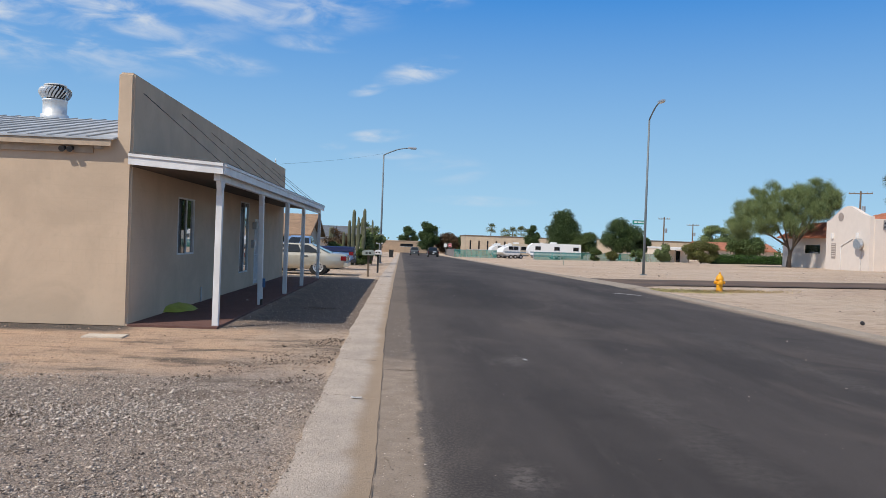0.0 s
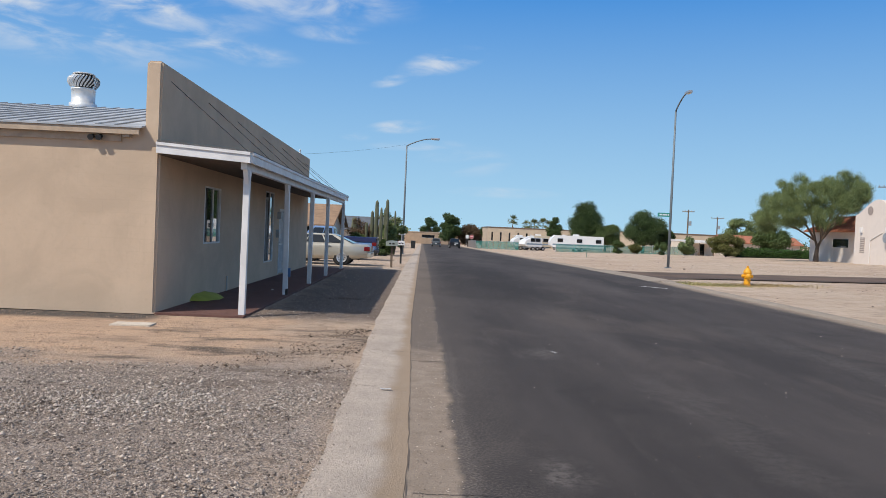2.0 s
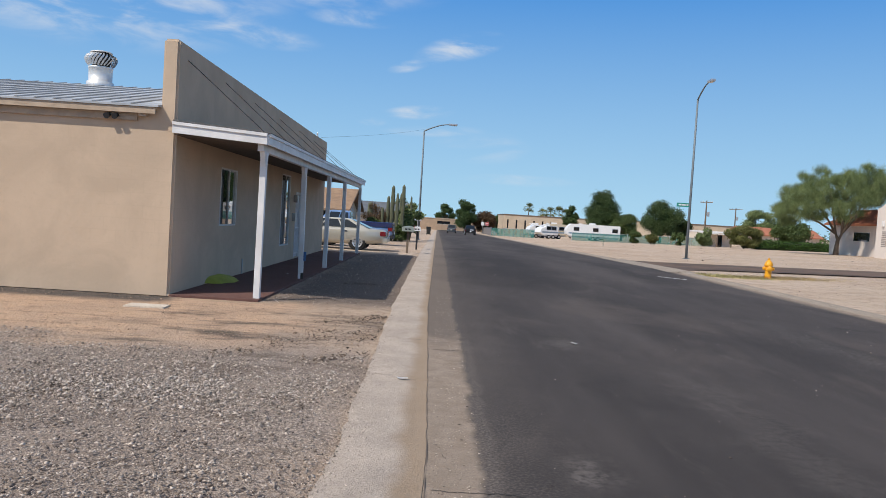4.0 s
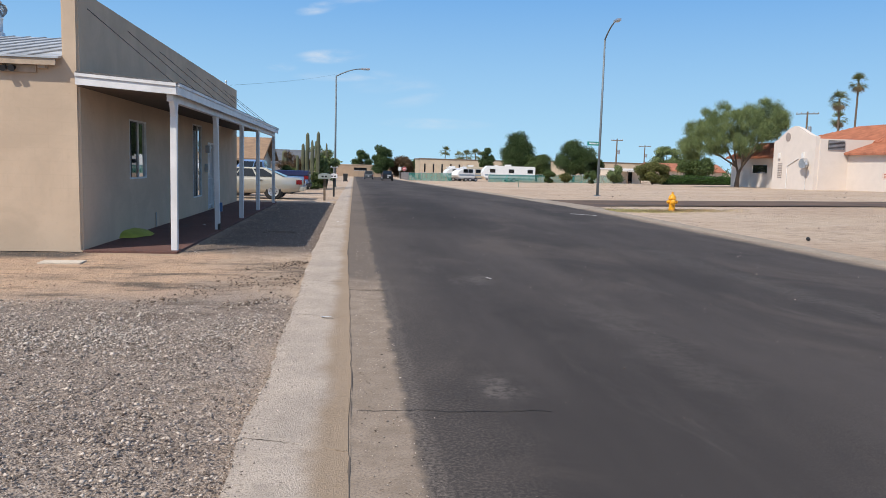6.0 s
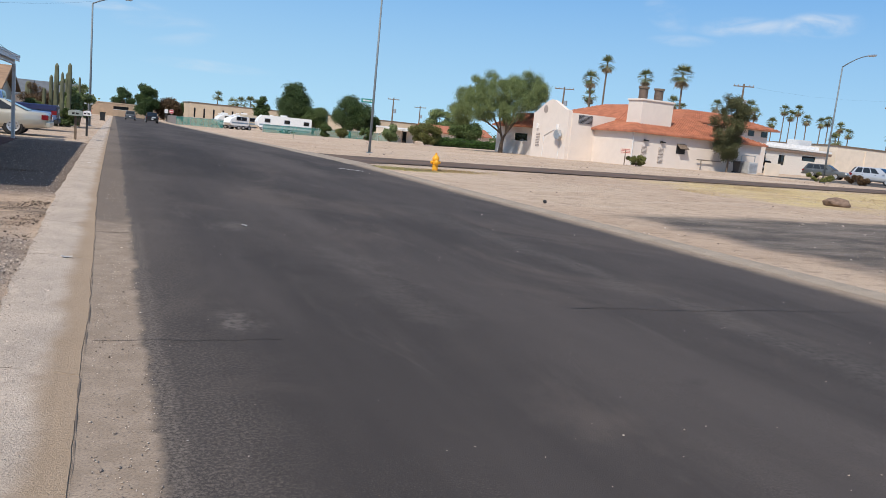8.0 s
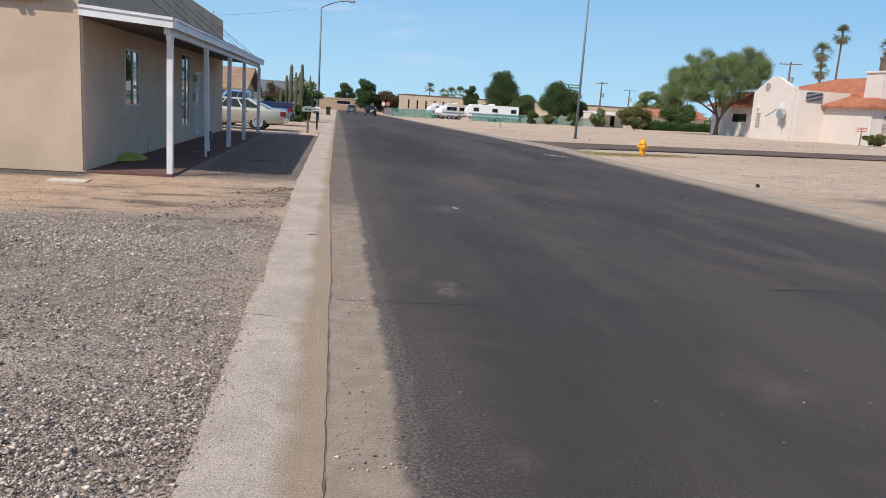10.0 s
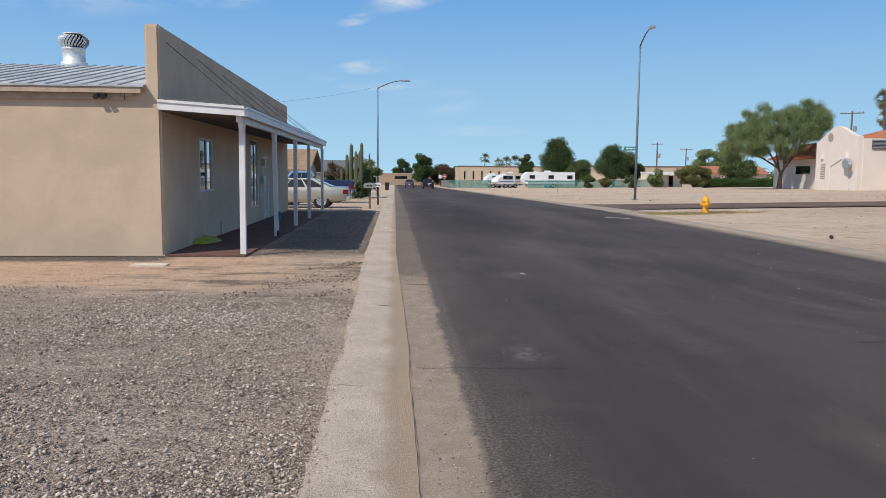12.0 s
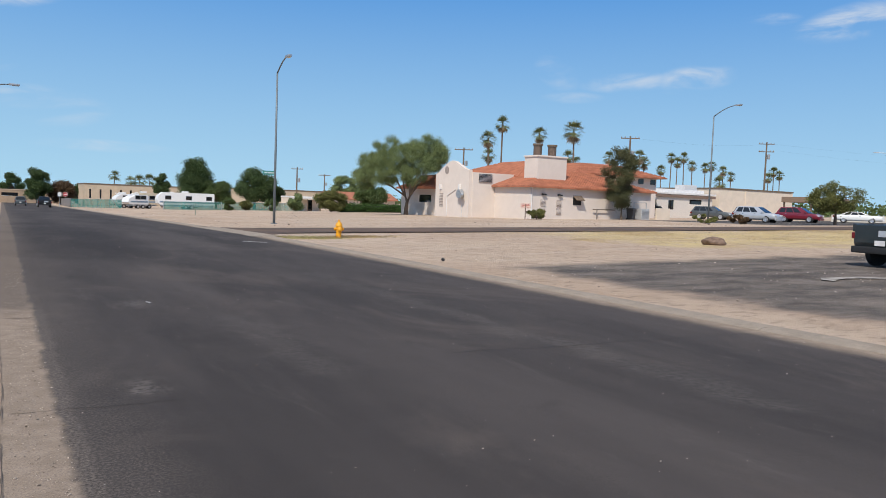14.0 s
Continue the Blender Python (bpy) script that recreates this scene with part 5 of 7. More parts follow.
part("fascia", box(-0.3, 15.0, -0.26, -0.11, 3.85, 4.2, 0.02), plain("brown_fascia", (0.22, 0.15, 0.11), 0.7), low)
part("roof", box(-0.3, 15.0, -0.30, 15.0, 4.3, 4.55), M_white, low)
part("parapet", box(1.0, 14.0, 1.2, 1.4, 4.55, 5.1), M_white, low)
part("roof_unit", box(10.5, 13.2, 2.0, 4.0, 4.9, 5.9, 0.05), plain("pale_roof_unit", (0.62, 0.62, 0.62), 0.5), low)
big = thing("warehouse", 97.2, 80.0, 0.0, 0, "plain beige block building with a dark roof edge", "building")
part("wall", box(0.0, 18.0, 0.0, 14.0, 0.5, 5.5), M_cream, big)
part("roof_edge", box(-0.1, 18.1, -0.1, 14.1, 5.5, 5.72, 0.02), M_timber, big)
part("downpipe", tube([(6.0, -0.06, 5.4), (6.0, -0.06, 1.0)], 0.07, 6), M_cream, big)
shade = thing("shade_structure", 104.0, 69.0, G(104, 69), 0, "brown timber shade roof on posts", "shade roof")
part("roof", box(-3.5, 5.5, -2.5, 2.5, 2.5, 3.3, 0.05), plain("brown_shingle", (0.24, 0.17, 0.12), 0.85), shade)
for x in (-3.2, 5.2):
    for y in (-2.2, 2.2):
        part("post", box(x - 0.1, x + 0.1, y - 0.1, y + 0.1, 0.0, 2.5), M_timber, shade)
lw = thing("boundary_wall", 92.0, 58.0, 0, -58, "long low white boundary wall", "wall")
for k in range(9):
    part("panel", box(k * 4.5, k * 4.5 + 4.47, -0.1, 0.1, 0.3, 2.05, 0.02), plain("off_white_block", (0.62, 0.58, 0.5), 0.8) if k == 0 else bpy.data.materials["off_white_block"], lw)

# boulder in the dry turf
bm = bmesh.new()
bmesh.ops.create_icosphere(bm, subdivisions=3, radius=1.0)
for v in bm.verts:
    v.co *= 1 + 0.22 * noise.noise(v.co * 1.3) + 0.08 * noise.noise(v.co * 4)
    v.co = Vector((v.co.x * 0.52, v.co.y * 0.36, v.co.z * 0.22 + 0.12))
rock = part("boulder", bm, plain("brown_rock", (0.20, 0.135, 0.10), 0.9, vary=0.3, bump=0.5))
rock.matrix_world = pose(26.3, 21.1, G(26.3, 21.1), 0, 0, -35)
tagged(rock, "brown boulder lying in dry straw-coloured grass", "rock")

# ---- plants ----
rng = np.random.default_rng(7)


def leaves(name, clumps, count, size, material, parent, long=1.6, up=0.0, shell=0.3, label="", z_floor=None):
    """Many small leaf blades in ellipsoid clumps (x, y, z, rx, ry, rz)."""
    c = np.array(clumps, float)
    vol = (c[:, 3] * c[:, 4] * c[:, 5]) ** 0.75
    pick = rng.choice(len(c), count, p=vol / vol.sum())
    d = rng.normal(size=(count, 3))
    d /= np.linalg.norm(d, axis=1)[:, None]
    r = (shell + (1 - shell) * rng.random(count) ** 0.6)[:, None] * (1 + 0.16 * rng.normal(size=(count, 1)))
    p = c[pick, :3] + d * r * c[pick, 3:]
    if z_floor is not None:
        p[:, 2] = np.maximum(p[:, 2], z_floor + 0.25 * rng.random(count))
    a = rng.normal(size=(count, 3)) + d * 0.6
    a[:, 2] += up
    a /= np.linalg.norm(a, axis=1)[:, None]
    b = np.cross(a, rng.normal(size=(count, 3)))
    b /= np.linalg.norm(b, axis=1)[:, None]
    s = size * (0.6 + 0.8 * rng.random((count, 1)))
    v = np.stack([p - a * s * long / 2, p + b * s / 2, p + a * s * long / 2, p - b * s / 2], 1).reshape(-1, 3)
    me = bpy.data.meshes.new(name)
    me.vertices.add(4 * count)
    me.vertices.foreach_set("co", v.ravel())
    me.loops.add(4 * count)
    me.loops.foreach_set("vertex_index", np.arange(4 * count))
    me.polygons.add(count)
    me.polygons.foreach_set("loop_start", np.arange(0, 4 * count, 4))
    me.update(calc_edges=True)
    me.materials.append(material)
    ob = new(name, me)
    if parent is not None:
        ob.parent = parent
    return tagged(ob, label)


def clump_crown(wide, high, z0, n, seed, lean=0.0, size=0.42, taper=0.0):
    """Clump places for an uneven crown."""
    r = random.Random(seed)
    out = []
    while len(out) < n:
        x, y, z = r.uniform(-1, 1), r.uniform(-1, 1), r.uniform(-1, 1)
        if x * x + y * y + z * z > 1 or x * x + y * y + z * z < 0.12:
            continue
        k = size * r.uniform(0.6, 1.15) * min(wide, high) * 0.5
        slim = 1 - taper * (z + 1) / 2
        k *= 0.5 + 0.5 * slim
        out.append((x * slim * wide / 2 * 0.82 + lean * (z + 1), y * slim * wide / 2 * 0.82, z0 + high / 2 + z * high / 2 * 0.82, k * 1.15, k * 1.15, k * 0.85))
    return out


def tree(name, x, y, trunk_h, clumps, count, size, leafmat, label, limb=0.1, trunk_r=0.2, z=None, long=1.6, up=0.0, limbs=14, group="", barkmat=None, fork=None, shell=0.3):
    t = thing(name, x, y, G(x, y) if z is None else z, 0, label, "tree", group)
    barkmat = barkmat or M_bark
    r = random.Random(hash((round(x, 1), round(y, 1))) % 1000)
    top = Vector((0.02 * trunk_h, 0, trunk_h))
    part("trunk", tube([(0, 0, -0.15), (0.04, 0.02, trunk_h * 0.4), top], [trunk_r * 1.35, trunk_r, trunk_r * 0.8], 9), barkmat, t)
    order = sorted(clumps, key=lambda c: c[2])[:: max(1, len(clumps) // limbs)]
    for c in order:
        end = Vector(c[:3])
        mid = top.lerp(end, 0.5) + Vector((r.uniform(-.2, .2), r.uniform(-.2, .2), 0.12 * (end - top).length))
        part("limb", tube([top - Vector((0, 0, 0.1)), mid, end], [limb, limb * 0.6, limb * 0.22], 6), barkmat, t)
    leaves("crown", clumps, count, size, leafmat, t, long, up, shell)
    return t


F_dark = leaf_material("dark_green_leaf", (0.035, 0.065, 0.020), (0.085, 0.13, 0.040))
F_mid = leaf_material("green_leaf", (0.05, 0.085, 0.022), (0.12, 0.16, 0.05))
F_grey = leaf_material("grey_green_leaf", (0.10, 0.14, 0.05), (0.235, 0.29, 0.115))
F_olive = leaf_material("olive_leaf", (0.085, 0.10, 0.028), (0.21, 0.205, 0.065))
F_dusky = leaf_material("dusky_leaf", (0.055, 0.062, 0.026), (0.13, 0.13, 0.055))
F_hedge = leaf_material("hedge_leaf", (0.03, 0.075, 0.012), (0.07, 0.14, 0.028))
F_rust = leaf_material("rusty_leaf", (0.08, 0.05, 0.025), (0.15, 0.09, 0.045))
F_straw = leaf_material("straw_blade", (0.52, 0.395, 0.21), (0.70, 0.56, 0.33), 0.8)
F_green_blade = leaf_material("green_grass_blade", (0.46, 0.43, 0.19), (0.70, 0.62, 0.33), 0.8)
F_palm = leaf_material("palm_frond", (0.075, 0.10, 0.035), (0.25, 0.26, 0.11))
F_dead = leaf_material("dead_frond", (0.24, 0.17, 0.10), (0.40, 0.30, 0.18))

# the big feathery tree by the pink building
t = thing("palo_verde_tree", 46.9, 89.5, G(46.9, 89.5), 0, "wide feathery grey-green desert tree with forked trunk", "tree")
part("trunk", tube([(0, 0, -0.2), (0.05, 0, 1.1), (0.15, 0, 1.9)], [0.36, 0.24, 0.20], 10), M_bark, t)
r = random.Random(3)
SIDE, DEEP = Vector((0.886, -0.463, 0)), Vector((0.463, 0.886, 0))     # across and along the line of sight from the street


def lerp_table(table, u):
    for (a, p), (b, q) in zip(table, table[1:]):
        if u <= b:
            return p + (q - p) * (u - a) / (b - a)
    return table[-1][1]


TOP = [(-7.2, 5.6), (-6.2, 7.8), (-4.2, 9.9), (-2.2, 10.8), (1.2, 11.0), (4.2, 10.3), (5.6, 8.6)]
LOW = [(-7.2, 3.4), (-5.0, 2.5), (-2.0, 3.3), (0.6, 3.6), (2.0, 4.0), (3.4, 5.2), (5.6, 7.2)]
cl, tips = [], []
while len(cl) < 320:
    u, v = r.uniform(-6.9, 5.3), r.uniform(-1, 1)
    deep = 5.2 * math.sqrt(max(0.02, 1 - ((u + 0.9) / 6.6) ** 2))
    lo, hi = lerp_table(LOW, u), lerp_table(TOP, u)
    dome = 1 - 0.5 * v * v
    z = lo + 0.6 + max(0.3, (hi - lo - 1.0) * dome) * r.random() ** 0.75
    p = SIDE * u + DEEP * (v * deep)
    k = r.uniform(0.45, 0.9)
    cl.append((p.x, p.y, z, k, k, k * 0.9))
for n, (u, v, z) in enumerate([(-5.2, -0.4, 5.2), (-3.6, 1.2, 7.6), (-3.0, -2.2, 6.8), (-1.4, 0.6, 8.8), (0.2, -1.8, 8.6), (0.9, 2.2, 8.2), (2.2, 0.2, 9.0), (3.4, -1.2, 8.4), (4.3, 0.8, 8.6), (3.2, 2.4, 7.6), (-4.4, 2.0, 4.6)]):
    end = SIDE * u + DEEP * v + Vector((0, 0, z))
    fork = SIDE * (0.35 if u > 0 else -0.25) + Vector((0.12, 0, 2.5))
    mid = fork.lerp(end, 0.45) + Vector((0, 0, -0.25 if u > 0 else 0.3))
    part("limb", tube([(0.13, 0, 1.7), fork, mid, end], [0.17, 0.13, 0.075, 0.02], 7), M_bark, t)
leaves("crown", cl, 130000, 0.020, F_grey, t, 24.0, 1.5, 0.0)

# slim tree before the facade
r = random.Random(9)
cl = []
for k in range(70):
    z = 1.6 + 6.3 * k / 69
    w = 2.1 * math.sqrt(max(0.04, 1 - ((z - 5.0) / 3.6) ** 2))
    a, q = r.uniform(0, 2 * math.pi), math.sqrt(r.random())
    cl.append((math.cos(a) * q * w, math.sin(a) * q * w, z, 0.62, 0.62, 0.62))
tree("acacia_tree", 62.0, 64.5, 2.4, cl, 42000, 0.05, F_dusky, "slim dusky-green tree before the pink wall", 0.05, 0.10, long=3.0, up=0.2, shell=0.1)

# dark trees behind the yards
tree("ash_tree", 33.6, 155.0, 2.2, clump_crown(9.2, 10.4, 0.6, 70, 1, size=0.36, taper=0.6), 44000, 0.140, F_dark, "large dense dark green tree behind the yard", 0.14, 0.3)
tree("ash_tree", 41.0, 140.0, 2.0, clump_crown(8.6, 6.8, 1.0, 60, 2, size=0.34), 35800, 0.130, F_dark, "broad dark green tree behind the fence", 0.12, 0.25)
tree("ash_tree", 45.2, 142.0, 1.6, clump_crown(4.2, 4.6, 0.8, 24, 21, size=0.36), 13700, 0.125, F_dark, "dark green tree behind the fence", 0.1, 0.2)
tree("ash_tree", 36.8, 152.0, 1.8, clump_crown(5.6, 5.4, 0.8, 36, 3, size=0.36), 19200, 0.130, F_mid, "green tree behind the fence", 0.12, 0.22)
tree("cypress_tree", 28.9, 165.0, 1.2, clump_crown(4.2, 6.8, 0.8, 36, 4, size=0.38, taper=0.5), 16500, 0.130, F_dark, "narrow dark green tree behind the yard", 0.1, 0.2)
tree("ash_tree", 6.9, 190.0, 2.4, clump_crown(5.8, 8.6, 0.2, 50, 5, size=0.36, taper=0.25), 27500, 0.156, F_dark, "tall dark tree beside the street far ahead", 0.14, 0.3)
tree("ash_tree", 11.8, 192.0, 1.8, clump_crown(5.6, 6.0, 0.3, 30, 6, size=0.36), 16500, 0.156, F_rust, "reddish-brown tree beside the street far ahead", 0.12, 0.22)
tree("ash_tree", 17.0, 210.0, 1.6, clump_crown(5.6, 4.8, 0.3, 30, 7, size=0.36), 16500, 0.156, F_dark, "dark green tree behind the far fence", 0.12, 0.22)
tree("pine_tree", 2.6, 262.0, 3.0, clump_crown(7.0, 7.5, 1.8, 14, 8, size=0.34), 9900, 0.218, F_dark, "ragged dark pine at the street's end", 0.12, 0.25)
tree("ash_tree", -9.0, 200.0, 2.2, clump_crown(9.0, 8.0, 0.6, 20, 9), 13700, 0.250, F_mid, "green tree beside the far houses", 0.14, 0.3)
tree("ash_tree", -5.5, 150.0, 1.8, clump_crown(4.6, 5.0, 0.6, 14, 10), 9900, 0.187, F_mid, "green tree beside the far houses", 0.12, 0.22)
tree("ash_tree", 72.0, 170.0, 2.0, clump_crown(6.4, 6.6, 1.6, 16, 11), 11000, 0.218, F_grey, "grey-green tree behind the hedge", 0.12, 0.25)
tree("ash_tree", 60.0, 128.0, 1.8, clump_crown(7.0, 5.4, 0.6, 18, 12), 12300, 0.198, F_mid, "green tree behind the hedge", 0.12, 0.22)
tree("citrus_tree", 70.0, 43.5, 1.5, clump_crown(6.0, 3.4, 0.9, 44, 13, size=0.34), 15600, 0.084, F_olive, "spreading olive-green tree by the car park", 0.08, 0.14)
tree("citrus_tree", 97.0, 50.0, 1.5, clump_crown(8.0, 3.4, 0.8, 44, 14, size=0.32), 15600, 0.112, F_olive, "green tree by the boundary wall", 0.1, 0.16)


def bush(name, x, y, clumps, count, size, leafmat, label, category="bush"):
    t = thing(name, x, y, G(x, y), 0, label, category)
    for k in range(7):
        a = 2 * math.pi * k / 7
        part("stem", tube([(0, 0, -0.05), (0.3 * math.cos(a), 0.3 * math.sin(a), clumps[0][2] * 0.9)], [0.03, 0.012], 5), M_bark, t)
    leaves("foliage", clumps, count, size, leafmat, t, 1.7, 0.0, 0.5, z_floor=0.0)
    return t


bush("oleander_bush", 44.4, 110.0, clump_crown(5.8, 3.3, 0.0, 36, 31, size=0.4), 19100, 0.105, F_olive, "large round olive-green bush beside the hedge")
bush("desert_bush", 48.8, 63.2, clump_crown(2.5, 1.3, 0.0, 16, 32), 7300, 0.063, F_olive, "low olive-brown bush by the pink wall")
bush("desert_bush", 57.2, 48.2, clump_crown(3.6, 1.0, 0.0, 10, 33), 4500, 0.084, F_olive, "low green bush at the foot of the lamp")
bush("desert_bush", 60.5, 46.8, clump_crown(3.2, 0.9, 0.0, 10, 34), 4500, 0.084, F_rust, "low brownish bush beside the car park")
bush("oleander_bush", 30.6, 118.0, clump_crown(2.3, 2.0, 0.0, 9, 35), 4500, 0.119, F_mid, "round green bush before the fence")
bush("oleander_bush", 32.9, 117.0, clump_crown(2.3, 2.0, 0.0, 9, 36), 4500, 0.119, F_olive, "grey-green bush before the fence")
bush("oleander_bush", 36.9, 117.0, clump_crown(2.7, 2.0, 0.0, 9, 37), 4500, 0.119, F_mid, "round dark green bush before the fence")
bush("oleander_bush", 41.0, 117.5, clump_crown(3.4, 3.0, 0.0, 11, 38), 4800, 0.126, F_grey, "grey leafy bush at the fence's end")
hedge = thing("hedge", 46.5, 112.0, G(52, 112), 4, "long clipped bright green hedge", "hedge")
cl = [(x, 0.0, 0.65, 0.75, 0.6, 0.72) for x in np.arange(0.3, 13.0, 0.55)]
leaves("foliage", cl, 14000, 0.13, F_hedge, hedge, 1.5, 0.0, 0.5, z_floor=0.0)
part("core", box(0.2, 12.9, -0.35, 0.35, -0.2, 1.1, 0.1), plain("hedge_shade", (0.02, 0.035, 0.012), 0.9), hedge)

# bed of cacti and shrubs before the far house on the near side
M_cactus = plain("green_cactus_skin", (0.125, 0.130, 0.075), 0.7, vary=0.18, scale=5, bump=0.2)


def saguaro(x, y, high, rad, arms, label):
    t = thing("saguaro_cactus", x, y, G(x, y), 0, label, "cactus", "tall cacti in the bed")

    def column(points, r, name):
        r *= 0.85
        bm = bmesh.new()
        seg = 28
        pts = [Vector(p) for p in points]
        rings = []
        for i, p in enumerate(pts):
            d = (pts[min(i + 1, len(pts) - 1)] - pts[max(i - 1, 0)]).normalized()
            side = d.cross(Vector((0.0, 1.0, 0.0)))
            side = side.normalized() if side.length > 1e-3 else Vector((1, 0, 0))
            up = side.cross(d)
            s = 1.0 if i < len(pts) - 2 else (0.82 if i == len(pts) - 2 else 0.25)
            rings.append([bm.verts.new(p + r * s * (1.0 if j % 2 else 0.86) * (side * math.cos(2 * math.pi * j / seg) + up * math.sin(2 * math.pi * j / seg))) for j in range(seg)])
        for a, b in zip(rings, rings[1:]):
            for j in range(seg):
                bm.faces.new((a[j], a[(j + 1) % seg], b[(j + 1) % seg], b[j]))
        bm.faces.new(rings[0][::-1])
        bm.faces.new(rings[-1])
        part(name, bm, M_cactus, t)

    column([(0, 0, -0.1), (0, 0, high * 0.4), (0.02, 0, high * 0.8), (0.02, 0, high * 0.96), (0.02, 0, high)], rad, "stem")
    for a, z, out, rise in arms:
        dx, dy = math.cos(radians(a)), math.sin(radians(a))
        column([(0, 0, z), (dx * out * 0.7, dy * out * 0.7, z + 0.03), (dx * out, dy * out, z + 0.22), (dx * out, dy * out, z + rise * 0.8), (dx * out, dy * out, z + rise)], rad * 0.68, "arm")
    return t


saguaro(-3.22, 54.0, 3.85, 0.165, [(0, 2.6, 0.34, 0.75)], "tall green columnar cactus with a stubby arm")
saguaro(-2.50, 54.2, 3.95, 0.16, [], "tall straight green columnar cactus")
saguaro(-3.62, 55.5, 3.15, 0.15, [], "green columnar cactus in the bed")
saguaro(-2.86, 53.4, 2.9, 0.15, [], "green columnar cactus in the bed")
saguaro(-5.3, 60.0, 2.75, 0.26, [], "thick grey-green columnar cactus")
saguaro(-3.95, 54.8, 2.3, 0.13, [], "short green columnar cactus in the bed")
saguaro(-2.72, 55.8, 3.4, 0.13, [(180, 1.9, 0.3, 0.8)], "green columnar cactus with one arm")
saguaro(-2.05, 57.5, 3.3, 0.09, [], "thin dark columnar cactus")
bush("desert_bush", -2.5, 53.4, clump_crown(1.7, 1.15, 0.0, 22, 41, size=0.36), 13900, 0.049, F_mid, "green shrub at the foot of the cacti")
bush("desert_bush", -4.4, 53.6, clump_crown(3.0, 1.5, 0.0, 22, 42, size=0.36), 13900, 0.049, F_mid, "green shrub in the cactus bed")
bush("desert_bush", -4.3, 56.5, clump_crown(2.4, 2.8, 0.0, 22, 43, size=0.32), 10400, 0.049, F_rust, "reddish leafy shrub behind the cacti")
bush("desert_bush", -5.8, 52.8, clump_crown(2.4, 1.2, 0.0, 18, 44, size=0.36), 8600, 0.049, F_olive, "olive shrub in the cactus bed")
bush("desert_bush", -3.9, 72.0, clump_crown(3.0, 2.4, 0.0, 9, 45), 4500, 0.126, F_mid, "green shrub further along the street")
bush("yucca_bush", -1.95, 55.6, clump_crown(1.6, 2.6, 0.4, 12, 46), 3800, 0.112, F_grey, "spiky grey-green yucca among the cacti")
bush("desert_bush", -3.4, 51.9, clump_crown(1.8, 1.1, 0.0, 9, 47), 3400, 0.084, F_olive, "low olive shrub before the cacti")


def fan_palm(x, y, high, crown, label, skirt=True, z=None, n=46, name="fan_palm"):
    crown *= 0.92
    t = thing(name, x, y, G(x, y) if z is None else z, 0, label, "palm tree", "palm trees")
    r = random.Random(int(x * 10 + y))
    bend = r.uniform(-0.3, 0.3)
    part("trunk", tube([(0, 0, -0.3), (bend * 0.3, 0, high * 0.5), (bend, 0, high)], [0.24, 0.14, 0.12], 8), M_timber, t)

    def fans(name, count, lo, hi, mat, scale):
        v, f = [], []
        for k in range(count):
            a, el = r.uniform(0, 2 * math.pi), radians(r.uniform(lo, hi))
            d = Vector((math.cos(a) * math.cos(el), math.sin(a) * math.cos(el), math.sin(el)))
            side = d.cross(Vector((0, 0, 1))).normalized()
            up = side.cross(d)
            stem = crown * 0.45 * r.uniform(0.8, 1.2) * scale
            o = Vector((bend, 0, high)) + d * stem
            rad = crown * 0.6 * scale
            for q in range(9):
                b0 = radians(-78 + 156 * q / 9)
                b1 = b0 + radians(17)
                bm_ = (b0 + b1) / 2
                i = len(v)
                tip = o + rad * (d * math.cos(bm_) + side * math.sin(bm_)) - Vector((0, 0, rad * 0.28)) * abs(math.cos(el))
                v += [o, o + rad * 0.36 * (d * math.cos(b0 + 0.05) + side * math.sin(b0 + 0.05)), tip, o + rad * 0.36 * (d * math.cos(b1 - 0.05) + side * math.sin(b1 - 0.05))]
                f.append((i, i + 1, i + 2, i + 3))
            i = len(v)
            v += [Vector((bend, 0, high)) - side * 0.03, Vector((bend, 0, high)) + side * 0.03, o + side * 0.02, o - side * 0.02]
            f.append((i, i + 1, i + 2, i + 3))
        raw(name, v, f, mat, t)

    fans("crown", n, -40, 85, F_palm, 1.0)
    if skirt:
        fans("dead_skirt", n // 2, -85, -50, F_dead, 0.95)
    return t


for x, y, top, c in ((69.2, 100, 14.6, 1.9), (66.9, 100, 12.1, 2.0), (70.4, 105, 9.9, 1.8), (73.0, 95, 12.9, 1.9), (75.9, 90, 13.3, 2.5), (107.8, 130, 12.8, 2.2), (110.5, 131, 11.8, 2.2),
                     (128.8, 130, 14.2, 2.4), (131.5, 131, 13.0, 2.3), (125.3, 130, 12.8, 2.2), (122.5, 133, 13.6, 2.2)):
    fan_palm(x, y, top - G(x, y), c * 0.88, "tall fan palm behind the pink building")
for x, top, c in ((157.0, 13.0, 2.6), (160.5, 16.6, 2.6), (163.0, 15.4, 2.6), (165.8, 16.9, 2.7), (169.2, 14.8, 2.6), (174.3, 14.6, 2.6), (177.1, 15.2, 2.7), (182.1, 14.0, 2.7), (185.5, 12.6, 2.6), (181.0, 10.5, 3.6), (205.0, 15.0, 2.8), (208.0, 14.0, 2.7), (202.5, 13.0, 2.8)):
    fan_palm(x, 150.0, top - G(x, 150), c * 0.72, "tall fan palm on the skyline")
fan_palm(28.3, 240.0, 6.0 - G(28, 230), 2.3, "fan palm behind the far beige building", False)
for x, top in ((36.0, 4.9), (38.5, 5.3), (41.5, 5.6), (44.0, 5.0)):
    fan_palm(x, 260.0, top - G(x, 230), 2.6, "low fan palm on the skyline", False)
fan_palm(55.0, 29.6, 9.6 - G(55, 29), 0.95, "tall fan palm across the car park")
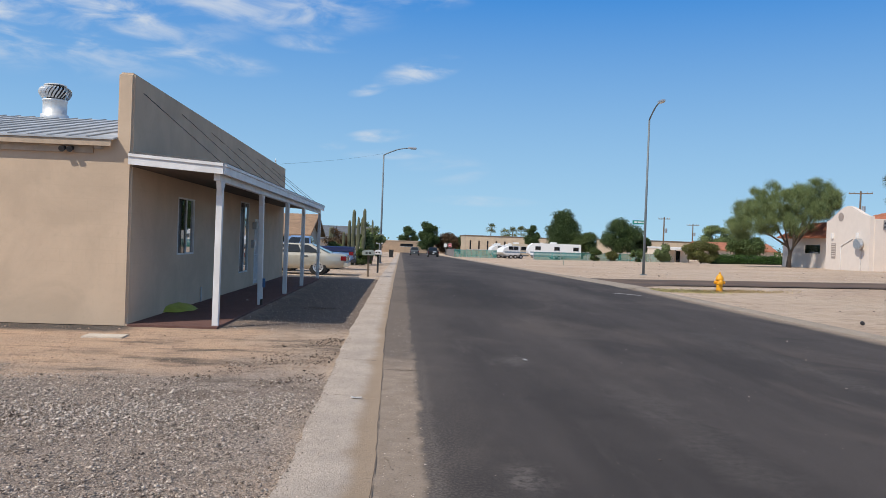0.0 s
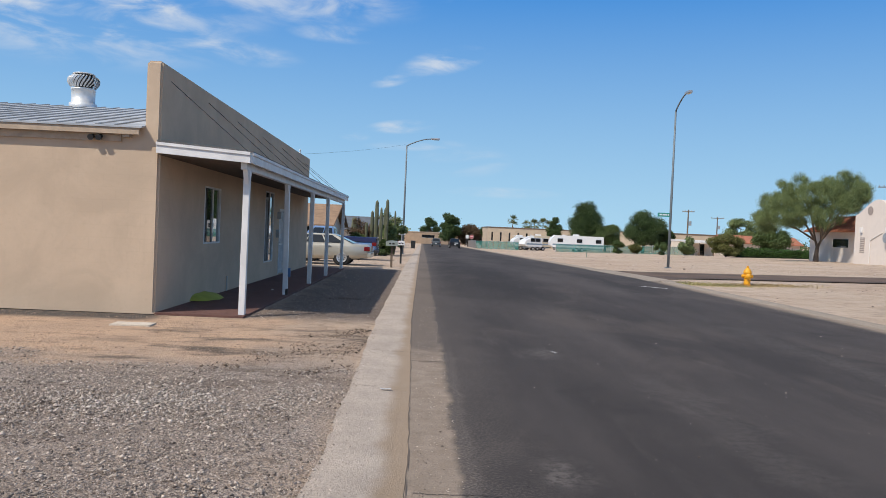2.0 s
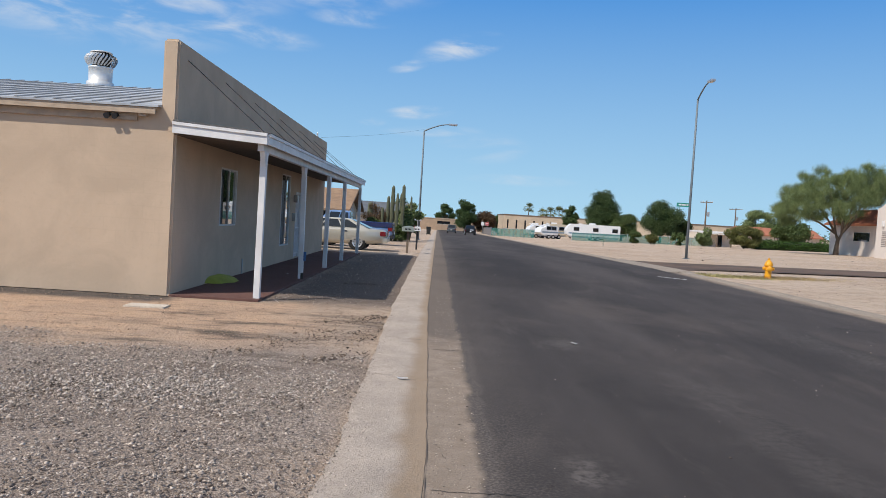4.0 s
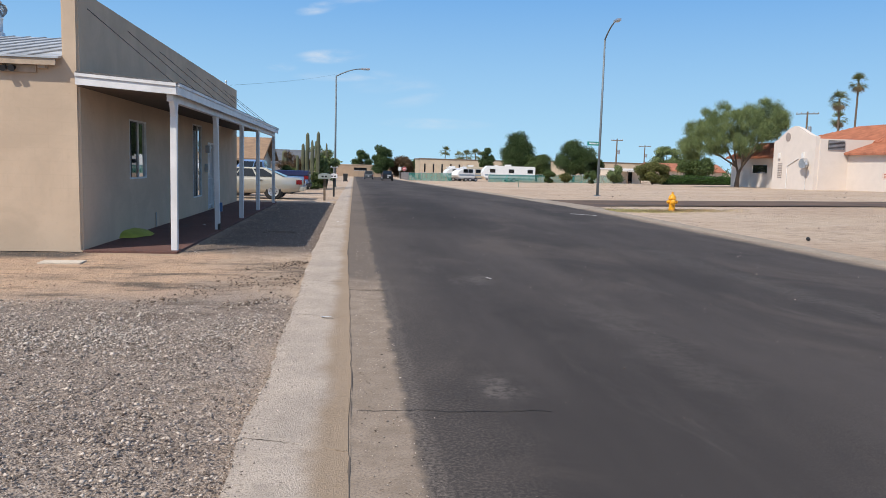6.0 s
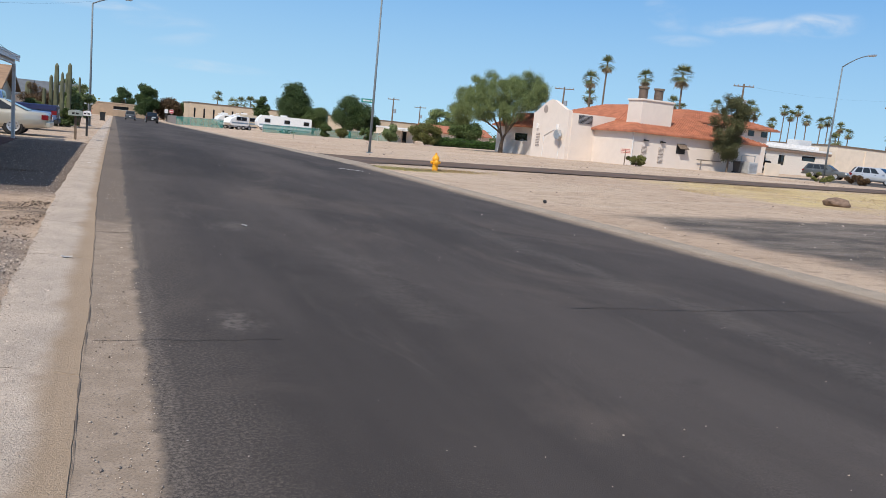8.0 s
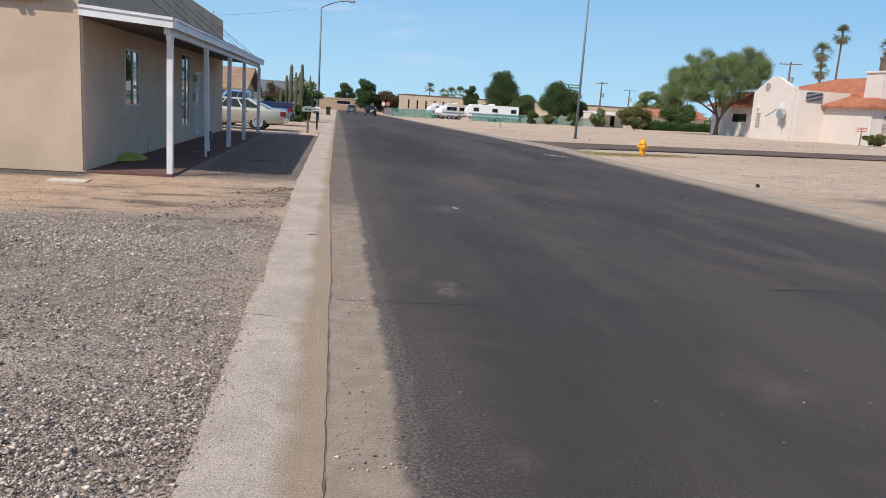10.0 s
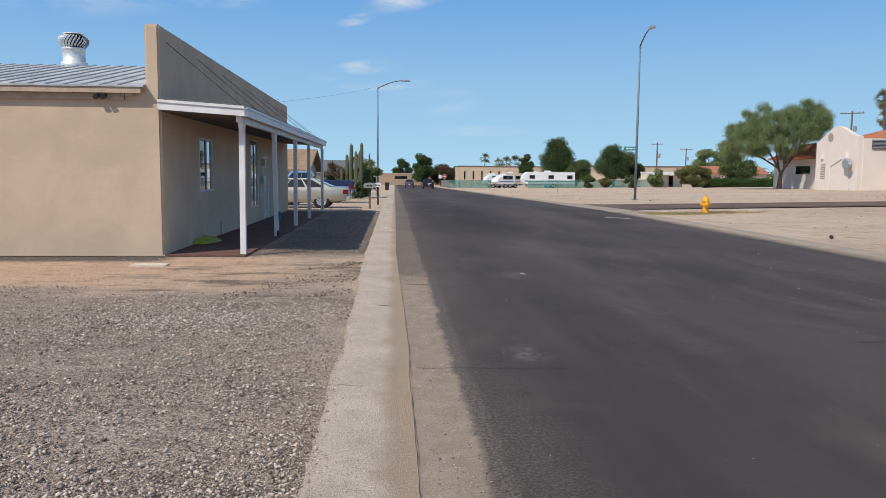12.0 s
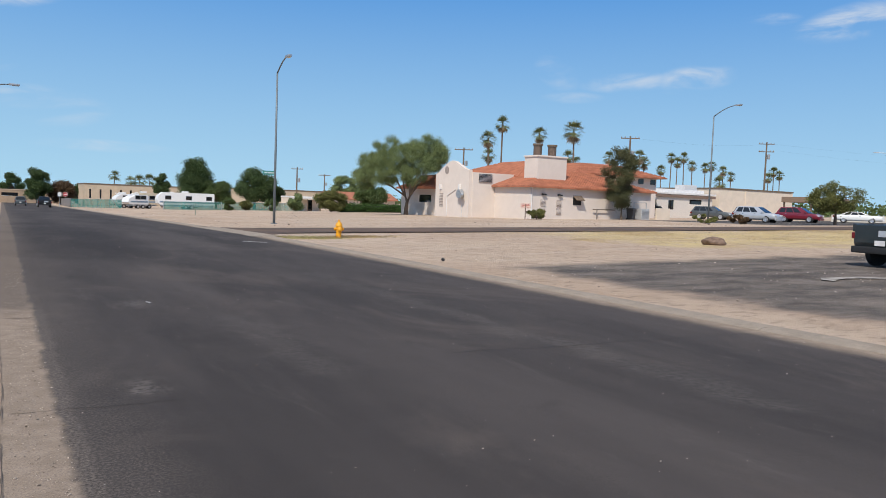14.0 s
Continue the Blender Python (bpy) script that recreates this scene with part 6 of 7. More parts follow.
fan_palm(-2.35, 60.5, 2.2, 1.0, "small palm among the cacti", False, n=30)

# ---- utility poles and wires ----


def utility_pole(x, y, top, arm, double, label):
    base = G(x, y)
    t = thing("utility_pole", x, y, base, 0, label, "utility pole", "utility poles")
    h = top - base
    part("pole", tube([(0, 0, -0.3), (0, 0, h * 0.6), (0, 0, h)], [0.19, 0.16, 0.12], 8), M_timber, t)
    for k in range(2 if double else 1):
        z = h - 0.35 - 1.4 * k
        a = part("cross_arm", moved(box(-arm, arm, -0.07, 0.07, z - 0.07, z + 0.07, 0.01), pose(0, 0, 0, 0, 0, -38)), M_timber, t)
        for s in (-0.92, -0.55, 0.55, 0.92):
            part("insulator", moved(lathe([(0.05, 0), (0.08, 0.05), (0.05, 0.1), (0.08, 0.15), (0.03, 0.22)], 8), pose(s * arm * math.cos(radians(38)), -s * arm * math.sin(radians(38)), z + 0.07)), M_galv, t)
    tr = part("transformer", moved(lathe([(0.24, 0.0), (0.26, 0.03), (0.26, 0.8), (0.18, 0.88)], 12), pose(0.36, -0.28, h - 3.1)), M_galv, t, "grey drum transformer")
    return t


utility_pole(82.5, 85.0, 12.9, 1.4, False, "timber utility pole with cross-arm and transformers")
utility_pole(121.0, 90.0, 15.0, 1.35, True, "tall timber utility pole with two cross-arms")
utility_pole(68.3, 110.0, 11.3, 1.6, False, "timber utility pole behind the gable")
utility_pole(52.7, 150.0, 8.0, 1.2, False, "dark timber utility pole behind the hedge")
utility_pole(74.3, 190.0, 8.3, 1.6, False, "timber utility pole on the skyline")
M_wire = plain("black_wire", (0.02, 0.02, 0.02), 0.6)


def wire(a, b, sag, label="thin black overhead wire"):
    pts = [Vector(a).lerp(Vector(b), k / 10) - Vector((0, 0, sag * (1 - (k / 5 - 1) ** 2))) for k in range(11)]
    w = part("overhead_wire", tube(pts, 0.004, 5), M_wire)
    tagged(w, label, "wire", "overhead wires")


wire((121.5, 89.5, 14.7), (205.0, 60.0, 14.5), 1.2)
wire((122.5, 88.5, 13.4), (205.0, 58.0, 11.5), 1.0)
wire((83.3, 84.5, 12.6), (121.0, 90.0, 14.6), 0.6)
wire((-4.5, 29.3, 4.25), (-1.5, 62.0, 8.5), 0.1, "thin service wire from parapet to lamp")
t = thing("street_lamp", 128.0, 70.0, G(128, 70), 0, "pale twin-armed street lamp far off", "street lamp", "street lamps")
part("pole", tube([(0, 0, 0), (0, 0, 10.5)], [0.12, 0.08], 8), M_galv, t)
for s in (-1, 1):
    part("arm", tube([(0, 0, 10.4), (s * 0.9, -s * 0.9, 11.0), (s * 2.2, -s * 2.2, 11.1)], 0.05, 6), M_galv, t)
    part("lamp_head", moved(box(-0.4, 0.4, -0.14, 0.14, -0.06, 0.06, 0.03), pose(s * 2.4, -s * 2.4, 11.1, 0, 0, -45)), M_galv, t)

# ---- fences, trailers and buildings across the lot ----
M_mesh = plain("teal_fence_fabric", (0.035, 0.19, 0.165), 0.75, vary=0.2, scale=0.8)
M_mesh.node_tree.nodes["Principled BSDF"].inputs["Alpha"].default_value = 0.68      # an open weave


def fence(pts, high, label):
    t = thing("screened_fence", 0, 0, 0, 0, label, "fence")
    for (x0, y0), (x1, y1) in zip(pts, pts[1:]):
        n = max(1, int(math.hypot(x1 - x0, y1 - y0) / 3.0))
        for k in range(n):
            a = Vector((x0 + (x1 - x0) * k / n, y0 + (y1 - y0) * k / n, 0))
            b = Vector((x0 + (x1 - x0) * (k + 1) / n, y0 + (y1 - y0) * (k + 1) / n, 0))
            a.z, b.z = G(a.x, a.y), G(b.x, b.y)
            part("post", tube([a, a + Vector((0, 0, high + 0.08))], 0.035, 6), M_galv, t)
            bm = bmesh.new()
            prev = None
            side = (b - a).cross(Vector((0, 0, 1))).normalized()
            for i in range(7):
                p = a.lerp(b, i / 6) + side * (0.05 * math.sin(i * 1.7 + k))
                cur = [bm.verts.new(p + Vector((0, 0, 0.05))), bm.verts.new(p + Vector((0, 0, high - 0.05 * abs(math.sin(i * 0.5)))))]
                if prev:
                    bm.faces.new((prev[0], cur[0], cur[1], prev[1]))
                prev = cur
            part("fabric_panel", bm, M_mesh, t)
            part("rail", tube([a + Vector((0, 0, high)), b + Vector((0, 0, high))], 0.02, 5), M_galv, t)
    return t


fence([(10.6, 149.0), (12.5, 142.0), (16.8, 131.5)], 1.5, "chain-link fence screened with teal fabric")
fence([(21.6, 122.0), (30.0, 120.0), (43.0, 119.0)], 1.3, "chain-link fence screened with teal fabric before the trailers")
t = thing("chain_link_fence", 0, 0, 0, 0, "bare grey chain-link fence along the far street", "fence")
for k in range(12):
    a, b = (10.6 + 0.1 * k, 149.0 + 4 * k), (10.7 + 0.1 * k, 153.0 + 4 * k)
    part("post", tube([(*a, G(*a)), (*a, G(*a) + 1.6)], 0.035, 6), M_galv, t)
    part("rail", tube([(*a, G(*a) + 1.55), (*b, G(*b) + 1.55)], 0.02, 5), M_galv, t)
    part("netting", box(a[0] - 0.004, a[0] + 0.004, a[1], b[1], G(*a) + 0.05, G(*a) + 1.52), bpy.data.materials.get("grey_netting") or plain("grey_netting", (0.20, 0.18, 0.17), 0.8), t)

M_rv = plain("white_trailer_skin", (0.76, 0.76, 0.75), 0.4, vary=0.05)
M_stripe = plain("blue_grey_stripe", (0.20, 0.27, 0.34), 0.4)
M_awn = plain("tan_trailer_skin", (0.55, 0.46, 0.34), 0.5)


def trailer(x, y, rz, long, high, skin, label, name="travel_trailer", nose=0.9):
    t = thing(name, x, y, G(x, y), rz, label, "trailer", "trailers in the yard")
    h = long / 2
    o = [(-h, 0.75), (-h, high - 0.12), (-h + 0.12, high), (h - nose, high), (h - 0.25, high - 0.55), (h, high - 1.2), (h - 0.1, 0.95), (h - 0.5, 0.70)]
    body = part("body", prism(o, -1.2, 1.2), skin, t)
    part("skirt", box(-h + 0.2, h - 0.8, -1.1, 1.1, 0.42, 0.75), M_galv, t)
    n = max(2, int(long / 2.4))
    for q in (-1, 1):
        y0, y1 = sorted((q * 1.202, q * 1.208))
        part("stripe", box(-h + 0.1, h - 0.4, y0, y1, 1.05, 1.30), M_stripe, body)
        for k in range(n):
            u = -h + 0.9 + (long - 2.6) * k / max(1, n - 1)
            y0, y1 = sorted((q * 1.20, q * 1.225))
            w = part("window", box(u - 0.45, u + 0.45, y0, y1, 1.60, 2.20, 0.01), M_glass, t)
            y0, y1 = sorted((q * 1.201, q * 1.215))
            part("window_frame", box(u - 0.50, u + 0.50, y0, y1, 1.55, 2.25, 0.005), M_galv, w)
    part("roof_unit", box(-0.5, 0.5, -0.45, 0.45, high, high + 0.26, 0.06), M_rv, t)
    part("roof_hatch", box(h * 0.4, h * 0.4 + 0.5, -0.3, 0.3, high, high + 0.12, 0.03), M_rv, t)
    for u in (-0.45, 0.45):
        for s in (-1, 1):
            w = part("wheel", moved(lathe([(0.2, -0.1), (0.34, -0.1), (0.36, 0.0), (0.34, 0.1), (0.2, 0.1)], 16), pose(u - 0.4, s * 1.08, 0.36, 90, 0, 0)), M_tyre, t)
            part("rim", moved(tube([(0, 0, -0.02), (0, 0, 0.02)], 0.2, 12), pose(u - 0.4, s * 1.19, 0.36, 90, 0, 0)), M_rim, w)
    part("hitch", tube([(h - 0.3, 0, 0.6), (h + 0.6, 0, 0.5)], 0.06, 6), M_black, t)
    return t


trailer(26.6, 131.0, 180, 9.2, 2.75, M_rv, "long white travel trailer parked behind the fence")
trailer(21.3, 139.5, 180, 4.4, 2.7, M_awn, "tan and white camper parked in the yard")
trailer(19.6, 137.0, 200, 3.6, 2.3, M_rv, "white and blue camper van parked in the yard", nose=1.4)
trailer(18.2, 142.0, 190, 3.0, 2.5, M_rv, "white camper parked in the yard", nose=1.2)


def plain_house(name, x, y, rz, wide, deep, high, roof_rise, wallmat, roofmat, label, windows=(), flat=False, overhang=0.5):
    """A house: front wall on local -y, gable ends to the sides."""
    t = thing(name, x, y, G(x, y) - 0.1, rz, label, "house", "")
    part("front_wall", moved(pierced_wall(wide, high, 0.25, [(a, b, c, d) for a, b, c, d in windows]), pose(-wide / 2, 0, 0)), wallmat, t)
    part("back_wall", box(-wide / 2, wide / 2, deep - 0.25, deep, 0, high), wallmat, t)
    for s in (-1, 1):
        x0, x1 = sorted((s * wide / 2, s * (wide / 2 - 0.25)))
        part("side_wall", box(x0, x1, 0.25, deep - 0.25, 0, high), wallmat, t)
    for a, b, c, d in windows:
        w = part("window", box(a - wide / 2, b - wide / 2, 0.10, 0.13, c, d), M_glass, t)
        part("frame", box(a - wide / 2 - 0.05, b - wide / 2 + 0.05, -0.02, 0.03, c - 0.06, c, 0.004), M_white, w)
    if flat:
        part("roof", box(-wide / 2 - 0.1, wide / 2 + 0.1, -0.1, deep + 0.1, high, high + 0.25, 0.03), roofmat, t)
    else:
        o = overhang
        outline = [(-o, high - 0.12), (deep / 2, high + roof_rise), (deep + o, high - 0.12), (deep + o, high - 0.26), (deep / 2, high + roof_rise - 0.16), (-o, high - 0.26)]
        r = part("roof", prism(outline, -wide / 2 - o, wide / 2 + o), roofmat, t)
        r.matrix_local = Matrix(((0, 1, 0, 0), (1, 0, 0, 0), (0, 0, 1, 0), (0, 0, 0, 1)))
        for s in (-1, 1):
            bm = bmesh.new()
            a = [bm.verts.new((s * (wide / 2 - 0.02), yy, zz)) for yy, zz in ((0.02, high - 0.02), (deep - 0.02, high - 0.02), (deep / 2, high + roof_rise - 0.18))]
            b = [bm.verts.new(v.co - Vector((s * 0.2, 0, 0))) for v in a]
            bm.faces.new(a)
            bm.faces.new(b[::-1])
            for i in range(3):
                bm.faces.new((a[i], a[(i + 1) % 3], b[(i + 1) % 3], b[i]))
            part("gable", bm, wallmat, t)
    return t


M_shingle = plain("tan_shingle", (0.30, 0.19, 0.115), 0.9, vary=0.2, scale=2.0, bump=0.5, grain=12)
M_slate = plain("grey_shingle", (0.12, 0.13, 0.145), 0.9, vary=0.2, scale=2.0, bump=0.5, grain=12)
plain_house("shingled_house", -9.6, 47.0, 0, 7.6, 8.0, 2.1, 1.25, M_cream, M_shingle, "cream house with a tan shingle gable roof", [(1.2, 2.4, 0.9, 1.9), (5.2, 6.6, 0.9, 1.9)])
plain_house("grey_roofed_house", -11.0, 74.0, 0, 8.0, 9.0, 2.2, 1.2, M_cream, M_slate, "low house with a dark grey shingle roof", [(1.5, 3.0, 0.9, 1.9), (5.0, 6.5, 0.9, 1.9)])
plain_house("far_house", -13.0, 110.0, 0, 16.0, 10.0, 2.8, 1.6, M_cream, M_slate, "low house beside the street far ahead", [(2, 3.5, 0.9, 2.0), (12, 13.5, 0.9, 2.0)])
plain_house("beige_hall", 28.5, 192.0, 0, 24.0, 20.0, 4.9, 0, M_tan, M_timber, "long flat-roofed beige hall behind the yard", [(1.0 + 2.2 * k, 1.4 + 2.2 * k, 1.6, 3.8) for k in range(6)], True)
plain_house("beige_hall", 62.0, 172.0, 0, 26.0, 16.0, 4.2, 0, M_tan, M_timber, "long flat-roofed tan hall behind the hedge", [(3, 4.4, 1.4, 2.6), (9, 10.4, 1.4, 2.6)], True)
plain_house("end_wall_house", 3.4, 240.0, 0, 26.0, 8.0, 3.6, 0, stucco("earth_wall", (0.40, 0.29, 0.20), 0.1), M_trim, "long brown wall closing the street's far end", [(9.5, 13.5, 2.0, 2.9)], True)
b = plain_house("bungalow", 45.3, 124.0, 0, 5.4, 5.0, 2.35, 0, M_cream, M_white, "small cream bungalow with a white flat roof", [(0.6, 1.4, 0.9, 1.8), (3.0, 3.9, 0.1, 2.0)], True)
part("porch_roof", box(-2.7, 2.2, -2.2, -0.12, 2.12, 2.28, 0.02), M_white, b)
for x in (-2.5, -0.4, 1.9):
    part("porch_post", box(x - 0.08, x + 0.08, -2.1, -1.94, 0.0, 2.12), M_timber, b)
plain_house("tiled_house", 63.5, 140.0, 0, 14.0, 7.0, 2.5, 1.3, M_cream, M_tile, "low house with a red tile roof behind the hedge", [(2, 3.4, 0.9, 2.0), (9, 10.4, 0.9, 2.0)])
plain_house("flat_house", 82.0, 125.0, 0, 16.0, 8.0, 3.0, 0, M_cream, M_white, "flat-roofed cream house behind the pink building", [(2, 3.4, 0.9, 2.0)], True)

t = thing("stop_sign", 12.25, 188.0, G(12, 188), 0, "red octagonal stop sign on a post", "road sign")
part("post", tube([(0, 0, 0), (0, 0, 2.9)], 0.04, 6), M_galv, t)
octa = [(0.50 * math.cos(radians(22.5 + 45 * k)), 2.5 + 0.50 * math.sin(radians(22.5 + 45 * k))) for k in range(8)]
pl = part("plate", prism([(a * 1.1, 2.5 + (b - 2.5) * 1.1) for a, b in octa], -0.05, -0.035), M_white, t, "red plate with white border")
part("face", prism(octa, -0.06, -0.052), plain("red_sign", (0.45, 0.02, 0.02), 0.45), pl)
part("word_bar", box(-0.32, 0.32, -0.066, -0.061, 2.40, 2.60), M_white, pl)
t = thing("speed_sign", 8.9, 150.0, G(9, 150), 0, "small white road sign on a post", "road sign")
part("post", tube([(0, 0, 0), (0, 0, 2.6)], 0.03, 6), M_galv, t)
part("plate", box(-0.3, 0.3, -0.03, -0.015, 1.9, 2.6, 0.004), M_white, t)
t = thing("marker_post", 17.2, 79.0, G(17.2, 79), 0, "thin green marker post in the empty lot", "post")
part("stake", tube([(0, 0, 0), (0, 0, 1.2)], 0.03, 5), plain("green_marker", (0.10, 0.17, 0.12), 0.6), t)

# the low line of trees and scrub along the skyline
rr = random.Random(77)
cl = []
for k in range(150):
    a = radians(rr.uniform(49, 80))
    d = rr.uniform(175, 230)
    x, y = d * math.sin(a), d * math.cos(a)
    h = rr.uniform(1.2, 2.6)
    cl.append((x, y, G(x, y) + h * 0.7, rr.uniform(2.0, 4.2), rr.uniform(2.0, 4.2), h))
for k in range(110):
    a = radians(rr.uniform(-22, 46))
    d = rr.uniform(265, 330)
    x, y = d * math.sin(a), d * math.cos(a)
    h = rr.uniform(1.4, 3.0)
    cl.append((x, y, G(x, y) + h * 0.8, rr.uniform(3.0, 6.0), rr.uniform(3.0, 6.0), h))
woods = leaves("far_woods", cl, 26000, 0.5, F_mid, None, 1.5, 0.0, 0.2)
tagged(woods, "distant low trees and scrub on the skyline", "woods", kind="stuff")

# ---- loose stones, grass and small wear ----


def stones(name, p, size, material, label, flat=0.6):
    """Many small uneven stones as one piece of ground cover."""
    n = len(p)
    base = np.array([(1, 0, 0), (-1, 0, 0), (0, 1, 0), (0, -1, 0), (0, 0, 1), (0, 0, -1)], float)
    tri = np.array([(0, 2, 4), (2, 1, 4), (1, 3, 4), (3, 0, 4), (2, 0, 5), (1, 2, 5), (3, 1, 5), (0, 3, 5)])
    v = base[None] * (0.65 + 0.7 * rng.random((n, 6, 1))) + 0.28 * rng.normal(size=(n, 6, 3))
    ang = rng.random(n) * 2 * math.pi
    c, s = np.cos(ang)[:, None], np.sin(ang)[:, None]
    v = np.stack([c * v[..., 0] - s * v[..., 1], s * v[..., 0] + c * v[..., 1], v[..., 2] * flat], -1)
    v = v * size[:, None, None] + p[:, None]
    f = (tri[None] + 6 * np.arange(n)[:, None, None]).reshape(-1)
    me = bpy.data.meshes.new(name)
    me.vertices.add(6 * n)
    me.vertices.foreach_set("co", v.ravel())
    me.loops.add(len(f))
    me.loops.foreach_set("vertex_index", f)
    me.polygons.add(8 * n)
    me.polygons.foreach_set("loop_start", np.arange(0, 24 * n, 3))
    me.update(calc_edges=True)
    me.materials.append(material)
    return tagged(new(name, me), label, name.replace("_", " "), kind="stuff")


def pebble_material(name, dark, light):
    k = Nodes(name)
    col = k.mix(k.per_island(), dark, light)
    col = k.mix(k.ramp(k.noise(180.0, 2.0), 0.4, 0.7, 0.0, 0.3), col, tuple(v * 0.6 for v in dark))
    return k.done(col, 0.9, 0.0, 0.25)


M_pebble = pebble_material("grey_brown_pebble", (0.105, 0.080, 0.066), (0.72, 0.60, 0.50))
M_pale = pebble_material("pale_pebble", (0.16, 0.128, 0.106), (0.70, 0.60, 0.515))


def patchy(x, y, scale, seed):
    return np.array([noise.noise((a * scale, b * scale, seed)) for a, b in zip(x, y)])


# crushed stone on the near lot, thinning with distance
n = 200000
d = 0.6 + 12.6 * rng.random(n) ** 1.5
x = -0.57 - 0.05 * np.abs(rng.normal(size=n)) - (0.9 + 0.62 * d) * rng.random(n)
keep = (d < 9.3 + 1.5 * patchy(x, d, 0.8, 2.0)) & (patchy(x, d, 0.9, 7.0) > -0.62 + 0.9 * rng.random(n) ** 1.3) & (x > -0.72 - 0.06 + 0.05 * rng.normal(size=n) - 9)
x, d = x[keep], d[keep]
size = np.clip(0.0038 * np.exp(0.72 * rng.normal(size=len(x))), 0.0026, 0.017)
stones("gravel", np.stack([x, d, np.where(x > -0.66, 0.020, 0.006) + size * 0.25], -1), size, M_pebble, "grey-brown crushed stone spread over the lot")
# thin stones over the bare earth before the building
n = 9000
x, y = -0.72 - 7.5 * rng.random(n) ** 1.2, 9.6 + 3.7 * rng.random(n)
size = np.clip(0.0042 * np.exp(0.5 * rng.normal(size=n)), 0.0025, 0.018)
stones("sparse_gravel", np.stack([x, y, size * 0.25 + 0.004], -1), size, pebble_material("earthy_pebble", (0.20, 0.13, 0.09), (0.62, 0.45, 0.33)), "sparse stones over bare orange earth")
n = 7000
x, y = -2.9 + 2.2 * rng.random(n), 13.4 + 17 * rng.random(n)
size = np.clip(0.006 * np.exp(0.45 * rng.normal(size=n)), 0.003, 0.02)
stones("apron_gravel", np.stack([x, y, size * 0.25 + 0.002], -1), size, M_pebble, "grit on the dark apron beside the porch")
# dark clods and dirt ridges
n = 2400
RUTS = [(-1.54, 10.55, -0.69, 11.05), (-2.30, 8.80, -1.63, 9.55), (-1.31, 8.80, -0.66, 9.45), (-0.95, 10.2, -0.66, 10.8), (-0.95, 12.1, -0.67, 12.45), (-1.93, 17.6, -1.32, 17.54), (-3.1, 6.9, -2.75, 7.4), (-1.9, 9.9, -1.1, 10.2), (-1.5, 11.6, -0.75, 11.9)]
k1 = rng.integers(0, len(RUTS), n)
s1 = rng.random(n)
ends = np.array(RUTS)[k1]
x = ends[:, 0] + (ends[:, 2] - ends[:, 0]) * s1 + 0.12 * rng.normal(size=n)
y = ends[:, 1] + (ends[:, 3] - ends[:, 1]) * s1 + 0.15 * rng.normal(size=n) + 0.10 * np.sin(9 * s1 + k1)
keep = x < -0.66
x, y = x[keep], y[keep]
size = np.clip(0.0062 * np.exp(0.55 * rng.normal(size=len(x))), 0.003, 0.03)
stones("dirt_clods", np.stack([x, y, size * 0.2 + 0.004], -1), size, pebble_material("dark_clod", (0.07, 0.052, 0.042), (0.29, 0.21, 0.155)), "dark dirt clods in low ridges")
# a spill of larger pale stones
n = 9000
x, y = -2.0 + 1.35 * rng.normal(size=n) * 0.75, 7.35 + 0.42 * rng.normal(size=n)
y += 0.10 * (x + 2.0)
keep = (x < -0.85) & (x > -5.2) & (patchy(x, y, 1.7, 3.0) > -0.55 + 0.7 * rng.random(n))
x, y = x[keep], y[keep]
size = np.clip(0.0075 * np.exp(0.45 * rng.normal(size=len(x))), 0.003, 0.022)
stones("pale_gravel", np.stack([x, y, size * 0.3 + 0.006], -1), size, M_pale, "pale coarse gravel spilled across the lot")
# grit strayed on kerb, gutter and street
n = 5200
y = 2.4 + 14 * rng.random(n) ** 1.4
x = np.where(rng.random(n) < 0.7, -0.62 + 0.13 * np.abs(rng.normal(size=n)), 0.06 + 0.34 * rng.random(n))
size = np.clip(0.0036 * np.exp(0.45 * rng.normal(size=n)), 0.002, 0.011)
stones("grit", np.stack([x, y, np.where(x < -0.08, 0.018, 0.003) + size * 0.2], -1), size, M_pebble, "loose grit along the kerb and gutter")
n = 420
x, y = 0.5 + 8.6 * rng.random(n), 2.0 + 24 * rng.random(n) ** 1.3
size = np.clip(0.0036 * np.exp(0.5 * rng.normal(size=n)), 0.003, 0.016)
stones("road_grit", np.stack([x, y, 0.003 + size * 0.2], -1), size, M_pebble, "scattered grit on the asphalt")
# pebbles and clods on the far dirt
n = 2600
x, y = 9.9 + 34 * rng.random(n) ** 1.3, 6 + 27 * rng.random(n)
keep = patchy(x, y, 0.35, 9.0) > -0.1
x, y = x[keep], y[keep]
size = np.clip(0.012 * np.exp(0.5 * rng.normal(size=len(x))), 0.005, 0.05)
stones("pebbles", np.stack([x, y, 0.0175 * np.maximum(0, x - 9) + size * 0.2 - 0.004], -1), size, M_pebble, "scattered pebbles and clods on sandy earth")
n = 700
x, y = 10 + 60 * rng.random(n), 41 + 60 * rng.random(n)
size = np.clip(0.035 * np.exp(0.5 * rng.normal(size=n)), 0.015, 0.16)
z = np.array([G(a, b) for a, b in zip(x, y)])
stones("clods", np.stack([x, y, z + size * 0.1], -1), size, M_pebble, "clods and stones on the empty lot")


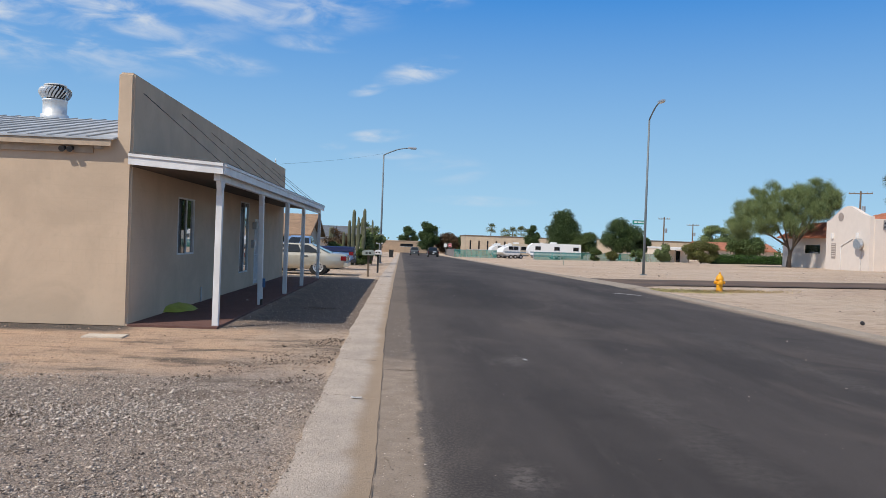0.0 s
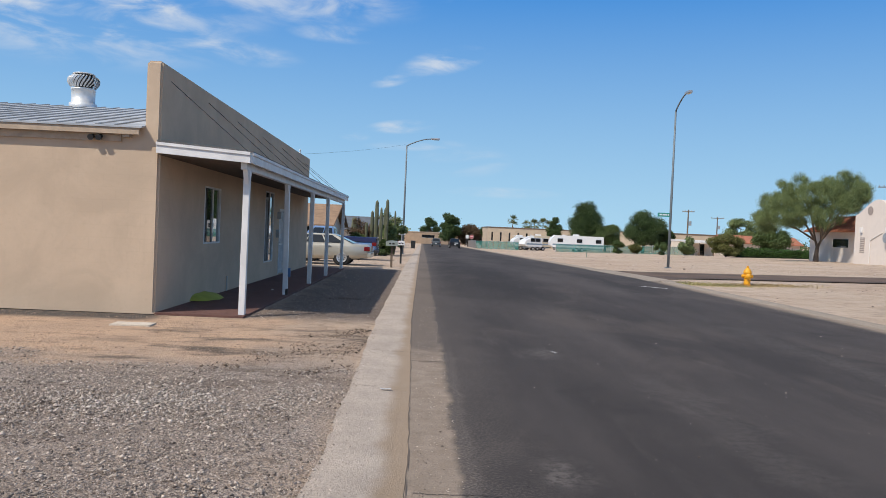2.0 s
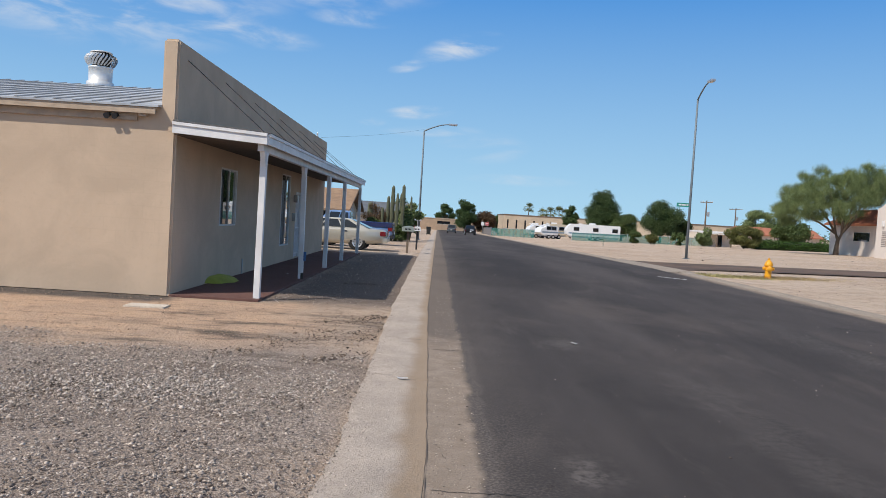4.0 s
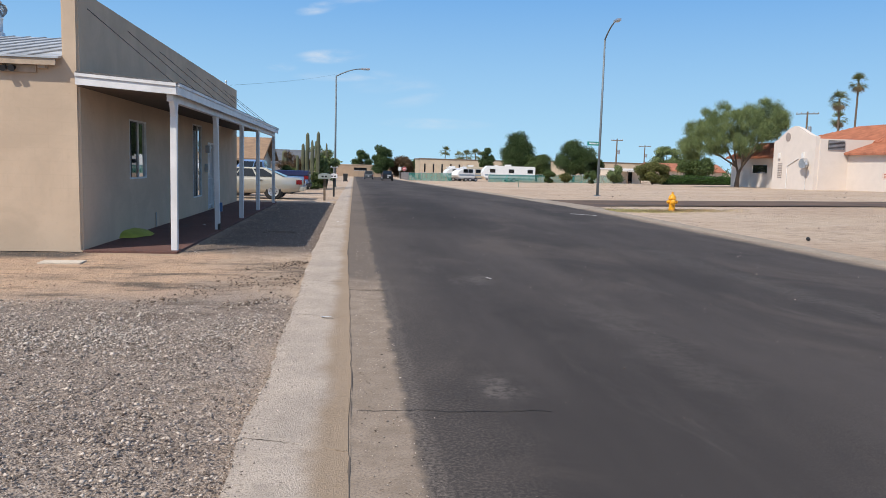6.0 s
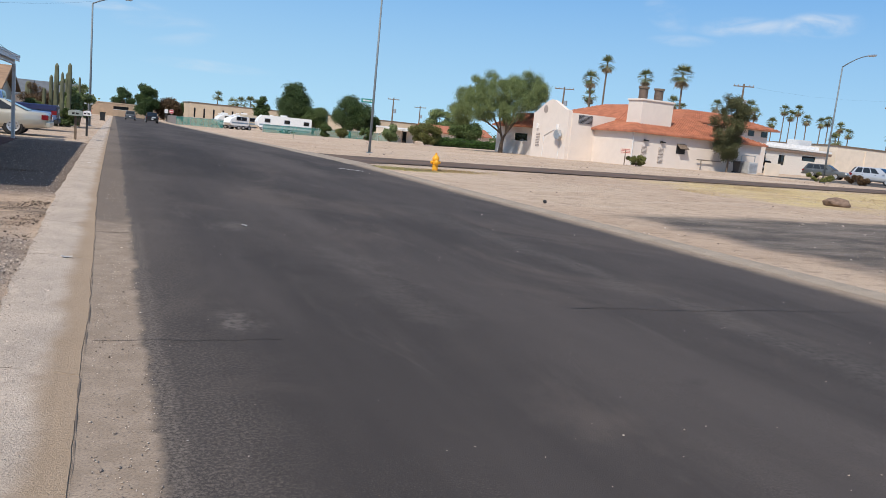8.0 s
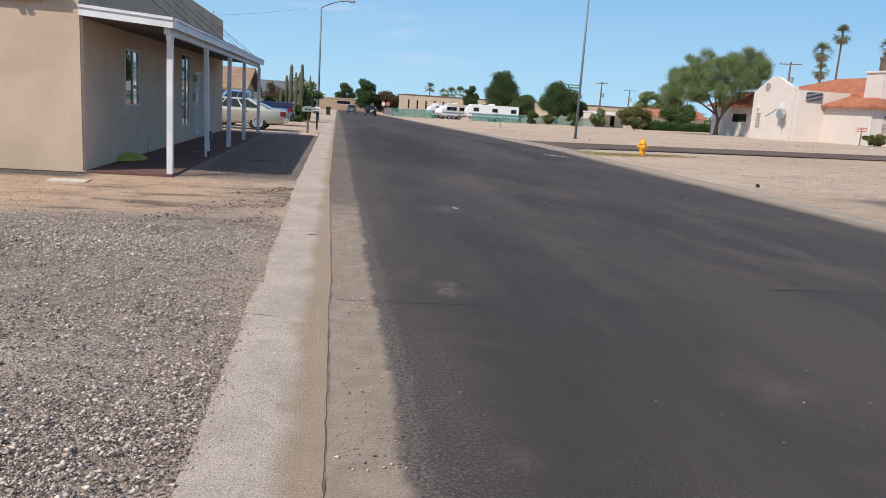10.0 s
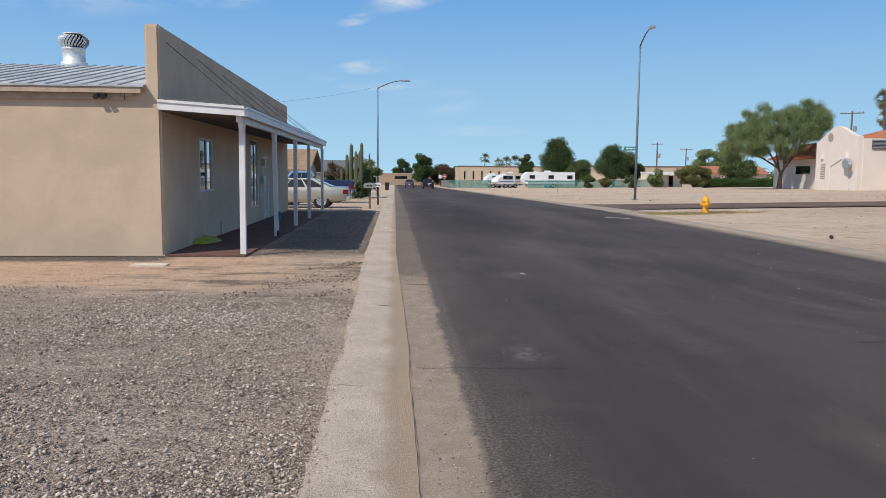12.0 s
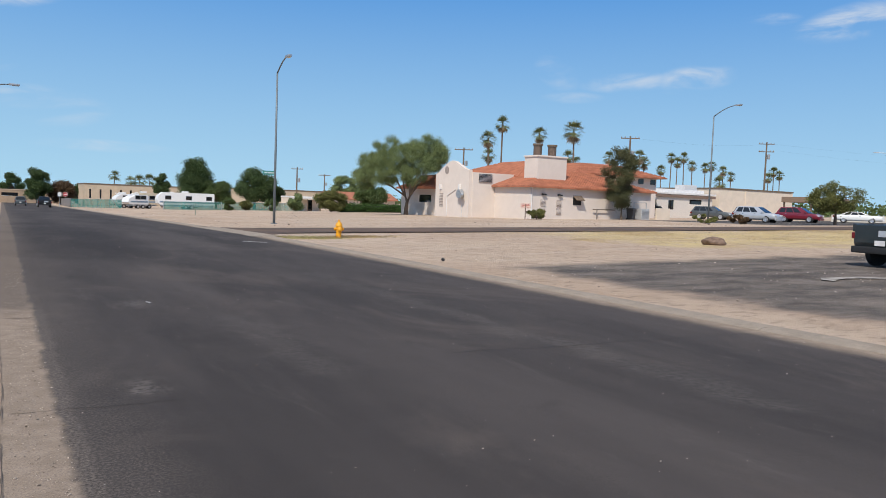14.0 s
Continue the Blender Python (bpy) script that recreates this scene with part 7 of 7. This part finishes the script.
def blades(name, x, y, high, wide, material, label, bend=0.5):
    n = len(x)
    z = np.array([G(a, b) for a, b in zip(x, y)]) - 0.012
    a = rng.random(n) * 2 * math.pi
    dx, dy = np.cos(a), np.sin(a)
    lean = bend * high * (0.4 + rng.random(n))
    base = np.stack([x, y, z], -1)
    w = np.stack([-dy * wide, dx * wide, np.zeros(n)], -1)
    mid = base + np.stack([dx * lean * 0.35, dy * lean * 0.35, high * 0.6], -1)
    tip = base + np.stack([dx * lean, dy * lean, high], -1)
    v = np.stack([base - w, base + w, mid + w * 0.7, tip, mid - w * 0.7], 1).reshape(-1, 3)
    me = bpy.data.meshes.new(name)
    me.vertices.add(5 * n)
    me.vertices.foreach_set("co", v.ravel())
    me.loops.add(5 * n)
    me.loops.foreach_set("vertex_index", np.arange(5 * n))
    me.polygons.add(n)
    me.polygons.foreach_set("loop_start", np.arange(0, 5 * n, 5))
    me.update(calc_edges=True)
    me.materials.append(material)
    return tagged(new(name, me), label, "grass", kind="stuff")


n = 150000
x, y = 22 + 71 * rng.random(n) ** 1.25, 18.0 + 14.0 * rng.random(n)
keep = (patchy(x, y, 0.22, 5.0) + 0.5 * patchy(x, y, 0.7, 8.0) + 0.016 * (x - 30) > -0.05 + 0.9 * rng.random(n))
x, y = x[keep], y[keep]
blades("dry_grass", x, y, 0.015 + 0.055 * rng.random(len(x)) ** 1.5, 0.004 + 0.004 * rng.random(len(x)), F_straw, "dry straw-coloured grass over the field", 0.8)
n = 2800
x, y = 10.1 + 0.75 * rng.normal(size=n) + 0.5, 28.6 + 0.42 * rng.normal(size=n)
keep = (x > 9.8) & (x < 13.0)
x, y = x[keep], y[keep]
n = len(x)
blades("green_grass", x, y - 0.25 * (x - 10.5), 0.02 + 0.08 * rng.random(n) ** 1.6, 0.004 + 0.004 * rng.random(n), F_green_blade, "tufts of yellow-green grass beside the hydrant", 0.8)
n = 1500
x, y = 13.0 + 0.9 * rng.normal(size=n), 28.6 + 0.35 * rng.normal(size=n)
blades("dead_weeds", np.clip(x, 10, 17), y + 0.1 * (x - 13), 0.03 + 0.09 * rng.random(n) ** 1.6, 0.004 + 0.004 * rng.random(n), F_straw, "dead straw weeds beside the hydrant", 0.9)

# cracks in street and kerb, filled with dirt
M_crack = plain("dark_crack", (0.020, 0.017, 0.015), 0.95)


def crack(x0, y0, x1, y1, wide, z, wander=0.05, seed=1.0, parent=road):
    v, f = [], []
    n = 26
    for k in range(n + 1):
        s = k / n
        px, py = x0 + (x1 - x0) * s, y0 + (y1 - y0) * s + wander * (noise.noise((s * 5, seed, 0)) + 0.5 * noise.noise((s * 17, seed, 3)))
        w = wide * (0.5 + 0.8 * abs(noise.noise((s * 13, seed, 9))))
        v += [(px, py - w, z), (px, py + w, z)]
        if k:
            f.append((2 * k - 2, 2 * k, 2 * k + 1, 2 * k - 1))
    raw("crack", v, f, M_crack, parent)


crack(4.3, 6.10, 9.2, 5.86, 0.007, 0.004, 0.10, 1.0)
crack(0.06, 5.28, 1.3, 5.22, 0.006, 0.004, 0.05, 2.0)
crack(-0.05, 9.9, 0.45, 9.86, 0.012, 0.004, 0.04, 3.0)
crack(0.3, 14.9, 8.6, 15.1, 0.008, 0.004, 0.12, 4.0)
crack(0.0, 24.0, 9.0, 24.3, 0.012, 0.004, 0.15, 6.0)
crack(-0.57, 10.5, -0.12, 10.42, 0.006, 0.024, 0.03, 9.0, kerb)
# the dirty joint between kerb and street
v, f = [], []
for k in range(161):
    y = 1.5 + 30 * (k / 160) ** 1.5
    px = -0.070 + kerb_drift(y) + 0.016 * noise.noise((y * 1.3, 2.0, 0)) + 0.008 * noise.noise((y * 6.0, 5.0, 0))
    w = 0.0006 + max(0.0, 0.005 * noise.noise((y * 2.4, 9.0, 1)) + 0.008 * noise.noise((y * 9.0, 4.0, 1)))
    v += [(px - w, y, 0.0075), (px + w, y, 0.0075)]
    if k:
        f.append((2 * k - 2, 2 * k - 1, 2 * k + 1, 2 * k))
raw("joint_dirt", v, f, plain("joint_dirt", (0.13, 0.10, 0.078), 0.95), kerb)
# white stop bar, paint left on the lot, litter
M_line = plain("worn_white_line", (0.62, 0.60, 0.57), 0.8, vary=0.25, scale=9)
bar = raw("stop_line", [(7.55, 26.5, 0.004), (8.25, 25.75, 0.004), (8.34, 25.83, 0.004), (7.64, 26.6, 0.004)], [(0, 1, 2, 3)], M_line, road)
v = [(17.0 + 3.4 * k / 8, 9.75 + 0.28 * math.sin(k * 0.8) + s * (0.35 + 0.1 * math.sin(k * 2.1)), G(17.0 + 3.4 * k / 8, 10) + 0.012) for k in range(9) for s in (0, 1)]
paint_mark = raw("paint_spill", v, [(2 * k, 2 * k + 2, 2 * k + 3, 2 * k + 1) for k in range(8)], plain("pale_spilt_paint", (0.38, 0.34, 0.30), 0.9, vary=0.4, scale=4))
tagged(paint_mark, "pale paint mark on the worn asphalt lot", "paint mark")
bm = bmesh.new()
bmesh.ops.create_icosphere(bm, subdivisions=2, radius=0.05)
for q in bm.verts:
    q.co *= 1 + 0.3 * noise.noise(q.co * 18)
clod = part("lump", bm, M_black)
clod.location = (10.6, 17.15, G(10.6, 17.1) + 0.06)
tagged(clod, "small black lump lying on the sandy verge", "lump")
for k, (x, y, z) in enumerate(((-0.24, 8.1, 0.02), (-0.37, 20.5, 0.024), (-3.4, 18.6, 0.035), (1.9, 10.9, 0.006))):
    bm = bmesh.new()
    vs = [bm.verts.new(((i % 4) * 0.035 - 0.05, (i // 4) * 0.045 - 0.02, 0.012 * noise.noise((i * 1.3, k, 0)) + 0.012)) for i in range(8)]
    for i in range(3):
        bm.faces.new((vs[i], vs[i + 1], vs[i + 5], vs[i + 4]))
    bmesh.ops.solidify(bm, geom=list(bm.faces), thickness=0.002)
    litter = part("litter", bm, M_white)
    litter.matrix_world = pose(x, y, z, 0, 0, 40 * k)
    tagged(litter, "scrap of white paper lying on the ground", "litter", "scraps of litter")
